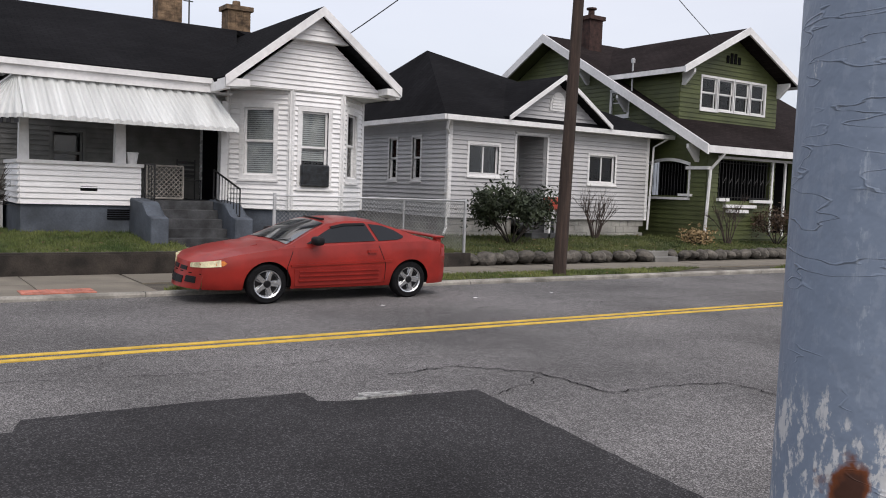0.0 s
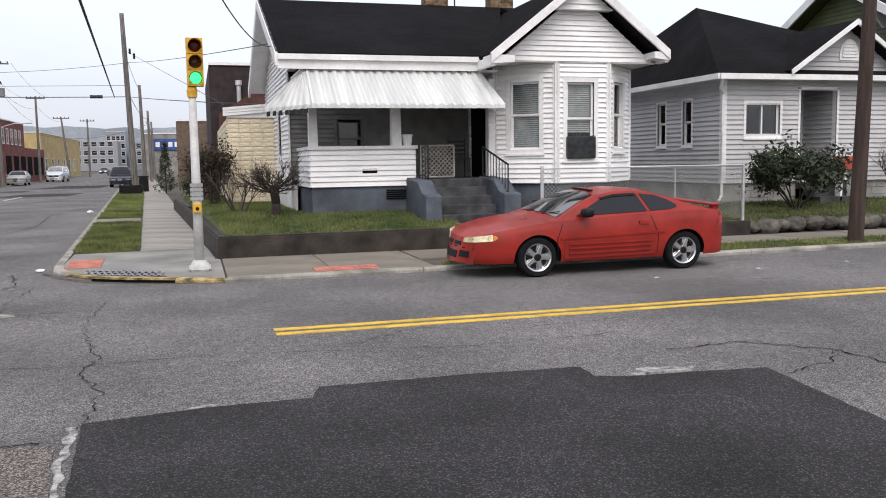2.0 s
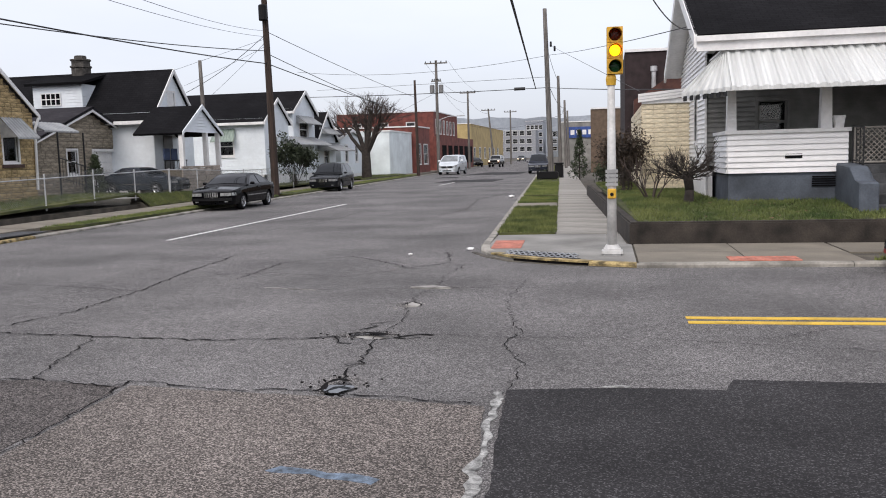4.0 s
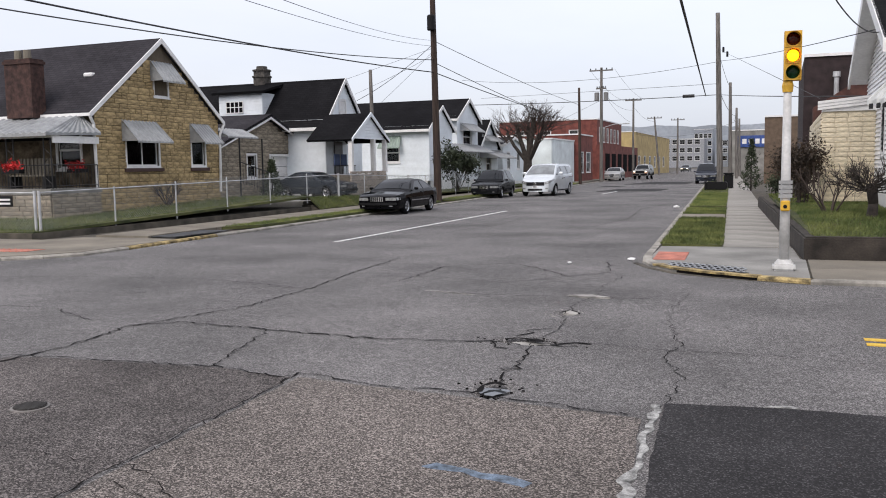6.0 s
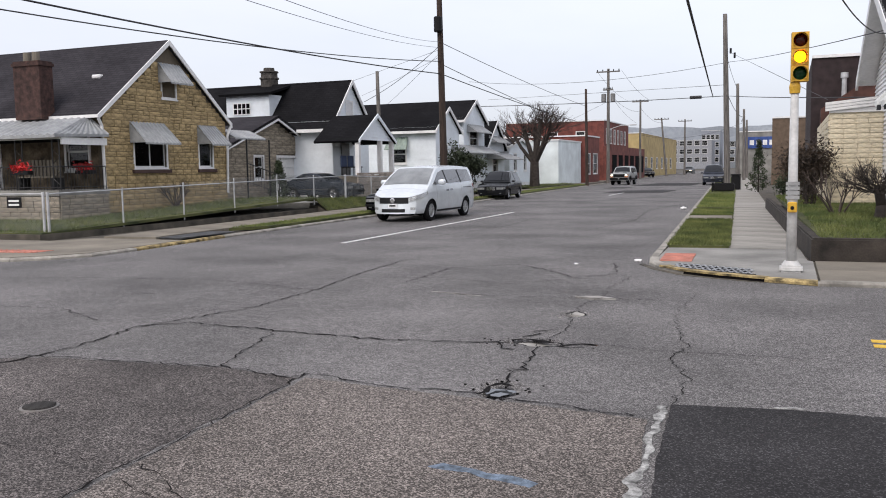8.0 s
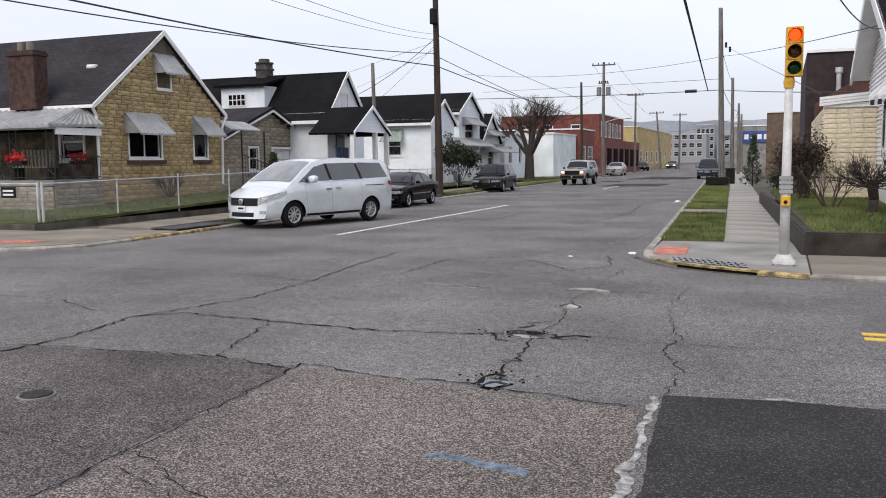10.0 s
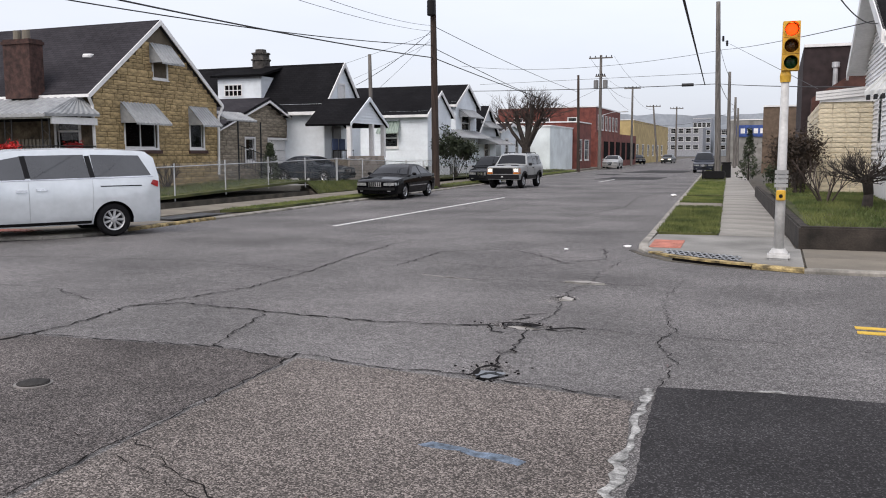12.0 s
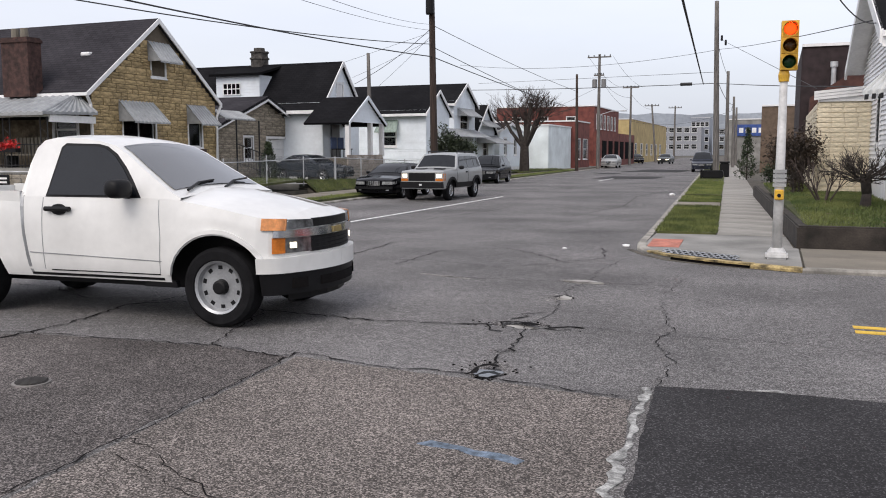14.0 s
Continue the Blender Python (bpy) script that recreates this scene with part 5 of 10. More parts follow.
    tube(bm, (21.6, 21.0, 5.2), (21.6, 21.0, 6.4), 0.03)
    lathe(bm, (21.6, 21.0, 6.3), (0, 0, 1), [(0, 0.07), (0.12, 0.08), (0.16, 0.03)], 10)
    part("vent_pipe", bm, GALV, h, "galvanised vent pipe")


olive_house()


# ---- vehicles: x ahead, y to the left, the origin on the ground midway between the axles ----
def lerp_at(table, x):
    """A smooth value at x from rows of (x, value), in falling x."""
    if x >= table[0][0]:
        return table[0][1]
    for (xa, a), (xb, b) in zip(table, table[1:]):
        if x >= xb:
            t = (x - xb) / (xa - xb)
            return b + (a - b) * t
    return table[-1][1]


def paint(name, col, metal=0.0, rough=0.35, var=0.04, coat=0.35, spec=0.35):
    return mat(name, col, rough=rough, metal=metal, var=var, scale=2.0, fine=8, fvar=0.02, bump=0.0, coat=coat, spec=spec)


TYRE = mat("tyre_rubber", (0.010, 0.010, 0.011), rough=0.9, spec=0.12, var=0.15, scale=8, fine=60, bump=0.1)
ALLOY = mat("alloy", (0.55, 0.56, 0.57), rough=0.25, metal=0.9, var=0.06, bump=0.0)
STEELRIM = mat("steel_rim", (0.36, 0.37, 0.38), rough=0.45, metal=0.6, var=0.12, bump=0.03)
CHROME = mat("chrome", (0.62, 0.63, 0.65), rough=0.14, metal=1.0, bump=0)
CARGLASS = glass_mat("car_glass", (0.55, 0.6, 0.6), 0.55)
TINT = mat("tinted_glass", (0.012, 0.014, 0.017), rough=0.04, var=0.05, bump=0, spec=0.35)
SCREEN = mat("windscreen_glass", (0.035, 0.038, 0.042), rough=0.03, var=0.15, scale=1.2, bump=0, spec=0.9, coat=0.5)
CABIN = mat("cabin_dark", (0.02, 0.02, 0.022), rough=0.8, bump=0, spec=0.1)
SEAT = mat("seat_grey", (0.10, 0.10, 0.105), rough=0.9, bump=0.05)
PLASTIC = mat("black_plastic", (0.007, 0.007, 0.008), rough=0.5, spec=0.2, var=0.1, bump=0.04)
LAMP_C = mat("clear_lens", (0.34, 0.35, 0.35), rough=0.12, metal=0.4, var=0.2, scale=14, bump=0)
LAMP_ON = mat("lit_lens", (1.0, 0.86, 0.62), rough=0.2, bump=0, emit=2.2)
LAMP_A = mat("amber_lens", (0.50, 0.15, 0.02), rough=0.15, var=0.15, scale=14, bump=0)
LAMP_R = mat("red_lens", (0.30, 0.02, 0.02), rough=0.15, var=0.15, scale=14, bump=0)
PLATE = mat("plate_blank", (0.62, 0.63, 0.64), rough=0.4, var=0.1, bump=0)


class Car:
    def __init__(self, name, label, s):
        self.s, self.ob = s, thing(name, label, s.get("category", "car"))
        self.wheels = []
        self.build()

    def half(self, x):
        return lerp_at(self.s["plan"], x)

    def belt(self, x):
        return lerp_at(self.s["belt"], x)

    def top(self, x):
        return lerp_at(self.s["roof"], x)

    def floor(self, x):
        s = self.s
        z = lerp_at(s.get("sill", [(9, s["sill_z"])]), x)
        for xw in (s["wb"] / 2, -s["wb"] / 2):
            d = abs(x - xw)
            if d < s["arch"]:
                z = max(z, s["r"] + math.sqrt(s["arch"] ** 2 - d * d) - 0.02)
        return z

    def side_y(self, x, z):
        """Half width of the skin at a height."""
        w, b = self.half(x), self.belt(x)
        if z <= b:
            v = max(0.0, (z - self.s["sill_z"]) / max(0.1, b - self.s["sill_z"]))
            return w * lerp_at([(1.0, 0.955), (0.85, 0.985), (0.6, 1.0), (0.3, 0.99), (0.12, 0.97), (0.0, 0.925)], v)
        t = (z - b) / max(0.1, self.s["roof_z"] - b)
        return w * 0.955 - (w * 0.955 - self.s["roof_w"]) * min(1, t)

    def nose_x(self, y, end=1):
        s = self.s
        xe = s["plan"][0][0] if end > 0 else s["plan"][-1][0]
        w = self.half(xe)
        return xe + end * s["bulge"][0 if end > 0 else 1] * (1 - min(1, abs(y) / w) ** 2)

    def skin(self, bm, grid):
        for a, b in zip(grid, grid[1:]):
            for i in range(len(a) - 1):
                bm.faces.new((a[i], a[i + 1], b[i + 1], b[i]))

    def build(self):
        s, ob = self.s, self.ob
        xf, xr = s["plan"][0][0], s["plan"][-1][0]
        xs = {xf, xr, *[p[0] for p in s["plan"]], *[p[0] for p in s["belt"]]}
        for xw in (s["wb"] / 2, -s["wb"] / 2):
            xs |= {xw + s["arch"] * math.sin(math.pi * k / 20) for k in range(-10, 11)}
            xs |= {xw - s["arch"] - 0.002, xw + s["arch"] + 0.002}
        xs |= {xf + (xr - xf) * k / 24 for k in range(25)}
        xs = sorted(x for x in xs if xr <= x <= xf)
        rows = 9
        bm = bmesh.new()
        bed = s.get("bed")
        for sg in (1, -1):
            grid = []
            for x in xs:
                z0, z1 = self.floor(x), self.belt(x)
                grid.append([bm.verts.new((x, sg * self.side_y(x, z0 + (z1 - z0) * k / rows), z0 + (z1 - z0) * k / rows)) for k in range(rows + 1)])
            self.skin(bm, grid)
        # top deck, nose and tail
        for a, b in ((xf, xr),) if not bed else ((xf, bed),):
            grid = []
            for x in [q for q in xs if b <= q <= a]:
                w, z = self.side_y(x, self.belt(x)), self.belt(x)
                grid.append([bm.verts.new((x, w * t, z + s["crown"] * (1 - t * t) * (1 if x > 0 else 0.6))) for t in [k / 5 for k in range(-5, 6)]])
            self.skin(bm, grid)
        for end, xe in ((1, xf), (-1, xr)):
            grid = []
            z0, z1 = self.floor(xe), self.belt(xe)
            for k in range(rows + 1):
                z = z0 + (z1 - z0) * k / rows
                w = self.side_y(xe, z)
                lean = s.get("lean", (0.0, 0.0))[0 if end > 0 else 1] * (k / rows)
                grid.append([bm.verts.new((self.nose_x(w * t, end) - end * lean * (1 - t * t), w * t, z)) for t in [j / 6 for j in range(-6, 7)]])
            self.skin(bm, grid)
            # lip between the deck and the end
            w = self.side_y(xe, z1)
            ts = [j / 6 for j in range(-6, 7)]
            lean = s.get("lean", (0.0, 0.0))[0 if end > 0 else 1]
            lip = [bm.verts.new((self.nose_x(w * t, end) - end * lean * (1 - t * t), w * t, z1)) for t in ts]
            inn = [bm.verts.new((xe, w * t, z1 + (s["crown"] * (1 - t * t) * (1 if end > 0 else 0.6) if not (bed and end < 0) else 0))) for t in ts]
            self.skin(bm, [lip, inn])
        bmesh.ops.remove_doubles(bm, verts=bm.verts[:], dist=0.0005)
        self.body = part("body", bm, s["paint"], ob, smooth=True, local=True)
        self.body.data.set_sharp_from_angle(angle=radians(38))
        # cabin
        gx0, gx1 = s["roof"][0][0], s["roof"][-1][0]
        cols = sorted({gx0, gx1, *[p[0] for p in s["roof"]], *[gx0 + (gx1 - gx0) * k / 22 for k in range(23)]})
        bm = bmesh.new()
        grid = []
        for x in cols:
            b, t = self.belt(x), max(self.top(x), self.belt(x) + 0.012)
            ring = []
            for k in range(5):
                z = b + (t - b) * k / 4
                ring.append((x, -self.side_y(x, z), z))
            w = self.side_y(x, t)
            for k in range(1, 8):
                u = -1 + k / 4
                ring.append((x, w * u, t + 0.035 * (1 - u * u)))
            for k in range(4, -1, -1):
                z = b + (t - b) * k / 4
                ring.append((x, self.side_y(x, z), z))
            grid.append([bm.verts.new(p) for p in ring])
        self.skin(bm, grid)
        cab = part("cabin", bm, s["paint"], ob, smooth=True, local=True)
        cab.data.set_sharp_from_angle(angle=radians(38))
        # panes
        for nm, (xa, xb), gl in (("windscreen", s["screen"], s.get("glass", CARGLASS)), ("rear_window", s["rear"], s.get("tint", TINT))):
            bm = bmesh.new()
            grid = []
            for k in range(7):
                x = xa + (xb - xa) * k / 6
                t = self.top(x)
                w = self.side_y(x, t) - 0.07
                off = Vector((0.010 if xa > 0 else -0.010, 0, 0.010))
                grid.append([bm.verts.new(Vector((x, w * u, t + 0.035 * (1 - u * u))) + off) for u in [j / 4 for j in range(-4, 5)]])
            self.skin(bm, grid)
            part(nm, bm, s["pane_mat"], ob, smooth=True, local=True)
        for poly in s["side_glass"]:
            for sg in (1, -1):
                self.side_patch("side_window", poly, s.get("side_mat", s["pane_mat"]), sg, 0.014)
        # dark under-structure behind the wheels
        bm = bmesh.new()
        hw = s["plan"][len(s["plan"]) // 2][1] - 0.36
        box(bm, xr + 0.12, xf - 0.5, -hw, hw, s["sill_z"] - 0.02, min(self.belt(0) - 0.2, s["r"] * 2 + 0.1))
        part("underbody", bm, PLASTIC, ob, local=True)
        for xw in (s["wb"] / 2, -s["wb"] / 2):
            for sg in (1, -1):
                self.wheel(xw, sg)

    def side_patch(self, name, poly, m, sg, off=0.006, label="", lift=0.0):
        """A piece that follows the flank: a polygon of (x, z), with a little thickness."""
        bm = bmesh.new()
        bm.faces.new([bm.verts.new((x, 0, z)) for x, z in poly])
        xs = [x for x, z in poly]
        k = math.ceil(min(xs) / 0.15)
        while max(xs) - min(xs) > 0.2 and k * 0.15 < max(xs):
            bmesh.ops.bisect_plane(bm, geom=bm.verts[:] + bm.edges[:] + bm.faces[:], plane_co=(k * 0.15, 0, 0), plane_no=(1, 0, 0))
            k += 1
        made = {v for v in bmesh.ops.extrude_face_region(bm, geom=bm.faces[:])["geom"] if isinstance(v, bmesh.types.BMVert)}
        for v in bm.verts:
            v.co.y = sg * (self.side_y(v.co.x, v.co.z) + (off if v in made else -0.01))
        return part(name, bm, m, self.ob, label, local=True)

    def end_patch(self, name, y0, y1, z0, z1, m, end=1, off=0.012, deep=0.05, label="", z0b=None, z1b=None, n=5):
        """A piece on the nose or tail, curved with it, from y0 to y1; the b heights hold at y1."""
        bm = bmesh.new()
        lean = self.s.get("lean", (0.0, 0.0))[0 if end > 0 else 1]
        xe = self.s["plan"][0][0] if end > 0 else self.s["plan"][-1][0]
        zf, zt = self.floor(xe), self.belt(xe)
        rows = []
        for k in range(n + 1):
            t = k / n
            y = y0 + (y1 - y0) * t
            za, zb = z0 + ((z0b if z0b is not None else z0) - z0) * t, z1 + ((z1b if z1b is not None else z1) - z1) * t
            ring = []
            for z, o in ((za, off), (zb, off), (zb, -deep), (za, -deep)):
                w = self.half(xe)
                x = self.nose_x(y, end) - end * lean * max(0, min(1, (z - zf) / (zt - zf))) * (1 - min(1, abs(y) / w) ** 2)
                ring.append(bm.verts.new((x + end * o, y, z)))
            rows.append(ring)
        for a, b in zip(rows, rows[1:]):
            for i in range(4):
                bm.faces.new((a[i], a[(i + 1) % 4], b[(i + 1) % 4], b[i]))
        bm.faces.new(rows[0])
        bm.faces.new(rows[-1][::-1])
        return part(name, bm, m, self.ob, label, local=True)

    def wrap(self, name, xa, yb, z0, z1, m, sg, off=0.012, label="", z0b=None, z1b=None, deep=0.04):
        """A band that runs from xa along the flank, round the corner and across the nose to yb; the b heights hold at its end."""
        s = self.s
        xf = s["plan"][0][0]
        z0b, z1b = z0 if z0b is None else z0b, z1 if z1b is None else z1b
        w = self.half(xf)
        lean = s.get("lean", (0.0, 0.0))[0]
        zf, zt = self.floor(xf), self.belt(xf)
        line = [("s", xa + (xf - xa) * k / 8) for k in range(8)] if xa < xf else []
        line += [("n", w + (yb - w) * k / 10) for k in range(11)]
        length = [0.0]
        spot = lambda q, z: (q[1], self.side_y(q[1], z)) if q[0] == "s" else (self.nose_x(q[1]) - lean * max(0, min(1, (z - zf) / (zt - zf))) * (1 - min(1, q[1] / w) ** 2), q[1] * self.side_y(xf, z) / w)
        for a, b in zip(line, line[1:]):
            length.append(length[-1] + (Vector(spot(b, z0)) - Vector(spot(a, z0))).length)
        rows = []
        for i, q in enumerate(line):
            t = length[i] / length[-1]
            za, zb = z0 + (z0b - z0) * t, z1 + (z1b - z1) * t
            p, r = Vector(spot(line[max(0, i - 1)], za)), Vector(spot(line[min(len(line) - 1, i + 1)], za))
            n = Vector((-(r - p).y, (r - p).x)).normalized()
            if n.x + n.y < 0:
                n = -n
            ring = []
            for z, o in ((za, off), (zb, off), (zb, -deep), (za, -deep)):
                u = Vector(spot(q, z)) + n * o
                ring.append((u.x, sg * u.y, z))
            rows.append(ring)
        bm = bmesh.new()
        rows = [[bm.verts.new(v) for v in r] for r in rows]
        for a, b in zip(rows, rows[1:]):
            for i in range(4):
                bm.faces.new((a[i], a[(i + 1) % 4], b[(i + 1) % 4], b[i]))
        bm.faces.new(rows[0])
        bm.faces.new(rows[-1][::-1])
        ob = part(name, bm, m, self.ob, label, smooth=True, local=True)
        ob.data.set_sharp_from_angle(angle=radians(40))
        return ob

    def wheel(self, xw, sg):
        s = self.s
        r, wd = s["r"], s.get("tyre_w", 0.2)
        yc = s["plan"][len(s["plan"]) // 2][1] - wd / 2 - 0.035
        bm = bmesh.new()
        rr = r * s.get("rim_k", 0.64)
        prof = [(-wd / 2, rr), (-wd / 2, r * 0.9), (-wd / 2 + 0.025, r * 0.985), (-wd / 4, r), (wd / 4, r), (wd / 2 - 0.025, r * 0.985), (wd / 2, r * 0.9), (wd / 2 - 0.004, rr + 0.012), (wd / 2 - 0.02, rr)]
        lathe(bm, (0, 0, 0), (0, sg, 0), prof, 28, caps=False)
        w = part("wheel", bm, TYRE, self.ob, smooth=True, local=True)
        w.data.set_sharp_from_angle(angle=radians(40))
        w.location = (xw, sg * yc, r)
        bm = bmesh.new()
        lathe(bm, (0, 0, 0), (0, sg, 0), [(wd / 2 - 0.09, rr * 0.97), (wd / 2 - 0.012, rr), (wd / 2 - 0.006, rr * 0.99), (wd / 2 - 0.02, rr * 0.9), (wd / 2 - 0.07, rr * 0.86), (wd / 2 - 0.075, 0.01)], 28)
        rim = part("rim", bm, s.get("rim_mat", ALLOY), w, smooth=True, local=True)
        rim.data.set_sharp_from_angle(angle=radians(30))
        kind = s.get("rim", "star")
        q = Vector((0, sg, 0)).to_track_quat("Z", "Y")
        if kind == "steel":
            n, m, a0, a1, ww = 10, PLASTIC, 0.66, 0.80, 0.085
        else:
            n, m, a0, a1, ww = (5 if kind == "star" else 9), PLASTIC, 0.30, 0.84, 0.0
        for k in range(n):
            bm = bmesh.new()
            a = 2 * math.pi * (k + 0.5) / n
            if kind == "steel":
                pts = [(a0, -ww), (a1, -ww), (a1, ww), (a0, ww)]
                pl = [(c * rr * math.cos(a) - d * rr * math.sin(a), c * rr * math.sin(a) + d * rr * math.cos(a)) for c, d in pts]
            else:
                g = math.pi / n * (0.52 if kind == "star" else 0.55)
                pl = [(rr * a0 * math.cos(a), rr * a0 * math.sin(a))] + [(rr * a1 * math.cos(a + g * t), rr * a1 * math.sin(a + g * t)) for t in (-1, -0.5, 0, 0.5, 1)]
            prism(bm, [q @ Vector((x, y, wd / 2 - 0.074)) for x, y in pl], q @ Vector((0, 0, 0.006)))
            part("rim_opening", bm, m, rim, local=True)
        if kind != "steel":
            for k in range(n):
                a = 2 * math.pi * k / n
                bm = bmesh.new()
                w0, w1 = (0.2, 0.11) if kind == "star" else (0.09, 0.07)
                pl = [(0.1, -w0), (0.93, -w1), (0.93, w1), (0.1, w0)]
                prism(bm, [q @ Vector(((c * math.cos(a) - d * math.sin(a)) * rr, (c * math.sin(a) + d * math.cos(a)) * rr, wd / 2 - 0.07)) for c, d in pl], q @ Vector((0, 0, 0.045)))
                bevel(bm, 0.006)
                part("spoke", bm, s.get("rim_mat", ALLOY), rim, local=True)
        bm = bmesh.new()
        lathe(bm, (0, 0, 0), (0, sg, 0), [(wd / 2 - 0.075, rr * 0.3), (wd / 2 - 0.02, rr * 0.26), (wd / 2 - 0.012, rr * 0.18)], 16)
        part("hub_cap", bm, PLASTIC if kind in ("star", "steel") else s.get("rim_mat", ALLOY), rim, local=True)
        self.wheels.append((w, r))

    def mirror(self, x, z, m, size=(0.1, 0.2, 0.14)):
        for sg in (1, -1):
            bm = bmesh.new()
            y = self.side_y(x, z) + 0.03
            bmesh.ops.create_icosphere(bm, subdivisions=3, radius=1.0)
            for v in bm.verts:
                q = v.co
                f = 1 / max(abs(q.x), abs(q.y), abs(q.z)) ** 0.5
                v.co = Vector((x + q.x * f * size[0] * 0.7, sg * (y + size[1] * 0.5 + q.y * f * size[1] * 0.5), z + size[2] * 0.5 + q.z * f * size[2] * 0.5))
            part("mirror", bm, m, self.ob, smooth=True, local=True)

    def seam(self, pts, m=PLASTIC, w=0.005):
        for sg in (1, -1):
            fine = [pts[0]]
            for (xa, za), (xb, zb) in zip(pts, pts[1:]):
                k = max(1, int(math.hypot(xb - xa, zb - za) / 0.1))
                fine += [(xa + (xb - xa) * i / k, za + (zb - za) * i / k) for i in range(1, k + 1)]
            for (xa, za), (xb, zb) in zip(fine, fine[1:]):
                d = Vector((xb - xa, zb - za)).normalized() * w
                n_ = Vector((-d.y, d.x))
                self.side_patch("panel_gap", [(xa + n_.x, za + n_.y), (xa - n_.x, za - n_.y), (xb - n_.x, zb - n_.y), (xb + n_.x, zb + n_.y)], m, sg, 0.004)

    def handle(self, x, z, m, w=0.09):
        for sg in (1, -1):
            self.side_patch("door_handle", [(x - w, z - 0.024), (x + w, z - 0.024), (x + w, z + 0.024), (x - w, z + 0.024)], m, sg, 0.028)


YELLOWED = mat("yellowed_lens", (0.62, 0.56, 0.36), rough=0.15, var=0.15, scale=12, bump=0)


def red_coupe():
    red = paint("red_paint", (0.27, 0.019, 0.013), var=0.10, rough=0.38, coat=0.2, spec=0.3)
    c = Car("coupe", "faded red two-door coupe with star alloy wheels parked by the kerb", dict(
        paint=red, pane_mat=SCREEN, side_mat=TINT, wb=2.57, r=0.325, arch=0.385, sill_z=0.235, roof_z=1.33, roof_w=0.56, crown=0.06, bulge=(0.22, 0.08), lean=(0.12, 0.06), rim="star", rim_k=0.70,
        plan=[(2.24, 0.64), (2.16, 0.72), (2.0, 0.79), (1.7, 0.85), (1.3, 0.885), (0, 0.89), (-1.3, 0.89), (-1.7, 0.86), (-1.96, 0.80), (-2.08, 0.72)],
        belt=[(2.24, 0.64), (2.1, 0.71), (1.7, 0.80), (1.3, 0.86), (0.9, 0.90), (0.2, 0.935), (-0.8, 0.985), (-1.5, 1.0), (-1.9, 0.985), (-2.08, 0.92)],
        roof=[(1.12, 0.88), (0.9, 0.96), (0.5, 1.16), (0.2, 1.275), (-0.1, 1.32), (-0.4, 1.33), (-0.75, 1.30), (-1.1, 1.20), (-1.45, 1.08), (-1.75, 1.0)],
        screen=(0.95, 0.22), rear=(-0.85, -1.5),
        side_glass=[[(0.64, 0.965), (0.36, 1.11), (0.12, 1.225), (-0.1, 1.27), (-0.50, 1.28), (-0.60, 1.01)], [(-0.66, 1.01), (-0.56, 1.28), (-0.82, 1.255), (-1.02, 1.18), (-1.16, 1.09), (-1.14, 1.06), (-1.02, 1.03)]]))
    o = c.ob
    for sg in (1, -1):
        c.wrap("headlight", 2.0, 0.36, 0.61, 0.71, YELLOWED, sg, 0.014, "yellowed oval headlight", 0.56, 0.63)
        c.side_patch("turn_lamp", [(2.08, 0.62), (2.06, 0.685), (1.96, 0.695), (1.92, 0.66), (1.97, 0.62)], LAMP_A, sg, 0.014, "amber turn lamp")
        c.side_patch("tail_lamp", [(-1.92, 0.74), (-2.06, 0.74), (-2.07, 0.92), (-1.96, 0.95)], LAMP_R, sg, 0.01)
        c.side_patch("side_moulding", [(0.92, 0.60), (-0.9, 0.655), (-0.9, 0.69), (0.92, 0.635)], red, sg, 0.02)
        c.side_patch("lower_cladding", [(0.84, 0.28), (-0.72, 0.30), (-0.72, 0.60), (0.86, 0.56)], paint("red_cladding", (0.24, 0.017, 0.012), rough=0.55, coat=0.1), sg, 0.016)
        for z in (0.37, 0.45, 0.52):
            c.side_patch("cladding_rib", [(0.78, z - 0.012), (-0.66, z), (-0.66, z + 0.018), (0.78, z + 0.006)], red, sg, 0.03)
        c.side_patch("rain_guard", [(0.16, 1.235), (-0.1, 1.285), (-0.48, 1.295), (-0.48, 1.26), (-0.1, 1.25), (0.14, 1.21)], PLASTIC, sg, 0.03)
        c.end_patch("grille", sg * 0.05, sg * 0.27, 0.505, 0.565, PLASTIC, label="dark split nostril grille")
        c.end_patch("bumper_intake", sg * 0.30, sg * 0.52, 0.33, 0.43, PLASTIC)
    c.end_patch("bumper_intake", -0.22, 0.22, 0.30, 0.41, PLASTIC)
    c.end_patch("bumper_crease", -0.62, 0.62, 0.468, 0.482, CRACK, off=0.003)
    c.end_patch("plate", -0.15, 0.15, 0.55, 0.70, PLATE, end=-1)
    c.seam([(0.95, 0.28), (0.98, 0.6), (0.86, 0.93)])
    c.seam([(-0.78, 0.30), (-0.78, 0.62), (-0.62, 1.0)])
    c.handle(-0.52, 0.83, red, 0.085)
    c.mirror(0.52, 0.95, PLASTIC, (0.13, 0.22, 0.15))
    for y in (0.3, -0.3):
        bm = bmesh.new()
        prism(bm, [(1.62, y - 0.10, 0.83), (1.62, y + 0.10, 0.83), (1.3, y + 0.11, 0.902), (1.3, y - 0.11, 0.902)], (0, 0, 0.014))
        part("hood_scoop", bm, red, o, "low red hood scoop", local=True)
    bm = bmesh.new()
    box(bm, -2.07, -1.87, -0.70, 0.70, 1.045, 1.08)
    for y in (-0.6, 0.6):
        box(bm, -2.04, -1.92, y - 0.05, y + 0.05, 0.94, 1.045)
    bevel(bm, 0.012)
    part("spoiler", bm, red, o, "red rear spoiler", local=True)
    bm = bmesh.new()
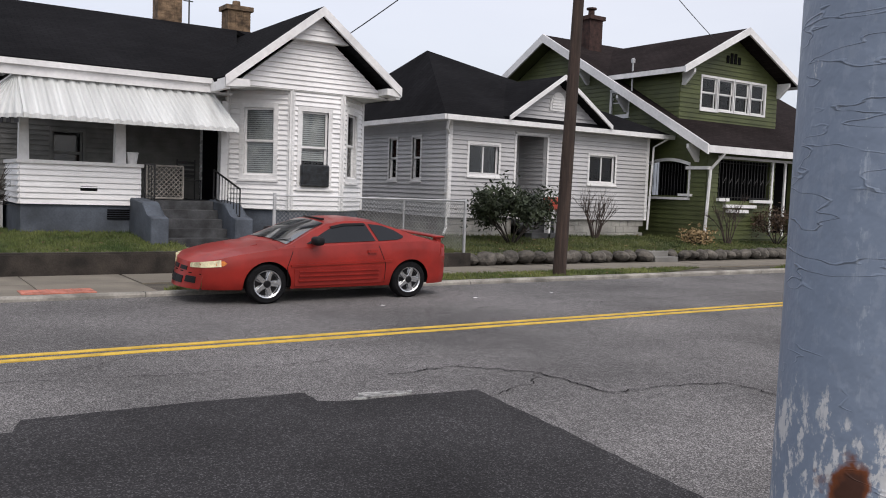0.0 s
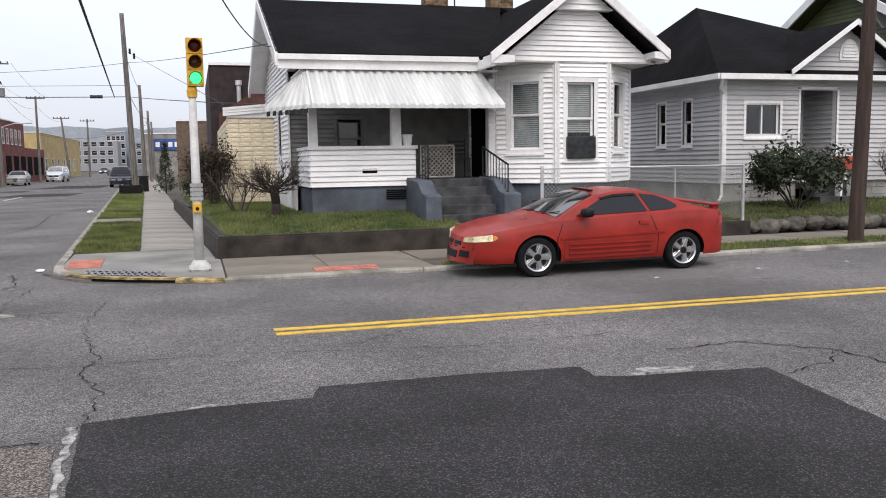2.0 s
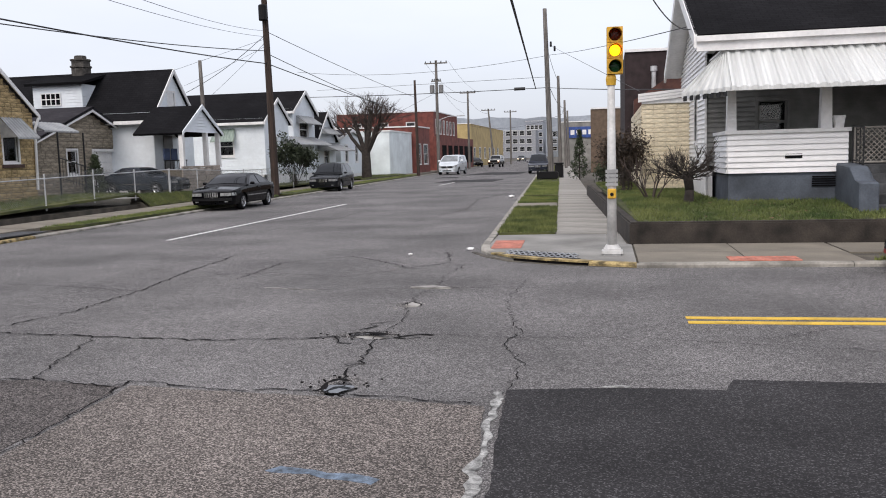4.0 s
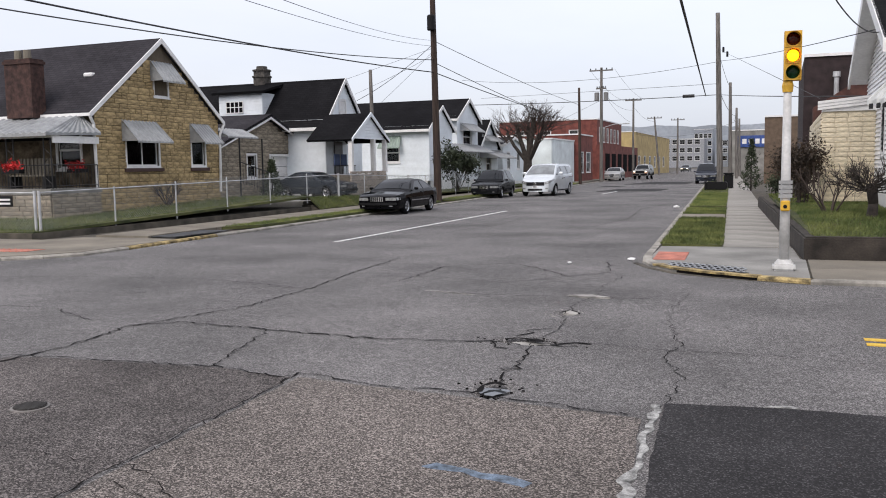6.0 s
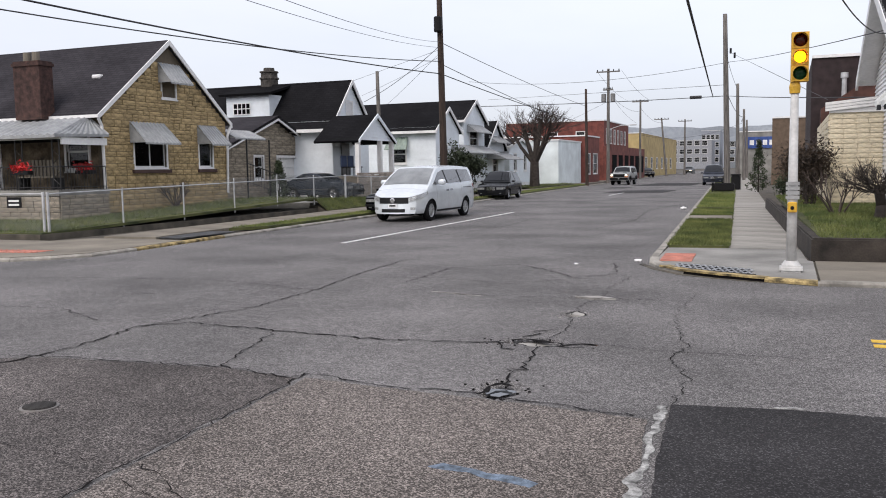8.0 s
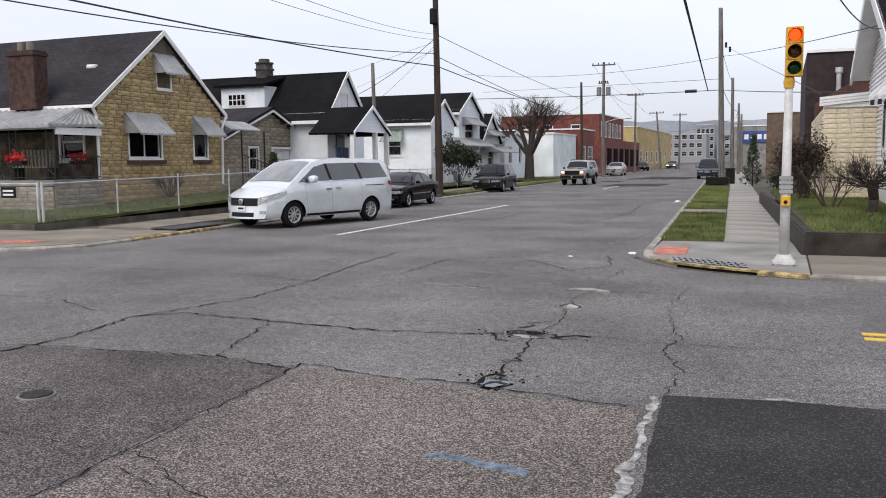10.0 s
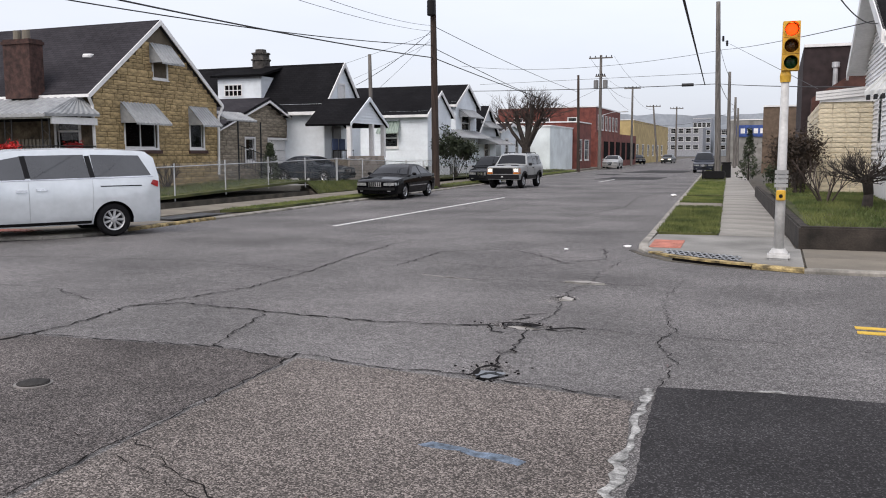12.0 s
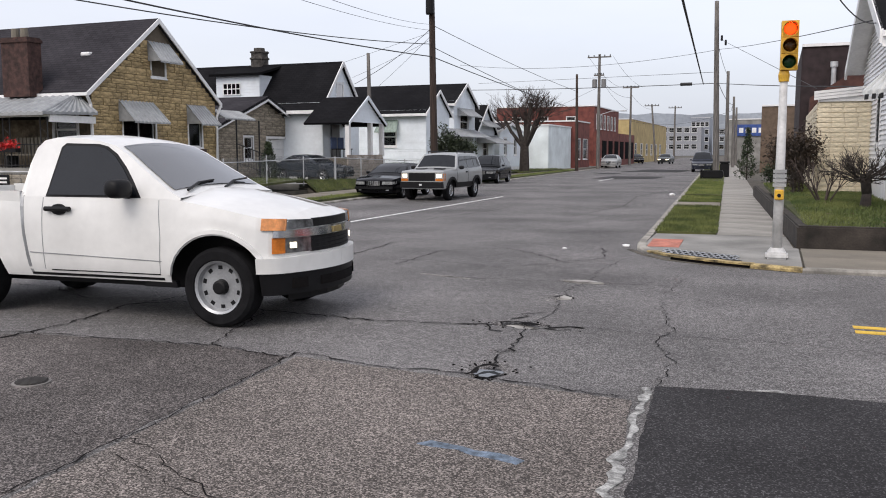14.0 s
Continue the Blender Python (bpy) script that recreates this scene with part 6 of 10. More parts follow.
    box(bm, 0.12, 0.17, -0.34, 0.34, 1.32, 1.345)
    part("sunroof_deflector", bm, PLASTIC, o, local=True)
    for y0 in (-0.35, 0.25):
        bm = bmesh.new()
        tube(bm, (0.98, y0, 0.96), (0.85, y0 + 0.42, 1.03), 0.008, n=6)
        part("wiper", bm, PLASTIC, o, local=True)
    o.matrix_world = pose(5.97, 12.42, 0.02, -2.0, 0, 180.8)
    o.scale = (0.94, 0.94, 0.91)
    return c


def minivan():
    sil = paint("silver_paint", (0.66, 0.705, 0.735), metal=0.3, rough=0.24, var=0.03)
    # the screen's grey base colour holds the sky's reflection
    c = Car("minivan", "silver minivan turning at the crossing", dict(category="van",
        paint=sil, pane_mat=mat("sky_lit_glass", (0.20, 0.215, 0.22), rough=0.03, var=0.2, scale=1.0, bump=0, spec=1.0, coat=0.6), side_mat=SCREEN, wb=3.0, r=0.345, arch=0.41, sill_z=0.27, roof_z=1.80, roof_w=0.70, crown=0.07, bulge=(0.24, 0.06), lean=(0.10, 0.10), rim="multi", rim_mat=mat("wheel_cover", (0.46, 0.47, 0.48), rough=0.4, metal=0.5, bump=0),
        plan=[(2.28, 0.76), (2.1, 0.86), (1.8, 0.94), (1.4, 0.97), (0, 0.985), (-1.6, 0.98), (-2.2, 0.95), (-2.50, 0.88)],
        belt=[(2.28, 0.80), (2.1, 0.90), (1.8, 1.0), (1.5, 1.06), (1.1, 1.12), (0.3, 1.15), (-1.5, 1.18), (-2.5, 1.19)],
        roof=[(1.74, 1.025), (1.5, 1.19), (1.0, 1.51), (0.65, 1.70), (0.3, 1.77), (-0.6, 1.80), (-1.6, 1.79), (-2.25, 1.75), (-2.42, 1.62), (-2.50, 1.22)],
        screen=(1.5, 0.62), rear=(-2.33, -2.48),
        side_glass=[[(1.28, 1.19), (0.92, 1.40), (0.62, 1.58), (0.22, 1.66), (0.16, 1.21)], [(0.06, 1.21), (0.12, 1.67), (-0.98, 1.69), (-1.06, 1.23)], [(-1.16, 1.24), (-1.12, 1.69), (-2.1, 1.67), (-2.32, 1.26)]]))
    o = c.ob
    for sg in (1, -1):
        c.wrap("headlight", 1.74, 0.50, 0.90, 0.975, LAMP_C, sg, 0.012, "swept clear headlight", 0.63, 0.80)
        c.wrap("headlight_bezel", 1.90, 0.54, 0.835, 0.86, STEELRIM, sg, 0.016, "", 0.64, 0.66)
        c.end_patch("fog_lamp", sg * 0.58, sg * 0.73, 0.40, 0.48, LAMP_C)
        c.side_patch("tail_lamp", [(-2.30, 1.07), (-2.46, 1.0), (-2.48, 1.13), (-2.36, 1.16)], LAMP_R, sg, 0.012, "red tail lamp")
        for a, b in ((0.16, 0.06), (-1.06, -1.16)):
            c.side_patch("pillar", [(a, 1.225), (a + 0.06, 1.665), (b + 0.06, 1.672), (b, 1.23)], PLASTIC, sg, 0.008, "black door pillar")
        c.side_patch("door_track", [(-1.25, 1.035), (-2.1, 1.035), (-2.1, 1.055), (-1.25, 1.055)], PLASTIC, sg, 0.006)
        c.side_patch("window_trim", [(1.34, 1.165), (-2.36, 1.225), (-2.36, 1.245), (1.30, 1.185)], CHROME, sg, 0.012)
        c.side_patch("sill_trim", [(1.05, 0.29), (-1.05, 0.29), (-1.05, 0.35), (1.05, 0.35)], PLASTIC, sg, 0.012)
    c.end_patch("grille", -0.52, 0.52, 0.60, 0.80, PLASTIC, label="black slatted grille", n=10)
    for z in (0.68, 0.73, 0.78):
        c.end_patch("grille_slat", -0.50, 0.50, z - 0.052, z - 0.044, TINT, off=0.018, deep=0.01, n=10)
    bm = bmesh.new()
    lathe(bm, (2.47, 0, 0.70), (1, 0, 0), [(0, 0.085), (0.03, 0.085), (0.035, 0.06)], 18)
    part("badge", bm, CHROME, o, "round chrome badge", local=True)
    c.end_patch("plate", -0.16, 0.16, 0.47, 0.60, PLATE, off=0.03)
    c.end_patch("plate_bars", -0.11, 0.11, 0.51, 0.56, PLASTIC, off=0.034)
    c.end_patch("bumper_intake", -0.42, 0.42, 0.32, 0.43, PLASTIC)
    c.seam([(0.98, 0.36), (1.06, 0.7), (1.08, 1.13)], STEELRIM, 0.003)
    c.seam([(0.11, 0.36), (0.11, 1.2)], STEELRIM, 0.003)
    c.seam([(-1.06, 0.36), (-1.1, 0.8), (-1.1, 1.22)], STEELRIM, 0.003)
    c.handle(0.25, 0.98, CHROME, 0.1)
    c.handle(-0.12, 1.0, CHROME, 0.1)
    c.mirror(0.92, 1.17, sil, (0.14, 0.26, 0.19))
    for y in (0.38, -0.38):
        for x in (0.1, -0.95):
            bm = bmesh.new()
            box(bm, x - 0.1, x + 0.1, y - 0.24, y + 0.24, 0.7, 1.42)
            bevel(bm, 0.06, 2)
            part("seat", bm, SEAT, o, local=True)
    return c


def white_pickup():
    wh = mat("white_work_paint", (0.66, 0.66, 0.64), rough=0.35, var=0.05, scale=1.4, fine=10, fvar=0.03, bump=0, coat=0.4)
    c = Car("pickup_truck", "white two-door work pickup with black lower bumper and steel wheels", dict(category="truck",
        paint=wh, pane_mat=SCREEN, side_mat=TINT, wb=2.83, r=0.36, arch=0.49, sill_z=0.385, roof_z=1.70, roof_w=0.60, crown=0.085, bulge=(0.20, 0.02), lean=(0.05, 0.0), rim="steel", rim_mat=STEELRIM, rim_k=0.67, tyre_w=0.23, bed=-0.68,
        plan=[(2.00, 0.68), (1.96, 0.745), (1.90, 0.79), (1.80, 0.83), (1.65, 0.858), (1.4, 0.872), (1.0, 0.872), (0, 0.865), (-1.3, 0.875), (-2.0, 0.87), (-2.38, 0.86)],
        belt=[(2.00, 0.955), (1.9, 0.972), (1.78, 0.995), (1.5, 1.055), (1.2, 1.105), (0.95, 1.14), (0.8, 1.145), (0, 1.145), (-0.66, 1.145), (-0.69, 1.18), (-2.38, 1.18)],
        roof=[(1.06, 1.15), (0.9, 1.225), (0.6, 1.41), (0.38, 1.55), (0.24, 1.622), (0.05, 1.665), (-0.2, 1.695), (-0.45, 1.70), (-0.58, 1.675), (-0.65, 1.60), (-0.68, 1.45), (-0.69, 1.15)],
        screen=(0.93, 0.27), rear=(-0.662, -0.686),
        side_glass=[[(0.60, 1.165), (0.50, 1.285), (0.40, 1.40), (0.28, 1.515), (0.16, 1.59), (0.06, 1.612), (-0.30, 1.622), (-0.335, 1.60), (-0.385, 1.165)]]))
    o = c.ob
    warm = mat("amber_clear_lens", (0.62, 0.25, 0.08), rough=0.12, var=0.15, scale=14, bump=0)
    smoke = mat("smoked_lens", (0.16, 0.165, 0.17), rough=0.1, metal=0.5, var=0.3, scale=16, bump=0)
    for sg in (1, -1):
        c.wrap("headlight", 1.86, 0.36, 0.872, 0.975, smoke, sg, 0.014, "clear headlight with dark reflector", 0.885, 0.955)
        c.wrap("turn_lamp", 1.84, 0.70, 0.880, 0.982, warm, sg, 0.018, "amber corner of the headlight", 0.874, 0.972)
        c.wrap("lower_lamp", 1.94, 0.40, 0.672, 0.808, smoke, sg, 0.012, "dark lower lamp unit", 0.672, 0.800)
        c.wrap("marker_lamp", 1.925, 0.68, 0.672, 0.812, LAMP_A, sg, 0.016, "amber lower lamp", 0.672, 0.806)
        c.end_patch("driving_lamp", sg * 0.575, sg * 0.635, 0.715, 0.765, LAMP_ON, off=0.022, label="lit lower lamp")
        c.wrap("bumper_bar", 1.80, 0.0, 0.50, 0.635, wh, sg, 0.055, "white painted bumper bar", 0.50, 0.650, deep=0.12)
        c.wrap("bumper_lower", 1.82, 0.0, 0.30, 0.50, PLASTIC, sg, 0.04, "black lower bumper", 0.315, 0.50, deep=0.12)
        c.wrap("grille_bar", 1.93, 0.0, 0.815, 0.872, CHROME, sg, 0.034, "silver grille bar", 0.805, 0.882)
        c.end_patch("fog_recess", sg * 0.50, sg * 0.64, 0.36, 0.45, CRACK, off=0.048)
        n = 16
        lip = [(1.415 + 0.525 * math.cos(a), 0.36 + 0.525 * math.sin(a)) for a in [math.pi * k / n for k in range(1, n)]]
        lip += [(1.415 + 0.485 * math.cos(a), 0.36 + 0.485 * math.sin(a)) for a in [math.pi * k / n for k in range(n - 1, 0, -1)]]
        for k in range(n - 2):
            c.side_patch("arch_lip", [lip[k], lip[k + 1], lip[-2 - k], lip[-1 - k]], wh, sg, 0.022)
        # strips for the shade under the sill and along the door crease, as colour
        c.side_patch("sill_shadow_strip", [(0.86, 0.40), (-0.62, 0.40), (-0.62, 0.425), (0.86, 0.425)], PLASTIC, sg, 0.004)
        c.side_patch("crease_shade_strip", [(0.86, 0.575), (-0.60, 0.615), (-0.60, 0.623), (0.86, 0.583)], STEELRIM, sg, 0.003)
        c.side_patch("step_bracket", [(0.98, 0.335), (0.62, 0.335), (0.66, 0.40), (0.96, 0.40)], PLASTIC, sg, -0.06)
    c.end_patch("grille", -0.36, 0.36, 0.886, 0.962, PLASTIC, label="black upper grille", n=8)
    c.end_patch("lower_grille", -0.40, 0.40, 0.665, 0.802, PLASTIC, label="black lower grille", n=8)
    for k in range(3):
        c.end_patch("grille_mesh", -0.38, 0.38, 0.69 + k * 0.036, 0.698 + k * 0.036, CABIN, off=0.018, deep=0.01, n=8)
    c.end_patch("bumper_opening", -0.34, 0.34, 0.36, 0.44, CRACK, off=0.046)
    c.end_patch("badge", -0.085, 0.085, 0.817, 0.870, mat("badge_gold", (0.42, 0.32, 0.14), rough=0.35, metal=0.6, bump=0), off=0.046, label="gold badge shape")
    c.end_patch("air_dam", -0.6, 0.6, 0.24, 0.315, PLASTIC, off=-0.06, label="black air dam under the bumper")
    c.seam([(0.83, 0.46), (0.86, 0.8), (0.84, 1.13)], STEELRIM, 0.003)
    c.seam([(-0.45, 0.46), (-0.44, 1.14)], STEELRIM, 0.003)
    c.seam([(0.83, 0.455), (-0.38, 0.455)], CRACK, 0.005)
    c.seam([(-0.61, 0.40), (-0.66, 0.8), (-0.685, 1.18)], STEELRIM, 0.016)
    for sg in (1, -1):
        c.side_patch("window_seal", [(0.645, 1.145), (0.53, 1.295), (0.42, 1.42), (0.29, 1.54), (0.165, 1.612), (0.06, 1.636), (-0.32, 1.646), (-0.365, 1.61), (-0.415, 1.145)], PLASTIC, sg, 0.003)
        bm = bmesh.new()
        lathe(bm, (-0.245, sg * (c.side_y(-0.245, 1.03) + 0.002), 1.03), (0, sg, 0), [(0, 0.085), (0.02, 0.08), (0.024, 0.03)], 18)
        for v in bm.verts:
            v.co.z = 1.03 + (v.co.z - 1.03) * 0.62
        part("handle_cup", bm, PLASTIC, o, local=True)
        bm = bmesh.new()
        tube(bm, (-0.38, sg * (c.side_y(-0.38, 1.03) + 0.03), 1.035), (-0.105, sg * (c.side_y(-0.1, 1.03) + 0.03), 1.035), 0.024, 0.024, 10)
        part("door_handle", bm, PLASTIC, o, "black pull handle", local=True)
        # mirror: a rounded housing on a short stalk
        bm = bmesh.new()
        y = c.side_y(0.5, 1.2)
        bmesh.ops.create_icosphere(bm, subdivisions=3, radius=1.0)
        for v in bm.verts:
            q = v.co
            f = 1 / max(abs(q.x), abs(q.y), abs(q.z)) ** 0.55
            v.co = Vector((0.52 + q.x * f * 0.085, sg * (y + 0.17) + q.y * f * 0.125, 1.235 + q.z * f * 0.088))
        mi = part("mirror", bm, PLASTIC, o, "black rounded door mirror", smooth=True, local=True)
        bm = bmesh.new()
        tube(bm, (0.52, sg * (y - 0.03), 1.17), (0.52, sg * (y + 0.1), 1.18), 0.04, 0.035, 8)
        part("mirror_stalk", bm, PLASTIC, mi, local=True)
    for y0 in (-0.62, 0.0):
        bm = bmesh.new()
        tube(bm, (1.00, y0, 1.215), (0.92, y0 + 0.30, 1.275), 0.013, n=6)
        tube(bm, (0.92, y0 + 0.30, 1.275), (0.90, y0 + 0.58, 1.29), 0.010, n=6)
        part("wiper", bm, PLASTIC, o, local=True)
    bm = bmesh.new()
    grid = [[bm.verts.new((x, y, c.belt(x) + 0.085 * (1 - (y / c.side_y(x, c.belt(x))) ** 2) + 0.004)) for y in (0.08 + dy, 0.16 + dy, 0.24 + dy * 0.6)] for x, dy in ((1.15, 0.2), (1.4, 0.2), (1.65, 0.17), (1.85, 0.14), (1.98, 0.1))]
    c.skin(bm, grid)
    part("worn_paint", bm, mat("peeled_clear_coat", (0.24, 0.22, 0.20), rough=0.6, var=0.3, scale=6, bump=0), o, "peeled grey streak on the hood", smooth=True, local=True)
    for x0, x1, ya, yb, z0, z1, nm in ((-2.34, -0.72, -0.80, 0.80, 0.66, 0.70, "bed_floor"), (-2.38, -2.33, -0.82, 0.82, 0.5, 1.18, "tailgate"), (-2.34, -0.70, 0.77, 0.85, 0.7, 1.195, "bed_wall"), (-2.34, -0.70, -0.85, -0.77, 0.7, 1.195, "bed_wall"), (-0.76, -0.72, -0.77, 0.77, 0.66, 1.17, "bed_front")):
        bm = bmesh.new()
        box(bm, x0, x1, ya, yb, z0, z1)
        part(nm, bm, wh, o, local=True)
    bm = bmesh.new()
    box(bm, -2.3, 1.9, -0.45, 0.45, 0.28, 0.42)
    part("chassis", bm, PLASTIC, o, local=True)
    for y in (0.35, -0.35):
        bm = bmesh.new()
        box(bm, -0.62, -0.42, y - 0.24, y + 0.24, 0.75, 1.40)
        bevel(bm, 0.06, 2)
        part("seat", bm, SEAT, o, local=True)
    return c


def boxy_suv():
    sil = paint("tan_silver_paint", (0.36, 0.37, 0.37), metal=0.3, rough=0.4)
    c = Car("off_roader", "silver boxy off-roader with black grille driving with headlights on", dict(category="car",
        paint=sil, pane_mat=TINT, wb=2.58, r=0.36, arch=0.42, sill_z=0.42, roof_z=1.66, roof_w=0.64, crown=0.03, bulge=(0.05, 0.03), rim="multi", rim_k=0.55, tyre_w=0.22,
        plan=[(1.98, 0.80), (1.9, 0.84), (1.5, 0.86), (0, 0.86), (-1.5, 0.86), (-2.05, 0.84)],
        belt=[(1.98, 1.02), (1.9, 1.04), (0.7, 1.09), (-2.05, 1.10)],
        roof=[(0.78, 1.09), (0.70, 1.13), (0.30, 1.56), (0.18, 1.62), (-0.5, 1.66), (-1.7, 1.65), (-1.9, 1.58), (-2.04, 1.11)],
        screen=(0.68, 0.30), rear=(-1.92, -2.02),
        side_glass=[[(0.50, 1.13), (0.24, 1.50), (0.12, 1.55), (-0.38, 1.565), (-0.38, 1.13)], [(-0.46, 1.13), (-0.46, 1.565), (-1.1, 1.565), (-1.1, 1.13)], [(-1.18, 1.14), (-1.18, 1.56), (-1.78, 1.54), (-1.88, 1.16)]]))
    o = c.ob
    c.end_patch("grille", -0.5, 0.5, 0.70, 0.98, PLASTIC, label="black flat grille")
    for sg in (1, -1):
        c.end_patch("headlight", sg * 0.56, sg * 0.73, 0.82, 0.94, LAMP_ON, label="lit rectangular headlight")
        c.end_patch("turn_lamp", sg * 0.52, sg * 0.79, 0.70, 0.78, LAMP_A)
        c.side_patch("marker_lamp", [(1.97, 0.72), (1.97, 0.96), (1.86, 0.96), (1.86, 0.72)], LAMP_A, sg, 0.01)
        c.side_patch("lower_cladding", [(0.86, 0.44), (-0.86, 0.44), (-0.86, 0.62), (0.86, 0.62)], PLASTIC, sg, 0.02, "black lower cladding")
        for xw in (1.29, -1.29):
            c.side_patch("arch_flare", [(xw + 0.5 * math.cos(a), 0.34 + 0.5 * math.sin(a)) for a in [math.pi * k / 10 for k in range(1, 10)]] + [(xw + 0.41 * math.cos(a), 0.34 + 0.41 * math.sin(a)) for a in [math.pi * k / 10 for k in range(9, 0, -1)]], PLASTIC, sg, 0.05)
        bm = bmesh.new()
        tube(bm, (0.0, sg * 0.56, 1.73), (-1.6, sg * 0.56, 1.73), 0.018, n=6)
        for x in (0.0, -0.8, -1.6):
            tube(bm, (x, sg * 0.56, 1.65), (x, sg * 0.56, 1.73), 0.018, n=6)
        part("roof_rail", bm, PLASTIC, o, local=True)
        bm = bmesh.new()
        box(bm, 1.0, 1.35, sg * 0.35 - 0.16, sg * 0.35 + 0.16, 1.09, 1.125)
        bevel(bm, 0.01)
        part("hood_vent", bm, PLASTIC, o, "black hood vent", local=True)
    c.end_patch("bumper", -0.80, 0.80, 0.46, 0.67, PLASTIC, off=0.10, deep=0.1, label="black front bumper")
    c.end_patch("plate", -0.05, 0.05, 0.54, 0.60, PLATE, off=0.105)
    c.seam([(0.72, 0.62), (0.72, 1.08)])
    c.seam([(-0.42, 0.62), (-0.42, 1.1)])
    c.mirror(0.55, 1.08, PLASTIC, (0.08, 0.18, 0.14))
    c.handle(-0.25, 0.98, PLASTIC)
    return c


def sedan(name, label, p, k=1.0, coupe=False, grille=CHROME, tall=0.0, lit=False, wagon=False):
    """A plain three-box car, or a taller wagon, for those parked or driving further off."""
    roof = [(1.0, 0.92), (0.45, 1.24 + tall * 0.6), (0.1, 1.37 + tall), (-0.4, 1.40 + tall), (-0.85, 1.37 + tall), (-1.3, 1.18 + tall * 0.4), (-1.62, 0.99)]
    if wagon:
        roof = [(1.0, 0.95), (0.5, 1.24 + tall * 0.6), (0.15, 1.38 + tall), (-0.5, 1.42 + tall), (-1.5, 1.38 + tall), (-1.85, 1.22 + tall * 0.7), (-2.05, 1.0)]
    z = 1.0
    c = Car(name, label, dict(
        paint=p, pane_mat=TINT, wb=2.72, r=0.325, arch=0.38, sill_z=0.25, roof_z=1.40 + tall, roof_w=0.60, crown=0.05, bulge=(0.10, 0.06), rim="multi" if not coupe else "star",
        plan=[(2.26, 0.76), (2.1, 0.84), (1.6, 0.885), (0, 0.89), (-1.6, 0.885), (-2.1, 0.85), (-2.30, 0.78)],
        belt=[(2.26, 0.74), (2.1, 0.80), (1.6, 0.87), (1.0, 0.92), (0, 0.95), (-1.6, 0.98), (-2.1, 0.98), (-2.30, 0.94)],
        roof=roof, screen=(0.88, 0.16), rear=(-0.95, -1.5) if not wagon else (-1.6, -1.98),
        side_glass=[[(0.66, 0.99), (0.36, 1.18 + tall * 0.5), (0.06, 1.31 + tall), (-0.32, 1.33 + tall), (-0.36, 0.99)],
                    [(-0.44, z), (-0.42, 1.33 + tall), (-0.8, 1.31 + tall), (-1.1, 1.18 + tall * 0.4), (-1.2, 1.01)] if not wagon else [(-0.44, z), (-0.42, 1.34 + tall), (-1.4, 1.32 + tall), (-1.7, 1.16 + tall * 0.6), (-1.75, 1.03)]]))
    lamp = LAMP_ON if lit else LAMP_C
    for sg in (1, -1):
        c.end_patch("headlight", sg * 0.36, sg * 0.75, 0.58, 0.70, lamp)
        c.side_patch("headlight_wrap", [(2.24, 0.59), (2.24, 0.70), (2.06, 0.70), (2.06, 0.60)], LAMP_C, sg, 0.01)
        c.end_patch("tail_lamp", sg * 0.45, sg * 0.76, 0.68, 0.86, LAMP_R, end=-1)
        c.side_patch("side_moulding", [(1.0, 0.53), (-1.0, 0.53), (-1.0, 0.57), (1.0, 0.57)], CHROME if coupe else PLASTIC, sg, 0.015)
        c.end_patch("fog_lamp", sg * 0.5, sg * 0.62, 0.34, 0.38, LAMP_C)
    c.end_patch("grille", -0.26, 0.26, 0.54, 0.72, grille)
    for k2 in range(6):
        c.end_patch("grille_bar", -0.23 + k2 * 0.085, -0.20 + k2 * 0.085, 0.55, 0.71, PLASTIC, off=0.02)
    c.end_patch("bumper", -0.76, 0.76, 0.40, 0.50, p if not coupe else PLASTIC, off=0.06)
    c.end_patch("plate", -0.15, 0.15, 0.40, 0.50, PLASTIC, off=0.07)
    c.end_patch("rear_plate", -0.15, 0.15, 0.56, 0.68, PLATE, end=-1)
    c.seam([(0.92, 0.32), (0.94, 0.94)])
    c.seam([(-0.42, 0.32), (-0.40, 0.97)])
    c.handle(-0.2, 0.86, PLASTIC)
    c.mirror(0.62, 0.96, p, (0.08, 0.17, 0.12))
    return c


red_coupe()
van, truck, offroad = minivan(), white_pickup(), boxy_suv()
black = paint("black_paint", (0.003, 0.003, 0.004), rough=0.10, coat=0.0, spec=0.12)
truck.ob.scale = (1.09, 1.09, 1.09)
c = sedan("coupe", "black older two-door coupe with upright chrome grille parked at the kerb", black, coupe=True)
c.ob.matrix_world = pose(-13.8, 30.5, 0, 0, 0, -87.4)
c.ob.scale = (0.97, 0.97, 0.91)
c = sedan("hatchback", "dark grey tall hatchback parked at the kerb", paint("charcoal_paint", (0.009, 0.010, 0.012), rough=0.16, coat=0.0, spec=0.25), tall=0.17, wagon=True)
c.ob.matrix_world = pose(-14.95, 45.8, 0, 0, 0, -87.4)
c.ob.scale = (0.84, 0.95, 0.95)
c = sedan("coupe", "slate grey coupe with rear spoiler standing on the driveway", paint("slate_paint", (0.022, 0.028, 0.037), rough=0.2, coat=0.0, spec=0.3), coupe=True)
c.ob.matrix_world = pose(-19.6, 34.1, 0.42, 0, 0, -8)
c.ob.scale = (0.82, 0.82, 0.84)
bm = bmesh.new()
box(bm, -2.3, -2.05, -0.7, 0.7, 1.1, 1.14)
for y in (-0.55, 0.55):
    box(bm, -2.25, -2.1, y - 0.04, y + 0.04, 0.97, 1.1)
part("spoiler", bm, black, c.ob, local=True)
c = sedan("sedan", "pale silver sedan parked far down the street", paint("pale_silver", (0.42, 0.42, 0.41), metal=0.4))
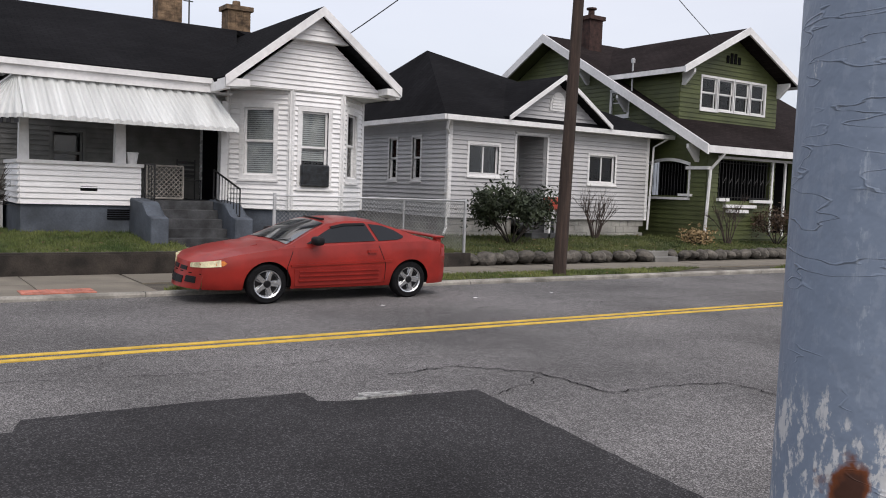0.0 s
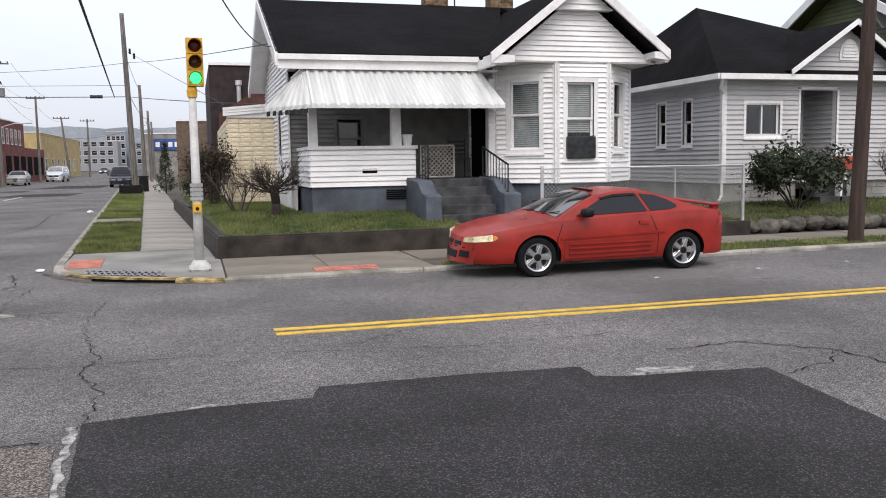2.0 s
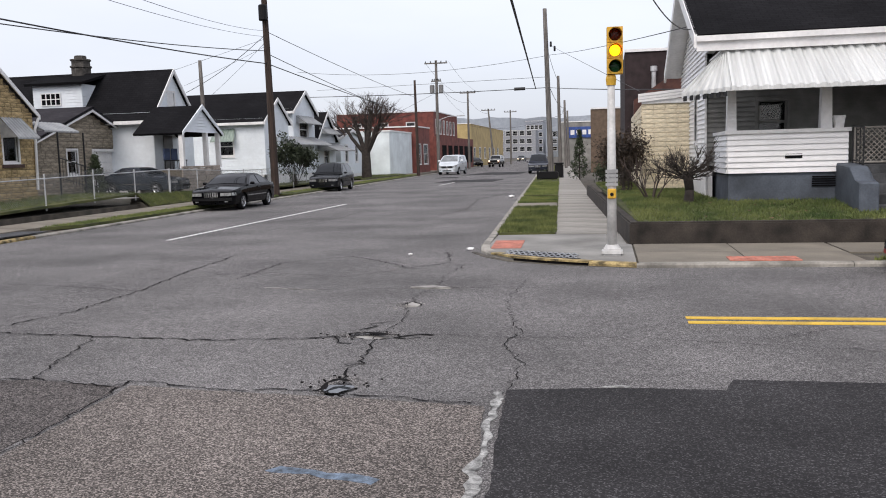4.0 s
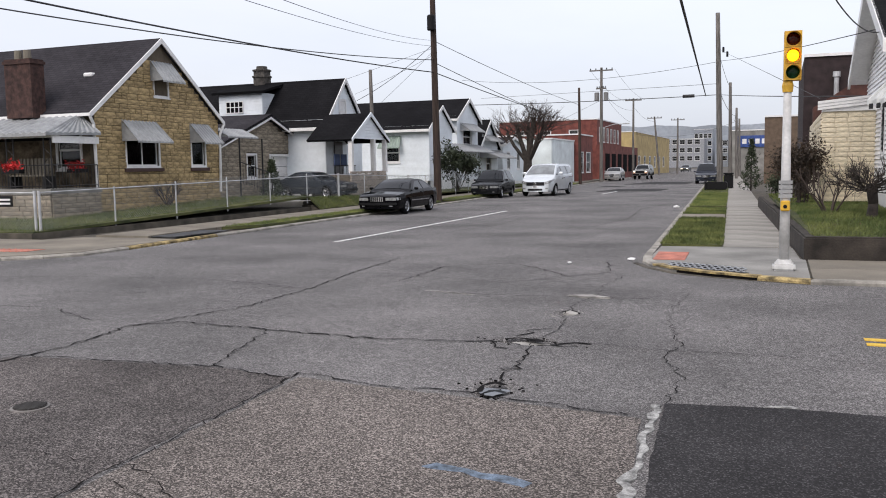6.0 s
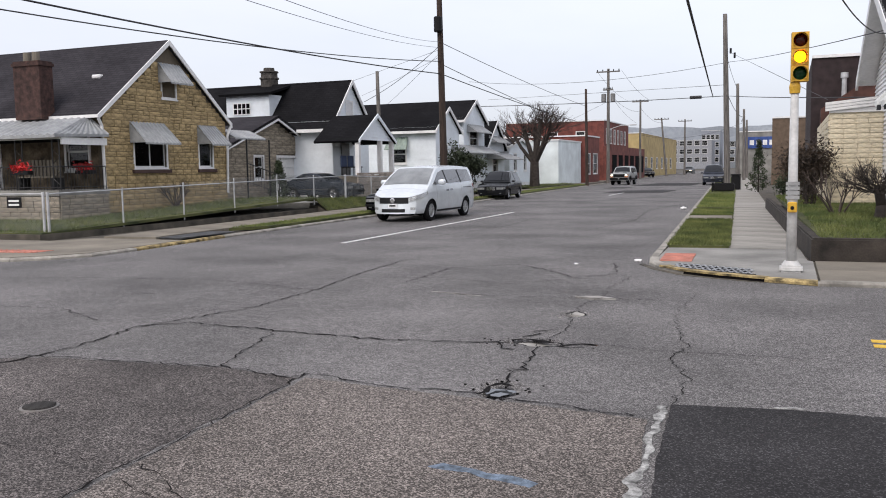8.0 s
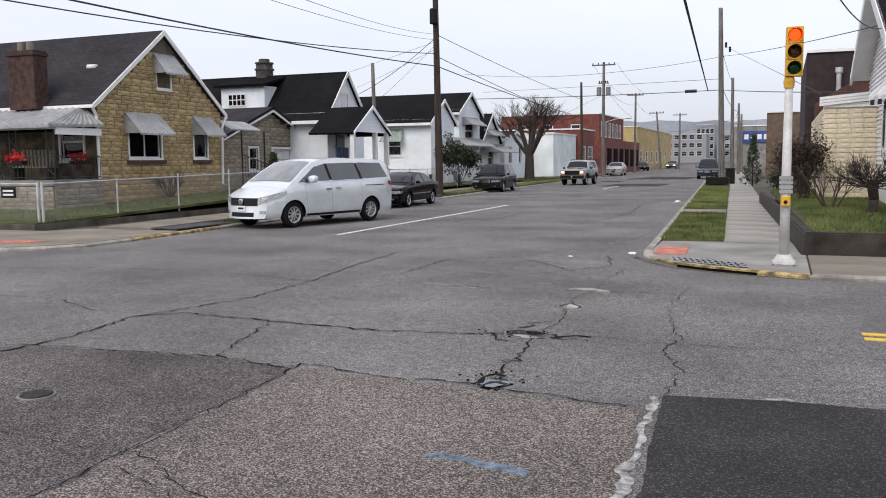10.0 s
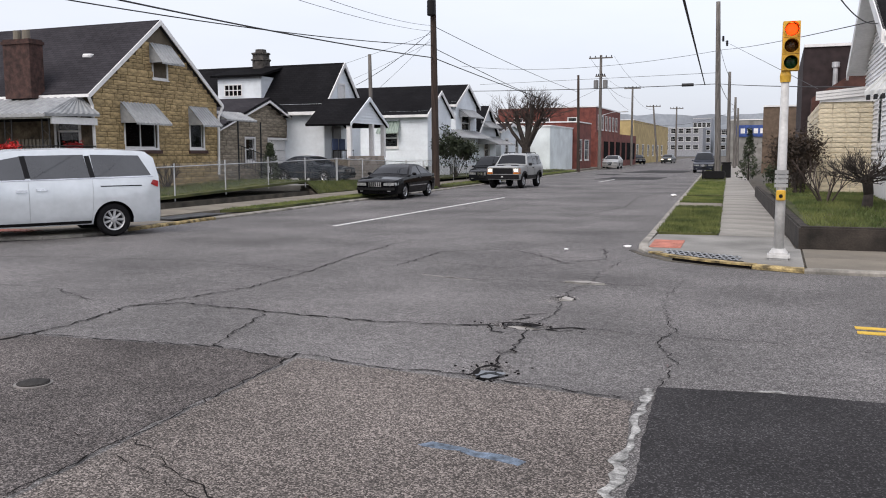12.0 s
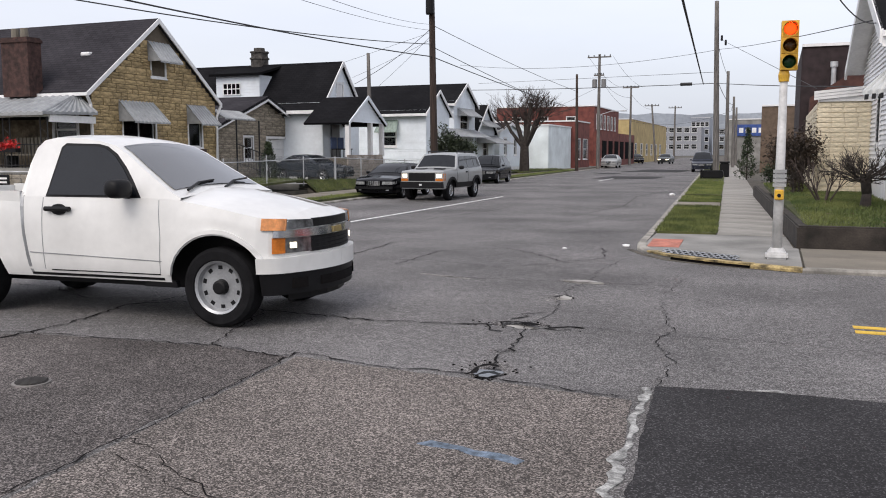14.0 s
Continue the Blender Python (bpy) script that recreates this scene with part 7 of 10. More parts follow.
c.ob.matrix_world = pose(-16.6, 93, 0, 0, 0, -87.4)
c = sedan("estate_car", "dark blue sport-utility car parked facing the crossing", paint("dark_blue_paint", (0.010, 0.014, 0.026)), tall=0.25, wagon=True)
c.ob.matrix_world = pose(-5.85, 76.5, 0, 0, 0, -87)
c = sedan("sedan", "dark sedan parked far down the street", black)
c.ob.matrix_world = pose(-19.3, 128, 0.0, 0, 0, -70)
far_car = sedan("sedan", "dark sedan driving far down the street with headlights on", paint("dark_green_paint", (0.02, 0.024, 0.024)), lit=True)


# ---- far side of the main street ----


def unit_stone():
    """One bevelled block, a metre each way, that all stones share."""
    bm = bmesh.new()
    box(bm, -0.5, 0.5, -0.5, 0.5, -0.5, 0.5)
    bevel(bm, 0.05)
    bmesh.ops.recalc_face_normals(bm, faces=bm.faces[:])
    me = bpy.data.meshes.new("stone")
    bm.to_mesh(me)
    bm.free()
    return me


def stone_face(parent, base, wall, z0, lim, m, seed, hs=(0.14, 0.26), ws=(0.28, 0.75), cap=290):
    """Ashlar stones over a wall, row by row, each an object, skipping the openings."""
    rnd = random.Random(seed)
    me = unit_stone()
    me.materials.append(m)
    turn = Matrix((wall.u, wall.out, Vector((0, 0, 1)))).transposed()
    z, n = z0, 0
    while n < cap:
        h = rnd.uniform(*hs)
        a, b = lim(z + h)
        if b - a < 0.25:
            break
        u = a
        while u < b - 0.08 and n < cap:
            w = min(rnd.uniform(*ws), b - u)
            if b - u - w < 0.12:
                w = b - u
            hit = [q for q in wall.holes if q[0] - 0.02 < u + w and u < q[1] + 0.02 and q[2] < z + h - 0.02 and z < q[3] - 0.02]
            if hit:
                q = hit[0]
                if q[0] - u > 0.1:
                    w = q[0] - u - 0.01
                else:
                    u = q[1] + 0.03
                    continue
            two = h > 0.2 and w < 0.5 and rnd.random() < 0.4
            for zz, hh in (((z, h / 2), (z + h / 2, h / 2)) if two else ((z, h),)):
                ob = new("stone", me)
                ob.parent = parent
                p = wall.at(u + w / 2, zz + hh / 2, 0.0) - base
                ob.matrix_basis = Matrix.Translation(p) @ turn.to_4x4() @ Matrix.Diagonal((w - 0.014, rnd.uniform(0.05, 0.085), hh - 0.014, 1))
                n += 1
            u += w
        z += h


def awning(parent, wall, u0, u1, z1, z0, proj, n, m=AWN_G, sides=True):
    bm = bmesh.new()
    corrugated(bm, wall.at(u0, z1, 0.03), wall.at(u1, z1, 0.03), wall.at(u1 + 0.05, z0, proj), wall.at(u0 - 0.05, z0, proj), n, 0.015, drop=0.07)
    if sides:
        for u in (u0, u1):
            bm.faces.new([bm.verts.new(p) for p in (wall.at(u, z1 - 0.03, 0.03), wall.at(u, z0, proj), wall.at(u, z0, 0.03))])
    return solidify(part("awning", bm, m, parent, "striped metal window awning"), 0.006)


STONE_T = mat("tan_stone", (0.33, 0.245, 0.125), rough=0.9, var=0.2, scale=3, fine=25, fvar=0.14, bump=0.3, island=0.42)
MORTAR = mat("stone_mortar", (0.11, 0.09, 0.065), rough=0.95, bump=0.2)
STONE_P = mat("mixed_fieldstone", (0.30, 0.26, 0.22), rough=0.9, var=0.2, scale=4, fine=25, fvar=0.12, bump=0.3, island=0.6)
STONE_G = mat("grey_tan_stone", (0.25, 0.215, 0.165), rough=0.9, var=0.2, scale=3, fine=25, fvar=0.12, bump=0.3, island=0.35)
SIDING_FAR = mat("white_boards", (0.74, 0.79, 0.83), rough=0.5, var=0.05, scale=0.6, fine=6, fvar=0.03, bump=0.02, island=0.03)
REDBRICK = mat("red_brick", (0.155, 0.048, 0.038), rough=0.9, var=0.18, scale=1.5, fine=10, fvar=0.12, bump=0.2)
YBRICK = mat("yellow_block", (0.42, 0.32, 0.15), rough=0.9, var=0.1, scale=1, bump=0.1)
STUCCO = mat("white_stucco", (0.68, 0.74, 0.75), rough=0.8, var=0.08, scale=0.7, bump=0.1)
FLOWER = mat("red_flowers", (0.50, 0.02, 0.02), rough=0.7, island=0.3, bump=0)


def lot_left(x, y):
    return 0.22 + 0.035 * max(0, min(y - 16, 12))


bm = bmesh.new()
prism(bm, [(-17.5, 16.2, 0.0), (-17.5, 30.2, 0.0), (-40, 30.2, 0.0), (-40, 16.2, 0.0)], (0, 0, 0.2))
structure("lot_base", bm, EARTH, "bare soil edge of the fenced corner lot", category="ground")
lawn("lawn_3", [(-17.55, 16.3), (-17.55, 30), (-20.4, 30), (-20.4, 21), (-36, 21), (-36, 16.3)], lot_left, "fenced green front lawn of the stone house", 9000, 0.08, 31, 200)
lawn("lawn_4", [(-18, 40), (-18, 62), (-30, 62), (-30, 40)], 0.3, "grassy front yards along the street", 3000, 0.1, 32)
lawn("lawn_5", [(-17.6, 62), (-17.8, 76), (-24, 76), (-24, 62)], 0.22, "grass round the bare tree", 2500, 0.1, 33)
bm = bmesh.new()
flat_poly(bm, [(-18.02, 30.3), (-18.12, 39.5), (-23.2, 39.5), (-23.2, 30.3)], 0.42, 0.3)
structure("driveway", bm, CONC_G, "concrete driveway up to the garage")
bm = bmesh.new()
prism(bm, [(-17.5, 30.2, 0.0), (-17.62, 39.6, 0.0), (-18.1, 39.6, 0.0), (-18.0, 30.2, 0.0)], (0, 0, 0.28))
prism(bm, [(-17.04, 30.05, 0.0), (-17.5, 30.05, 0.0), (-17.5, 30.05, 0.29)], (-0.12, 9.5, 0))
structure("bank_base", bm, EARTH, "bare soil edge of the bank below the fence", category="ground")
lawn("lawn_6", [(-17.53, 30.02), (-17.65, 39.6), (-18.1, 39.6), (-18.0, 30.02)], lambda x, y: 0.56 - 0.025 * (y - 30), "narrow grass bank in front of the driveway", 1600, 0.08, 36, 40)
lawn("lawn_7", [(-17.0, 30.02), (-17.3, 39.6), (-17.66, 39.6), (-17.54, 30.02)], lambda x, y: 0.14 + 0.8 * max(0, -x - 17.0 - 0.031 * (y - 30)), "sloping grass edge below the fence", 2200, 0.08, 37, 40)
lawn("verge_8", [(kerb_a_left(21) - 0.2, 21), (kerb_a_left(37) - 0.2, 37), (kerb_a_left(37) - 1.0, 37), (kerb_a_left(21) - 0.85, 20)], 0.14, "thin grass verge by the far kerb", 3500, 0.06, 34, 60)
lawn("verge_9", [(kerb_a_left(39) - 0.2, 39), (kerb_a_left(75) - 0.2, 75), (kerb_a_left(75) - 1.2, 75), (kerb_a_left(39) - 1.2, 39)], 0.14, "grass verge further along the kerb", 2500, 0.08, 35)
slabs("pavement_5", (kerb_a_left(17) - 2.7, 17), (-0.069, 1.5), (1.6, 0.07), 56, 1, CONC, "worn tan concrete pavement slabs on the far side", top=0.125)
bm = bmesh.new()
flat_poly(bm, [(-16.7, 12.4), (-14.5, 12.62), (-13.9, 13.1), (-13.55, 13.8), (-13.55, 15), (-13.7, 17), (-16.5, 17), (-17.0, 16.1), (-40, 16.1), (-40, 12.3)], 0.07, 0.06)
structure("pavement_6", bm, CONC, "worn tan concrete corner pavement", category="pavement")
for nm, pts, z in (("tactile_pad", [(-16.3, 13.25), (-14.75, 13.5), (-14.75, 14.0), (-16.3, 13.8)], 0.078), ("tactile_pad", [(1.75, 13.06), (2.75, 13.08), (2.75, 13.55), (1.75, 13.53)], 0.076), ("tactile_pad", [(-2.03, 15.0), (-1.50, 15.0), (-1.55, 16.3), (-2.10, 16.3)], 0.072)):
    bm = bmesh.new()
    flat_poly(bm, pts, z, 0.02)
    (xa, ya), (xb, yb) = pts[0], pts[2]
    for i in range(9):
        for j in range(5):
            x, y = xa + (xb - xa) * (i + 0.5) / 9, ya + (yb - ya) * (j + 0.5) / 5
            lathe(bm, (x, y, z), (0, 0, 1), [(0, 0.025), (0.006, 0.018)], 6)
    structure(nm, bm, TACT, "brick red tactile paving pad", category="tactile paving")


def stone_house():
    base = Vector((-24, 25, 0.5))
    h = thing("house", "tan stone house with grey shingle roof and striped metal awnings", "house", base)
    XW = -20.5
    gw = Wall((XW, 21.7), (0, 1), 6.5, (1, 0), [(1.40, 3.0, 1.92, 3.1), (4.84, 5.62, 1.92, 3.15), (2.92, 3.62, 4.38, 5.2)])
    fw = Wall((-40, 21.75), (1, 0), 19.29, (0, -1), [(13.9, 14.9, 1.25, 3.0), (17.9, 18.85, 1.88, 3.0)])
    bm = bmesh.new()
    gw.core(bm, 0.3, 3.7, 0.2)
    prism(bm, [gw.at(0, 3.7, -0.2), gw.at(6.5, 3.7, -0.2), gw.at(3.25, 6.22, -0.2)], gw.out * 0.2)
    part("wall", bm, MORTAR, h)
    bm = bmesh.new()
    fw.core(bm, 0.3, 3.7, 0.2)
    # same stone as the gable, darkened: the porch shade is in its colour
    part("porch_wall", bm, mat("shaded_porch_stone", (0.12, 0.095, 0.065), rough=0.95, var=0.3, scale=3, fine=14, fvar=0.2, bump=0.3), h, "brown stone wall behind the porch, darkened for shade")
    stone_face(h, base, gw, 0.45, lambda z: (0.0, 6.5) if z < 3.75 else (3.25 * (z - 3.7) / 2.54, 6.5 - 3.25 * (z - 3.7) / 2.54), STONE_T, 5, (0.13, 0.27), (0.24, 0.62), cap=340)
    for q, b in zip(gw.holes, (0.5, 0.4, 0.3)):
        window(h, gw, *q, casing=0.07, style="slide" if q[1] - q[0] > 1 else "one", blind=0.9, blind_mat=BLIND)
    bm = bmesh.new()
    for q in gw.holes[:2]:
        gw.block(bm, q[0] - 0.15, q[1] + 0.15, q[2] - 0.2, q[2] - 0.08, 0, 0.12)
    part("window_ledge", bm, mat("brick_sill", (0.07, 0.04, 0.035), rough=0.9, bump=0.2), h, "dark brick window ledge")
    awning(h, gw, 1.2, 2.9, 3.45, 2.74, 0.72, 10)
    awning(h, gw, 4.75, 5.85, 3.47, 2.76, 0.72, 7)
    awning(h, gw, 2.74, 3.86, 5.56, 4.86, 0.6, 7)
    for q in fw.holes:
        window(h, fw, *q, casing=0.08, blind=0.4, blind_mat=BLIND_D)
    bm = bmesh.new()
    slab(bm, [(-20.36, 21.42, 3.62), (-40, 21.42, 3.62), (-40, 24.94, 6.38), (-20.36, 24.94, 6.38)], 0.12)
    slab(bm, [(-20.36, 24.94, 6.38), (-40, 24.94, 6.38), (-40, 28.42, 3.62), (-20.36, 28.42, 3.62)], 0.12)
    roof_uv(part("main_roof", bm, SH_GREY, h, "dark grey asphalt shingle roof"), (1, 0, 0))
    bm = bmesh.new()
    for y0 in (21.38, 28.46):
        prism(bm, [(-20.36, y0, 3.44), (-20.36, y0, 3.61), (-20.36, 24.94, 6.38), (-20.36, 24.94, 6.2)], (0.04, 0, 0))
    box(bm, -40, -20.3, 21.33, 21.42, 3.5, 3.6)
    path_tube(bm, [(-20.36, 21.4, 3.5), (-20.4, 21.58, 3.25), (-20.4, 21.62, 0.6)], 0.05, 8)
    path_tube(bm, [(-20.36, 28.4, 3.5), (-20.4, 28.2, 3.1), (-20.4, 28.12, 0.9)], 0.05, 8)
    part("rake_board", bm, TRIM, h, "white rake boards and downpipes")
    bm = bmesh.new()
    v = box(bm, -23.48, -22.36, 21.05, 21.6, 3.5, 5.38)
    box(bm, -23.52, -22.32, 21.01, 21.64, 5.22, 5.32)
    ch = part("chimney", bm, BRICK_R, h, "wide dark red brick chimney")
    bm = bmesh.new()
    for x in (-23.1, -22.72):
        lathe(bm, (x, 21.3, 5.38), (0, 0, 1), [(0, 0.13), (0.3, 0.12)], 10)
    part("chimney_pot", bm, CONC, ch)
    bm = bmesh.new()
    box(bm, -22.2, -21.82, 23.1, 23.4, 4.95, 5.1)
    bevel(bm, 0.04)
    part("roof_vent", bm, TRIM, h, "small white roof vent")
    # front porch: floor, stone base, awning roof, iron posts and rail
    bm = bmesh.new()
    box(bm, -38, -20.3, 19.6, 21.7, 1.08, 1.24)
    part("porch_floor", bm, CONC_G, h)
    pw = Wall((-38, 19.66), (1, 0), 17.66, (0, -1))
    pe = Wall((-20.34, 19.66), (0, 1), 2.0, (1, 0))
    bm = bmesh.new()
    pw.core(bm, 0.2, 1.08, 0.2)
    pe.core(bm, 0.2, 1.08, 0.2)
    pbs = part("porch_base", bm, MORTAR, h, "grey stone porch base")
    pw2 = Wall((-28, 19.66), (1, 0), 7.66, (0, -1))
    stone_face(pbs, base, pw2, 0.3, lambda z: (0, 7.66) if z < 1.12 else (0, 0), STONE_G, 21, (0.12, 0.2), (0.25, 0.6), 110)
    stone_face(pbs, base, pe, 0.3, lambda z: (0, 2.0) if z < 1.12 else (0, 0), STONE_G, 22, (0.12, 0.2), (0.25, 0.6), 40)
    bm = bmesh.new()
    corrugated(bm, (-38, 21.5, 3.56), (-20.9, 21.5, 3.56), (-20.2, 19.45, 2.92), (-38, 19.45, 2.92), 60, 0.02, drop=0.12)
    corrugated(bm, (-20.9, 21.5, 3.56), (-20.88, 21.52, 3.56), (-20.16, 21.62, 2.98), (-20.2, 19.45, 2.92), 9, 0.015, drop=0.1)
    solidify(part("porch_awning", bm, AWN_G, h, "long grey ribbed metal porch awning"), 0.006)
    bm = bmesh.new()
    box(bm, -20.3, -20.24, 19.75, 21.6, 2.62, 2.84)
    box(bm, -38, -20.3, 19.72, 19.78, 2.78, 2.9)
    part("awning_beam", bm, TRIM, h)
    for x in (-20.36, -21.86, -25.2, -28, -31):
        bm = bmesh.new()
        for dx in (0, 0.28):
            tube(bm, (x - dx, 19.75, 1.1), (x - dx, 19.75, 3.0), 0.02, n=6)
        for k in range(8):
            a, b = (x, x - 0.28) if k % 2 else (x - 0.28, x)
            tube(bm, (a, 19.75, 1.15 + k * 0.22), (b, 19.75, 1.37 + k * 0.22), 0.01, n=4)
        part("porch_post", bm, IRON, h, "black scrolled iron porch post")
    iron_rail("porch_rail", h, (-38, 19.75, 1.24), (-20.36, 19.75, 1.24), 130, 0.72)
    iron_rail("porch_rail", h, (-20.36, 19.75, 1.24), (-20.36, 21.6, 1.24), 14, 0.72)
    # near-black sheet under the awning: rolled valance and porch shade in one colour
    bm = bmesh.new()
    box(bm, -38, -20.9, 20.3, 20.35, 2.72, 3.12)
    part("porch_shade_sheet", bm, DARK, h)
    # side canopy and iron stair at the far corner
    cw = Wall((-20.9, 28.35), (0, 1), 3.2, (1, 0))
    awning(h, cw, 0.0, 2.0, 3.4, 3.05, 0.8, 9)
    for dy in (0.6, 2.2):
        bm = bmesh.new()
        tube(bm, (-20.0, 28.3 + dy, 0.5), (-20.0, 28.3 + dy, 3.0), 0.035, n=6)
        part("canopy_post", bm, IRON, h)
    iron_rail("stair_rail", h, (-20.0, 28.9, 1.2), (-20.0, 31.2, 0.7), 12, 0.85)
    # garage wing
    ga = Wall((-22.6, 30.2), (0, 1), 8.2, (1, 0), [(4.9, 7.3, 0.42, 2.35), (3.0, 3.7, 1.4, 2.4)])
    bm = bmesh.new()
    ga.core(bm, 0.3, 2.75, 0.2)
    prism(bm, [ga.at(0.6, 2.75, -0.2), ga.at(8.2, 2.75, -0.2), ga.at(4.6, 4.15, -0.2)], ga.out * 0.2)
    gs = Wall((-22.6, 38.4), (-1, 0), 8, (0, 1))
    gs.core(bm, 0.3, 2.75, 0.2)
    part("garage_wall", bm, MORTAR, h)
    gp = part("garage_front", bmesh_block(ga), STONE_G, h)
    stone_face(gp, base, ga, 0.45, lambda z: (0.0, 8.2) if z < 2.8 else (0.6 + 4.0 * (z - 2.75) / 1.45, 8.2 - 3.6 * (z - 2.75) / 1.45), STONE_G, 9, (0.16, 0.26), (0.35, 0.8), 240)
    window(h, ga, 3.0, 3.7, 1.4, 2.4, casing=0.08)
    bm = bmesh.new()
    for k in range(4):
        ga.block(bm, 4.9, 7.3, 0.44 + k * 0.48, 0.90 + k * 0.48, -0.14, -0.08)
    part("garage_door", bm, TRIM, h, "white panelled garage door")
    bm = bmesh.new()
    ga.block(bm, 4.78, 4.9, 0.42, 2.47, 0, 0.06)
    ga.block(bm, 7.3, 7.42, 0.42, 2.47, 0, 0.06)
    ga.block(bm, 4.9, 7.3, 2.35, 2.47, 0, 0.06)
    for a, b in ((0.4, 4.6), (8.6, 4.6)):
        za = 2.68
        prism(bm, [ga.at(a, za - 0.1, 0.3), ga.at(a, za + 0.1, 0.3), ga.at(b, 4.28, 0.3), ga.at(b, 4.08, 0.3)], ga.out * 0.05)
    part("garage_trim", bm, TRIM, h)
    bm = bmesh.new()
    slab(bm, [(-22.25, 30.5, 2.74), (-31, 30.5, 2.74), (-31, 34.8, 4.32), (-22.25, 34.8, 4.32)], 0.12)
    slab(bm, [(-22.25, 34.8, 4.32), (-31, 34.8, 4.32), (-31, 38.9, 2.74), (-22.25, 38.9, 2.74)], 0.12)
    roof_uv(part("garage_roof", bm, SH_GREY, h), (1, 0, 0))


def bmesh_block(w):
    bm = bmesh.new()
    w.block(bm, 0.0, w.length, 0.3, 0.5, -0.1, 0.01)
    return bm


stone_house()


def gable_house(name, label, x, y0, y1, zf, ze, za, depth, wins=(), roof_m=SH_BLACK, wall_m=SIDING_FAR, side_wins=(), over=0.45):
    """A house whose gable faces the main street at x, with boards, windows, roof and trim."""
    base = Vector((x - depth / 2, (y0 + y1) / 2, zf))
    h = thing("house", label, "house", base)
    f = Wall((x, y0), (0, 1), y1 - y0, (1, 0), [w[:4] for w in wins])
    sd = Wall((x - depth, y0), (1, 0), depth, (0, -1), [w[:4] for w in side_wins])
    s2 = Wall((x - depth, y1), (1, 0), depth, (0, 1))
    L, mid = y1 - y0, (y1 - y0) / 2
    bm = bmesh.new()
    for w in (f, sd, s2):
        w.core(bm, 0.1, ze)
    prism(bm, [f.at(0, ze, -0.14), f.at(L, ze, -0.14), f.at(mid, za - 0.1, -0.14)], f.out * 0.14)
    part("wall", bm, TRIM if wall_m is SIDING_FAR else wall_m, h)
    for nm, w in (("front_siding", f), ("side_siding", sd)):
        bm = bmesh.new()
        w.lap(bm, zf, ze, 0.14, deep=0.025)
        if w is f:
            w.lap(bm, ze, za - 0.15, 0.14, lim=lambda z: (mid * (z - ze) / (za - 0.1 - ze), L - mid * (z - ze) / (za - 0.1 - ze)), deep=0.025)
        part(nm, bm, wall_m, h)
    for w in wins:
        window(h, f, *w[:4], casing=0.09)
    for w in side_wins:
        window(h, sd, *w[:4], casing=0.09)
    rise = (za - ze) / mid * 0.35
    bm = bmesh.new()
    slab(bm, [(x + over, y0 - 0.35, ze - rise), (x - depth, y0 - 0.35, ze - rise), (x - depth, y0 + mid, za), (x + over, y0 + mid, za)], 0.12)
    slab(bm, [(x + over, y0 + mid, za), (x - depth, y0 + mid, za), (x - depth, y1 + 0.35, ze - rise), (x + over, y1 + 0.35, ze - rise)], 0.12)
    roof_uv(part("roof", bm, roof_m, h), (1, 0, 0))
    bm = bmesh.new()
    for ya in (y0 - 0.38, y1 + 0.38):
        prism(bm, [(x + over, ya, ze - rise - 0.2), (x + over, ya, ze - rise + 0.02), (x + over, y0 + mid, za + 0.02), (x + over, y0 + mid, za - 0.2)], (0.05, 0, 0))
    box(bm, x - depth, x + over, y0 - 0.42, y0 - 0.34, ze - rise - 0.16, ze - rise)
    part("trim_board", bm, TRIM, h)
    return h, f, sd


# white house with dormer and gabled porch
hb, fb, sb = gable_house("house", "white boarded house with black roof, dormer and gabled porch", -20.5, 36.75, 40.6, 0.7, 4.1, 6.22, 12, [(1.5, 2.1, 4.4, 5.1)], side_wins=[(8.2, 9.0, 1.6, 2.9)], over=0.15)
bm = bmesh.new()
box(bm, -26.65, -24.1, 36.9, 38.4, 4.0, 5.55)
part("dormer", bm, SIDING_FAR, hb)
dw = Wall((-26.65, 36.9), (1, 0), 2.55, (0, -1))
de = Wall((-24.1, 36.9), (0, 1), 1.5, (1, 0))
bm = bmesh.new()
dw.lap(bm, 4.0, 5.55, 0.14, deep=0.025)
de.lap(bm, 4.0, 5.55, 0.14, deep=0.025)
part("dormer_siding", bm, SIDING_FAR, hb)
bm = bmesh.new()
dw.block(bm, 0.45, 1.45, 4.62, 5.14, 0.03, 0.05)
dn = part("dormer_window", bm, DARK, hb)
bm = bmesh.new()
for k in range(5):
    dw.block(bm, 0.43 + k * 0.25, 0.47 + k * 0.25, 4.6, 5.16, 0.05, 0.07)
for z in (4.58, 4.86, 5.13):
    dw.block(bm, 0.43, 1.47, z, z + 0.04, 0.05, 0.075)
part("muntin", bm, TRIM, dn)
bm = bmesh.new()
slab(bm, [(-26.9, 36.6, 5.62), (-23.85, 36.6, 5.62), (-23.85, 38.7, 6.15), (-26.9, 38.7, 6.15)], 0.12)
part("dormer_roof", bm, SH_BLACK, hb)
bm = bmesh.new()
lathe(bm, (-25.35, 38.9, 5.9), (0, 0, 1), [(0, 0.46), (0.62, 0.46), (0.62, 0.52), (0.7, 0.52), (0.7, 0.44), (0.95, 0.44), (0.95, 0.5), (1.02, 0.5), (1.02, 0.3), (1.2, 0.28)], 8)
part("chimney", bm, mat("dark_stone", (0.06, 0.055, 0.05), rough=0.95, var=0.3, scale=5, bump=0.3), hb, "round dark grey chimney")
bm = bmesh.new()
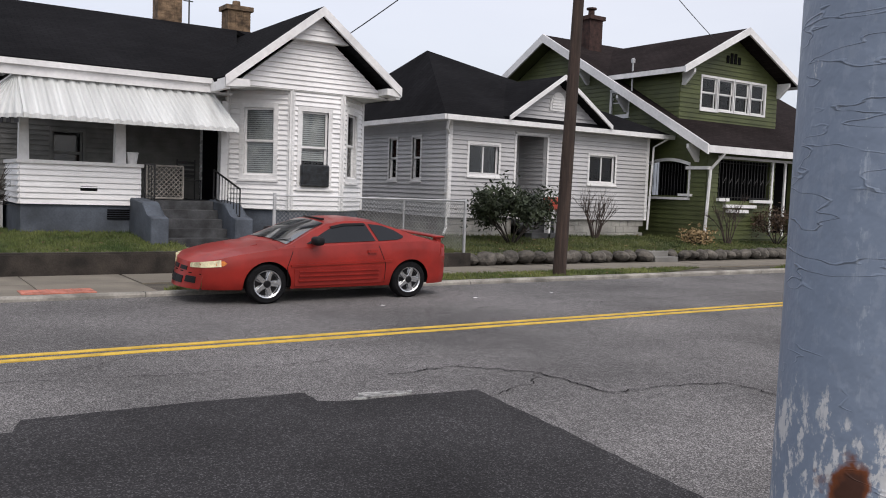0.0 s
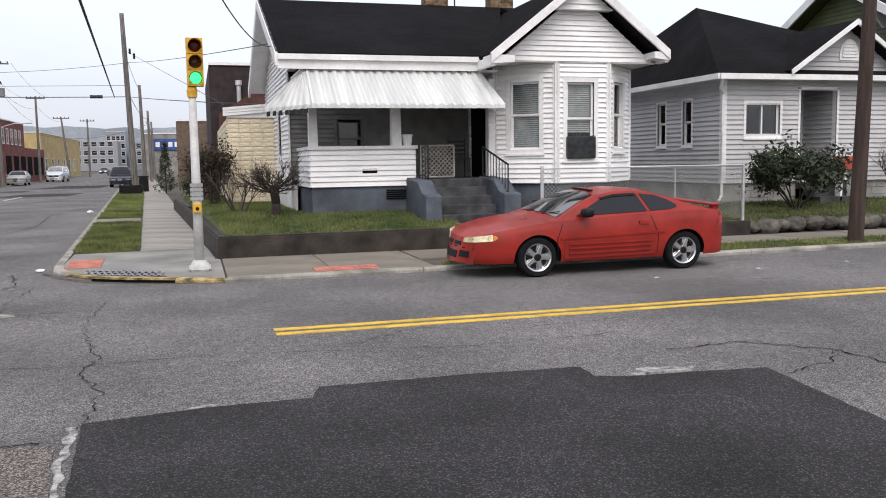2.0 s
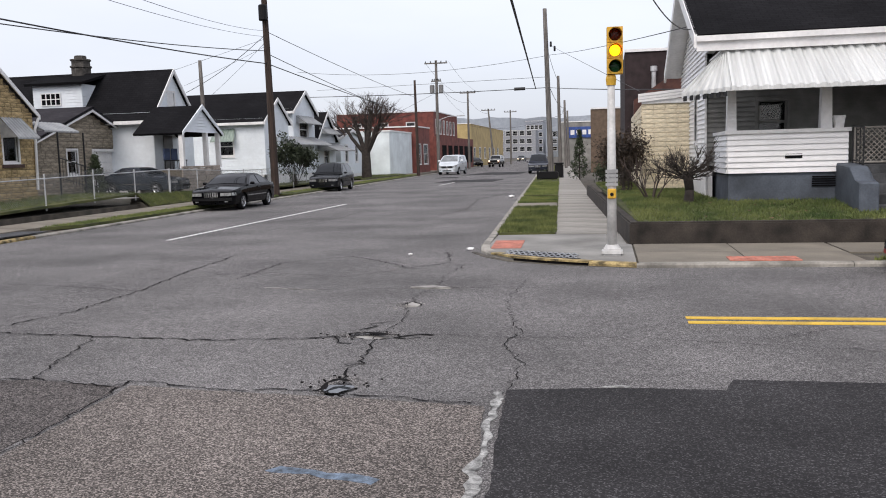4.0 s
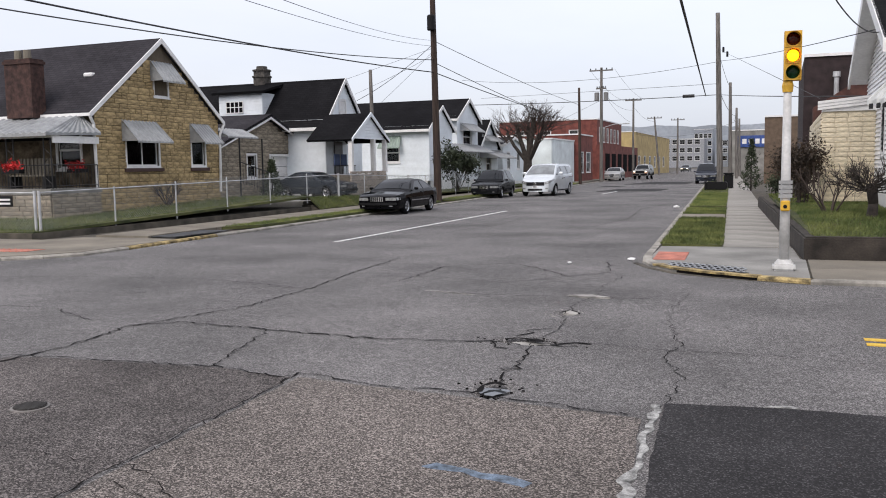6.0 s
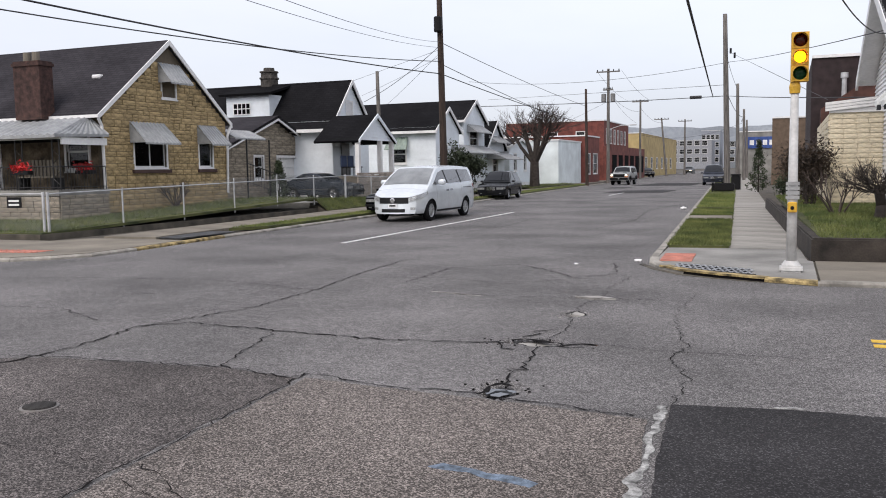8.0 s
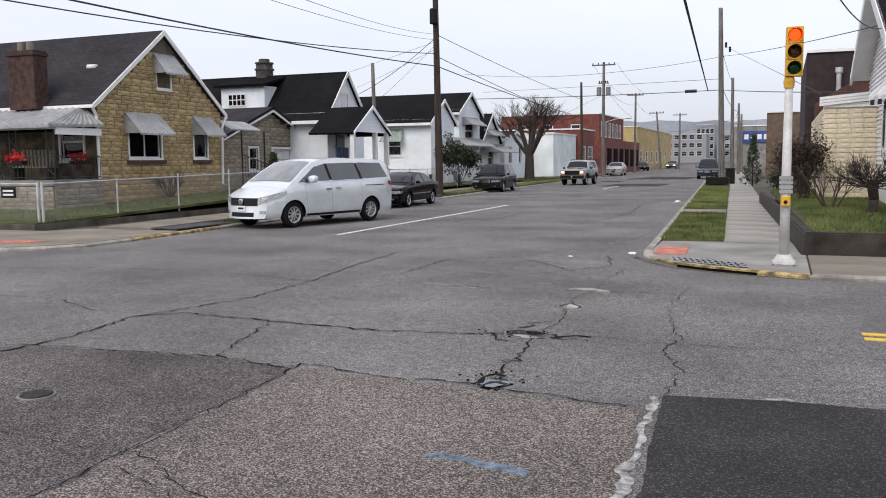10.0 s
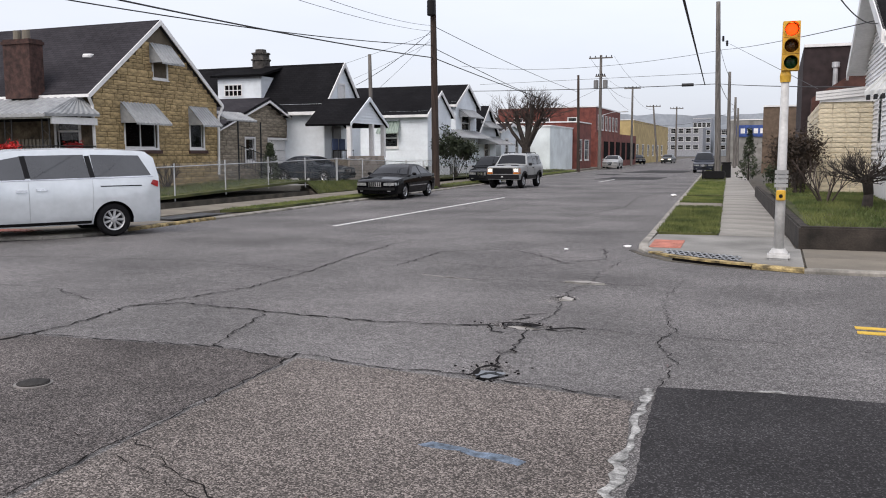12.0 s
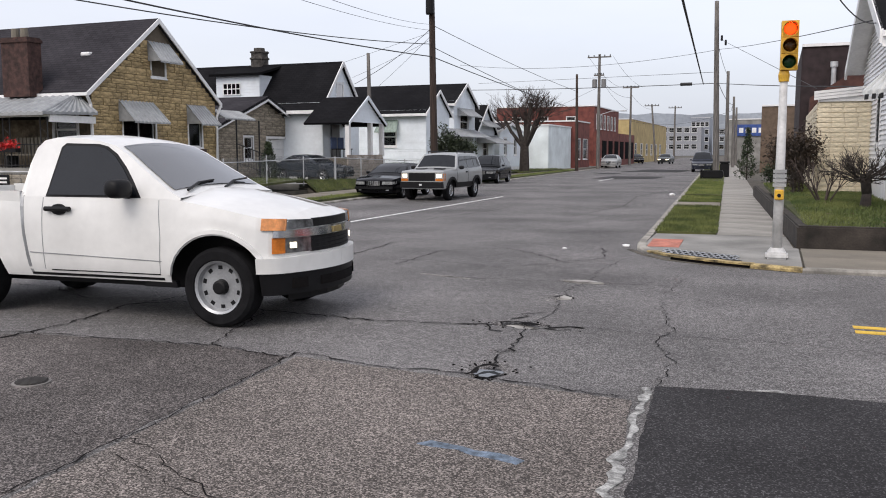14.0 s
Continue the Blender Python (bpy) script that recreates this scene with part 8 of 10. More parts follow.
for sx, (ya, yb) in ((0, (34.95, 36.92)), (1, (36.92, 38.95))):
    za, zb = (3.05, 4.33) if sx == 0 else (4.33, 3.05)
    slab(bm, [(-18.1, ya, za), (-20.5, ya, za), (-20.5, yb, zb), (-18.1, yb, zb)], 0.1)
roof_uv(part("porch_roof", bm, SH_BLACK, hb), (1, 0, 0))
pg = Wall((-18.25, 35.05), (0, 1), 3.74, (1, 0))
bm = bmesh.new()
prism(bm, [pg.at(0, 3.1, -0.1), pg.at(3.74, 3.1, -0.1), pg.at(1.87, 4.22, -0.1)], pg.out * 0.1)
pg.lap(bm, 3.1, 4.2, 0.14, lim=lambda z: (1.87 * (z - 3.1) / 1.14, 3.74 - 1.87 * (z - 3.1) / 1.14))
for a, b in ((-0.12, 1.87), (3.9, 1.87)):
    prism(bm, [pg.at(a, 2.95, 0.12), pg.at(a, 3.1, 0.12), pg.at(b, 4.36, 0.12), pg.at(b, 4.18, 0.12)], pg.out * 0.05)
part("porch_gable", bm, SIDING_FAR, hb)
for y in (35.15, 37.45, 38.75):
    bm = bmesh.new()
    box(bm, -18.4, -18.2, y - 0.09, y + 0.09, 1.5, 3.1)
    part("porch_post", bm, TRIM, hb)
pb = Wall((-18.2, 35.1), (0, 1), 3.7, (1, 0))
bm = bmesh.new()
box(bm, -20.4, -18.25, 35.1, 38.8, 0.2, 1.45)
pbase = part("porch_base", bm, MORTAR, hb)
stone_face(pbase, Vector((-26.5, 38.9, 0.7)), pb, 0.45, lambda z: (0, 3.7) if z < 1.7 else (0, 0), STONE_P, 12, (0.12, 0.26), (0.16, 0.4), 140)
bm = bmesh.new()
box(bm, -20.46, -20.4, 37.5, 38.3, 1.45, 3.05)
part("front_door", bm, mat("storm_door", (0.12, 0.12, 0.12), rough=0.3, bump=0), hb)
for y in (35.9, 36.6):
    chx = thing("porch_chair", "dark blue folding chair on the porch", "chair", (-19.2, y, 1.45))
    bm = bmesh.new()
    box(bm, -0.25, 0.25, -0.25, 0.25, 0.38, 0.43)
    part("seat", bm, PLASTIC, chx, local=True)
    bm = bmesh.new()
    box(bm, -0.28, -0.22, -0.25, 0.25, 0.4, 0.95)
    part("backrest", bm, mat("chair_cloth", (0.04, 0.06, 0.12), rough=0.8, bump=0.05), chx, local=True)
    for dx in (-0.22, 0.22):
        for dy in (-0.22, 0.22):
            bm = bmesh.new()
            tube(bm, (dx, dy, 0), (dx, dy, 0.4), 0.015, n=6)
            part("leg", bm, PLASTIC, chx, local=True)

hc, fc, sc = gable_house("house", "white boarded house with dark roof beyond the utility pole", -20.2, 49.2, 53.2, 0.9, 4.3, 5.62, 9, [(1.0, 1.9, 1.8, 3.2)], side_wins=[(6.05, 6.95, 2.1, 3.2)], over=0.15)
bm = bmesh.new()
corrugated(bm, sc.at(5.85, 3.72, 0.03), sc.at(7.15, 3.72, 0.03), sc.at(7.25, 2.98, 0.6), sc.at(5.75, 2.98, 0.6), 8, drop=0.06)
solidify(part("awning", bm, mat("awning_green", (0.25, 0.31, 0.27), rough=0.5, bump=0), hc, "pale green window awning"), 0.006)
hd, fd, sd_ = gable_house("house", "white two-storey gabled house with porch awnings", -20.6, 55.2, 59.5, 0.8, 5.2, 6.5, 9.5, [(1.2, 2.9, 3.3, 4.3), (0.8, 1.8, 1.4, 2.5)], over=0.2)
awning(hd, fd, 0.6, 3.7, 4.75, 4.2, 0.8, 9)
awning(hd, fd, -3.4, 4.2, 3.3, 2.75, 1.3, 16)
he, fe, se = gable_house("house", "white house with steep dark gable", -20.6, 59.9, 64.2, 0.6, 3.4, 5.25, 8, [(1.5, 2.6, 1.4, 2.5)], over=0.2)
awning(he, fe, 0.6, 3.7, 4.1, 3.6, 0.7, 9)
awning(he, fe, 0.0, 4.2, 2.95, 2.35, 1.6, 12)
hf, ff, sf = gable_house("house", "pale low house with white windows behind the bare tree", -20.5, 65.2, 71.2, 0.5, 3.5, 4.1, 9, [(1.2, 1.9, 1.5, 2.8), (4.0, 4.7, 1.5, 2.8)], roof_m=SH_GREY, over=0.15)


def block_building(name, label, x0, x1, y0, y1, z, wall_m, wins_front=(), wins_side=(), parapet=0.25, trim=TRIM):
    """A flat-roofed building: its front faces the main street at x1, its side the crossing at y0."""
    base = Vector(((x0 + x1) / 2, (y0 + y1) / 2, 0))
    h = thing(name, label, "building", base)
    f = Wall((x1, y0), (0, 1), y1 - y0, (1, 0), [w[:4] for w in wins_front])
    s_ = Wall((x0, y0), (1, 0), x1 - x0 - 0.25, (0, -1), [w[:4] for w in wins_side])
    bm = bmesh.new()
    f.core(bm, 0, z, 0.25)
    s_.core(bm, 0, z, 0.25)
    box(bm, x0, x0 + 0.25, y0 + 0.25, y1, 0, z)
    box(bm, x0 + 0.25, x1 - 0.25, y1 - 0.25, y1, 0, z)
    part("wall", bm, wall_m, h)
    bm = bmesh.new()
    box(bm, x0 + 0.25, x1 - 0.25, y0 + 0.25, y1 - 0.25, z - parapet - 0.2, z - parapet)
    part("roof", bm, SH_GREY, h)
    bm = bmesh.new()
    f.block(bm, -0.06, y1 - y0, z, z + 0.12, -0.3, 0.08)
    s_.block(bm, 0, x1 - x0, z, z + 0.12, -0.3, 0.08)
    part("coping", bm, trim, h)
    for w in wins_front:
        window(h, f, *w[:4], casing=0.06)
    for w in wins_side:
        window(h, s_, *w[:4], casing=0.06)
    return h, f, s_


block_building("workshop", "low white rendered workshop building", -27, -19.0, 75.0, 84.0, 4.05, STUCCO, wins_side=[(1.2, 2.0, 1.6, 2.6)])
block_building("shop", "dark red brick shop with stepped front", -29, -18.6, 84.2, 91.0, 4.7, REDBRICK, [(0.8, 2.2, 1.0, 3.0), (3.6, 5.6, 1.0, 3.0)])
rb, fr_, sr_ = block_building("brick_building", "red brick two-storey commercial building", -31, -19.4, 97.5, 113.5, 6.85, REDBRICK, [(1.2 + 2.3 * k, 2.2 + 2.3 * k, 4.4, 6.0) for k in range(6)], [(2.0, 3.0, 4.4, 5.7), (5.2, 6.2, 4.4, 5.7), (8.4, 9.4, 4.4, 5.7)])
bm = bmesh.new()
box(bm, -19.4, -18.6, 97.0, 122, 0, 4.0)
part("shopfront", bm, REDBRICK, rb)
bm = bmesh.new()
for k in range(6):
    box(bm, -18.6, -18.56, 98.2 + k * 4, 100.8 + k * 4, 0.8, 3.0)
part("shop_window", bm, DARK, rb)
block_building("warehouse", "long pale yellow block warehouse", -45, -20.5, 132, 175, 6.6, YBRICK, [(3 + 6 * k, 5 + 6 * k, 1.2, 3.0) for k in range(6)])
# distance haze is put into the pale grey walls of these blocks
block_building("office_block", "distant blue-grey office block with bands of windows", -38, -29.5, 420, 440, 17.5, mat("hazed_office_wall", (0.23, 0.25, 0.285), rough=0.4, bump=0), [], [(0.4 + 2 * k, 2 + 2 * k, 3 + 3.5 * j, 5 + 3.5 * j) for k in range(4) for j in range(4)])
block_building("office_block", "distant pale grey office building", -52, -31, 392, 410, 12.5, mat("far_pale_grey", (0.26, 0.27, 0.29), rough=0.8, bump=0), [], [(1 + 3.2 * k, 3.2 + 3.2 * k, 3 + 3.6 * j, 5 + 3.6 * j) for k in range(6) for j in range(3)])
block_building("office_block", "distant grey building at the end of the street", -26, -8, 420, 440, 8.5, mat("far_grey", (0.20, 0.22, 0.24), rough=0.8, bump=0), [], [(1 + 3 * k, 3 + 3 * k, 3 + 3.5 * j, 5 + 3.5 * j) for k in range(5) for j in range(3)])

# right side of the main street beyond the corner house
CREAM = mat("cream_block", (0.70, 0.62, 0.46), rough=0.85, var=0.10, scale=3, fine=18, bump=0.3, island=0.06)
cb, cf_, cs_ = block_building("cream_building", "narrow cream block outbuilding behind the corner house", 0.95, 2.19, 24, 34, 2.95, CREAM, wins_side=[])
cw_ = Wall((0.95, 24.0), (1, 0), 1.24, (0, -1))
stone_face(cb, Vector((1.57, 29.0, 0)), cw_, 0.3, lambda z: (0, 1.24) if z < 2.98 else (0, 0), CREAM, 31, (0.12, 0.13), (0.28, 0.34), 120)
cl_ = Wall((0.95, 34.0), (0, -1), 10.0, (-1, 0))
stone_face(cb, Vector((1.57, 29.0, 0)), cl_, 0.3, lambda z: (4.0, 10.0) if z < 2.98 else (0, 0), CREAM, 32, (0.15, 0.16), (0.5, 0.6), 200)
for k in range(3):
    bm = bmesh.new()
    z0 = 2.99 + 0.075 * k
    prism(bm, [(0.84, 23.86 - 0.012 * k, z0), (2.19, 23.86 - 0.012 * k, z0 + 0.12), (2.19, 23.86 - 0.012 * k, z0 + 0.19), (0.84, 23.86 - 0.012 * k, z0 + 0.07)], (0, 0.1, 0))
    part("cap_board", bm, TRIM, cb)
bm = bmesh.new()
lathe(bm, (2.02, 24.6, 2.08), (-0.6, -0.8, 0.15), [(0, 0.05), (0.05, 0.16), (0.09, 0.24), (0.092, 0.23), (0.05, 0.14)], 20)
tube(bm, (2.02, 24.6, 2.08), (2.2, 24.7, 1.95), 0.02, n=6)
tagged(link("satellite_dish", bm, BLOCK), "small grey satellite dish on the house wall", "satellite dish")
bm = bmesh.new()
prism(bm, [(1.2, 38.6, 3.3), (4.6, 38.6, 3.3), (4.6, 38.6, 6.0), (2.55, 38.6, 4.75), (1.2, 38.6, 3.9)], (0, 1.3, 0))
tagged(link("lean_to", bm, mat("red_brown_roof", (0.075, 0.032, 0.025), rough=0.9, var=0.2, bump=0.2)), "red-brown shingled lean-to before the brown building", "building")
block_building("brown_house", "tall dark brown shingled building", 0.85, 9, 40, 52, 6.1, mat("brown_shingle", (0.028, 0.018, 0.019), rough=0.9, var=0.2, bump=0.3), wins_side=[])
block_building("brown_shed", "brown flat-roofed building down the street", -1.2, 5, 72, 84, 5.2, mat("brown_render", (0.12, 0.085, 0.06), rough=0.9, bump=0.1), wins_side=[])
gs_, gf_, gsd = block_building("paint_shop", "low shop with a plain blue and white sign band", -6.0, 8, 112, 130, 5.6, CONC_G, wins_side=[])
bm = bmesh.new()
gsd.block(bm, 1.0, 13, 3.6, 5.0, 0.05, 0.15)
sg_ = part("sign_band", bm, mat("sign_blue", (0.03, 0.07, 0.25), rough=0.4, bump=0), gs_, "blue sign band")
for k in range(7):
    bm = bmesh.new()
    gsd.block(bm, 1.6 + k * 0.75, 2.1 + k * 0.75, 4.0, 4.6, 0.15, 0.17)
    part("sign_bar", bm, TRIM, sg_)
bm = bmesh.new()
tube(bm, (2.1, 39.7, 3.2), (2.1, 39.7, 5.2), 0.1, n=10)
tube(bm, (2.1, 39.7, 3.3), (2.1, 40.1, 3.3), 0.1, n=10)
lathe(bm, (2.1, 39.7, 5.2), (0, 0, 1), [(0, 0.15), (0.22, 0.15)], 12)
tagged(link("flue_pipe", bm, GALV), "galvanised flue pipe on the brown building", "flue")

# wooded skyline far behind everything, its haze put into a blue-grey colour
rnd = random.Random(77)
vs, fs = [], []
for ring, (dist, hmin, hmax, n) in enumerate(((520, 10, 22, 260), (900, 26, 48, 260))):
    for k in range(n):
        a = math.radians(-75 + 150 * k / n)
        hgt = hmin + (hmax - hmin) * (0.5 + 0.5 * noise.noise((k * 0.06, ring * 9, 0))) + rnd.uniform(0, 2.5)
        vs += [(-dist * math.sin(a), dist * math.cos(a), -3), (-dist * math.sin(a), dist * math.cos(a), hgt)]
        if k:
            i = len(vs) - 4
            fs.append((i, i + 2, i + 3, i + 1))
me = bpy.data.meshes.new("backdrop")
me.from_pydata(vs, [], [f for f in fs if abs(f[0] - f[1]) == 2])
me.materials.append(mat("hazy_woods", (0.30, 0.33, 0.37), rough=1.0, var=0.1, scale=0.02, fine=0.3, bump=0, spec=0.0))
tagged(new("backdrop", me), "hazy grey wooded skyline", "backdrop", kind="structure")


# ---- street furniture ----
def signal():
    h = thing("traffic_signal", "yellow three-lens traffic signal on a pale painted post", "traffic light", (0.07, 14.5, 0.06))
    bm = bmesh.new()
    lathe(bm, (0.07, 14.5, 0.06), (0, 0, 1), [(0, 0.08), (1.4, 0.072), (2.75, 0.058)], 20)
    part("post", bm, POST_P, h, "pale painted steel post", smooth=True)
    bm = bmesh.new()
    box(bm, -0.1, 0.24, 14.33, 14.67, 0.06, 0.17)
    bevel(bm, 0.03, 2)
    lathe(bm, (0.07, 14.5, 0.17), (0, 0, 1), [(0, 0.14), (0.06, 0.1)], 16)
    part("base_plate", bm, POST_P, h)
    bm = bmesh.new()
    lathe(bm, (0.07, 14.5, 2.78), (0, 0, 1), [(0, 0.075), (0.1, 0.085), (0.16, 0.07)], 16)
    part("collar", bm, SIG_Y, h)
    # the head faces the camera's corner; x across, y towards the viewer
    hd = part("head", head_mesh(), SIG_Y, h, "yellow signal housing", local=True)
    hd.location = (0.06, 0.0, 2.88)
    hd.rotation_euler = (0, 0, radians(3))
    for k, (nm, col) in enumerate((("green_lens", (0.10, 0.75, 0.30)), ("amber_lens", (0.95, 0.52, 0.06)), ("red_lens", (0.95, 0.16, 0.05)))):
        m = bpy.data.materials.new("signal_" + nm)
        m.use_nodes = True
        n, l = m.node_tree.nodes, m.node_tree.links
        n.remove(n["Principled BSDF"])
        tr, df, mx = n.new("ShaderNodeBsdfTransparent"), n.new("ShaderNodeBsdfPrincipled"), n.new("ShaderNodeMixShader")
        tr.inputs[0].default_value = (*col, 1)
        df.inputs["Base Color"].default_value = (*[c * 0.10 for c in col], 1)
        df.inputs["Roughness"].default_value = 0.25
        mx.inputs[0].default_value = 0.4
        l.new(tr.outputs[0], mx.inputs[1])
        l.new(df.outputs[0], mx.inputs[2])
        l.new(mx.outputs[0], n["Material Output"].inputs[0])
        bm = bmesh.new()
        lathe(bm, (0, -0.105, 0.13 + k * 0.245), (0, -1, 0), [(0, 0.098), (0.012, 0.09), (0.02, 0.06), (0.023, 0.01)], 24)
        part(nm, bm, m, hd, smooth=True, local=True)
        bm = bmesh.new()
        tubes = 20
        prev = None
        for i in range(tubes + 1):
            a = math.radians(-50 + 280 * i / tubes)
            c0 = Vector((0.108 * math.cos(a), -0.11, 0.13 + k * 0.245 + 0.108 * math.sin(a)))
            c1 = c0 + Vector((0, -0.10 - 0.08 * max(0, math.sin(a)), -0.015))
            cur = [bm.verts.new(c0), bm.verts.new(c1)]
            if prev:
                bm.faces.new((prev[0], cur[0], cur[1], prev[1]))
            prev = cur
        solidify(part("visor", bm, SIG_Y, hd, local=True), 0.004)
        bm = bmesh.new()
        lathe(bm, (0, -0.02, 0.13 + k * 0.245), (0, -1, 0), [(0, 0.04), (0.05, 0.1)], 16)
        part("reflector_bowl", bm, PLASTIC, hd, local=True)
    # the burning lamp behind the lenses, which steps from lens to lens
    bm = bmesh.new()
    lathe(bm, (0, 0, 0), (0, -1, 0), [(0, 0.088), (0.01, 0.085)], 24)
    m = mat("signal_lamp", (1.0, 0.97, 0.9), rough=0.5, bump=0, emit=14.0)
    lamp = part("lamp", bm, m, hd, "lit lamp behind the lens", local=True)
    for zz, n in ((1.40, 4), (0.0, 0)):
        for k in range(n):
            bm = bmesh.new()
            box(bm, -0.03, 0.17, 14.405, 14.41, 1.18 + k * 0.07, 1.235 + k * 0.07)
            part("notice_plate", bm, BLIND_D, h, "small notice plate")
    bm = bmesh.new()
    box(bm, 0.0, 0.14, 14.36, 14.42, 0.98, 1.14)
    bevel(bm, 0.015)
    bt = part("push_button_box", bm, SIG_Y, h, "yellow push button box")
    bm = bmesh.new()
    lathe(bm, (0.07, 14.36, 1.05), (0, -1, 0), [(0, 0.03), (0.02, 0.025)], 12)
    part("button", bm, PLASTIC, bt)
    h.location = (0.062, 13.95, 0.06)
    h.scale = (0.962, 0.962, 0.983)
    return lamp


def head_mesh():
    bm = bmesh.new()
    for k in range(3):
        z = 0.01 + k * 0.245
        # each section is a frame round its lens, so that the lens is open
        box(bm, -0.125, -0.1, -0.1, 0.1, z, z + 0.24)
        box(bm, 0.1, 0.125, -0.1, 0.1, z, z + 0.24)
        box(bm, -0.1, 0.1, -0.1, 0.1, z, z + 0.02)
        box(bm, -0.1, 0.1, -0.1, 0.1, z + 0.22, z + 0.24)
        box(bm, -0.1, 0.1, 0.08, 0.1, z + 0.02, z + 0.22)
        n = 24
        ring = [(0.099 * math.cos(2 * math.pi * i / n), 0.12 + z + 0.099 * math.sin(2 * math.pi * i / n)) for i in range(n)]
        sq = [(max(-0.112, min(0.112, 0.17 * math.cos(2 * math.pi * i / n))), 0.12 + z + max(-0.118, min(0.118, 0.17 * math.sin(2 * math.pi * i / n)))) for i in range(n)]
        a, b = [bm.verts.new((x, -0.105, q)) for x, q in ring], [bm.verts.new((x, -0.105, q)) for x, q in sq]
        for i in range(n):
            bm.faces.new((a[i], a[(i + 1) % n], b[(i + 1) % n], b[i]))
    return bm


lamp = signal()


def pole(x, y, z, r=0.15, top=(0, 0), m=POLEWOOD, arms=(), label="brown wooden utility pole", z0=0.05, drum=None, lampz=None):
    h = thing("utility_pole", label, "utility pole", (x, y, z0))
    bm = bmesh.new()
    n, prev = 12, None
    for k in range(7):
        t = k / 6
        c = Vector((x + top[0] * t, y + top[1] * t, z0 + (z - z0) * t))
        cur = [bm.verts.new(c + Vector((math.cos(2 * math.pi * i / n), math.sin(2 * math.pi * i / n), 0)) * r * (1 - 0.35 * t)) for i in range(n)]
        if prev:
            for i in range(n):
                bm.faces.new((prev[i], prev[(i + 1) % n], cur[(i + 1) % n], cur[i]))
        prev = cur
    bm.faces.new(prev)
    part("pole", bm, m, h, smooth=True)
    for za, half, ax in arms:
        bm = bmesh.new()
        cx, cy = x + top[0] * za / z, y + top[1] * za / z
        box(bm, cx - (half if ax == "x" else 0.06), cx + (half if ax == "x" else 0.06), cy - (half if ax == "y" else 0.06) - 0.1, cy + (half if ax == "y" else 0.06) - 0.1, za, za + 0.12)
        arm = part("cross_arm", bm, m, h)
        for k in range(5):
            u = -half + 0.1 + k * (2 * half - 0.2) / 4
            bm = bmesh.new()
            lathe(bm, (cx + (u if ax == "x" else 0), cy - 0.1 + (u if ax == "y" else 0), za + 0.12), (0, 0, 1), [(0, 0.03), (0.06, 0.06), (0.12, 0.05), (0.18, 0.02)], 8)
            part("insulator", bm, PLASTIC, arm)
    for d in drum or ():
        bm = bmesh.new()
        lathe(bm, (x + d[0], y + d[1], d[2]), (0, 0, 1), [(0, d[3] * 0.9), (0.05, d[3]), (d[4] - 0.05, d[3]), (d[4], d[3] * 0.8)], 14)
        part("transformer", bm, mat("transformer_grey", (0.16, 0.16, 0.16), rough=0.5, bump=0.03) if d[3] > 0.2 else PLASTIC, h, smooth=False)
    if lampz:
        bm = bmesh.new()
        path_tube(bm, [(x, y, lampz), (x + 1.2, y, lampz + 0.35), (x + 2.2, y, lampz + 0.4)], 0.03)
        arm = part("lamp_arm", bm, GALV, h)
        bm = bmesh.new()
        box(bm, x + 2.1, x + 2.75, y - 0.12, y + 0.12, lampz + 0.33, lampz + 0.45)
        bevel(bm, 0.04)
        part("lamp_head", bm, GALV, arm)
    return h


pole(11.98, 13.44, 9.5, 0.145, (0.34, 0.02), arms=[(9.0, 1.1, "y")], label="dark brown wooden utility pole in the verge")
pole(-15.5, 38.8, 11.2, 0.19, (-0.15, 0), drum=[(-0.1, -0.28, 8.2, 0.2, 0.72)], arms=[(10.6, 1.1, "x")])
pole(-3.72, 60.0, 11.5, 0.21, (-0.3, 0), POLEGREY, label="grey weathered utility pole beside the pavement", drum=[(0.1, -0.25, 8.9, 0.07, 0.35), (0.35, -0.25, 8.6, 0.07, 0.35)])
pole(-19.4, 39.8, 6.7, 0.13, (-0.1, 0), POLEGREY, label="short grey pole between the houses")
pole(-16.2, 74.0, 8.36, 0.15, (-0.1, 0))
pole(-16.5, 85.0, 11.2, 0.19, (0.0, 0), POLEGREY, [(10.85, 1.15, "x"), (9.1, 0.5, "x")], "grey utility pole with cross arm and transformers", drum=[(0.45, 0, 8.0, 0.24, 0.8), (-0.45, 0, 8.0, 0.24, 0.8)], lampz=5.3)
pole(-17.0, 108, 9.8, 0.17, (0, 0), POLEGREY, [(9.5, 1.0, "x")], "utility pole with cross arm down the street")
pole(-17.4, 136, 9.0, 0.18, (-0.8, 0), POLEGREY, [(8.7, 1.1, "x")], "leaning utility pole down the street")
pole(-16.2, 150, 9.4, 0.18, (0, 0), POLEGREY, [(9.0, 1.1, "x")], "utility pole with cross arm down the street")
for x, y, z in ((-3.75, 73, 8.1), (-4.25, 95, 7.4), (-4.6, 110, 7.0), (-6.4, 150, 7.5), (-8.6, 200, 9.0)):
    pole(x, y, z, 0.17, (-0.1, 0), POLEGREY, label="grey weathered utility pole beside the pavement")


def cable(name, a, b, sag, r=0.012, label="thin black overhead utility cable"):
    a, b = Vector(a), Vector(b)
    bm = bmesh.new()
    n = 20
    pts = [a.lerp(b, k / n) + Vector((0, 0, -4 * sag * (k / n) * (1 - k / n))) for k in range(n + 1)]
    path_tube(bm, pts, r, 5)
    return tagged(link(name, bm, CABLE), label, "cable")


cable("cable", (-15.6, 38.8, 6.26), (-15.19, 7.86, 5.42), 0.22, 0.024, "thick twisted overhead cable")
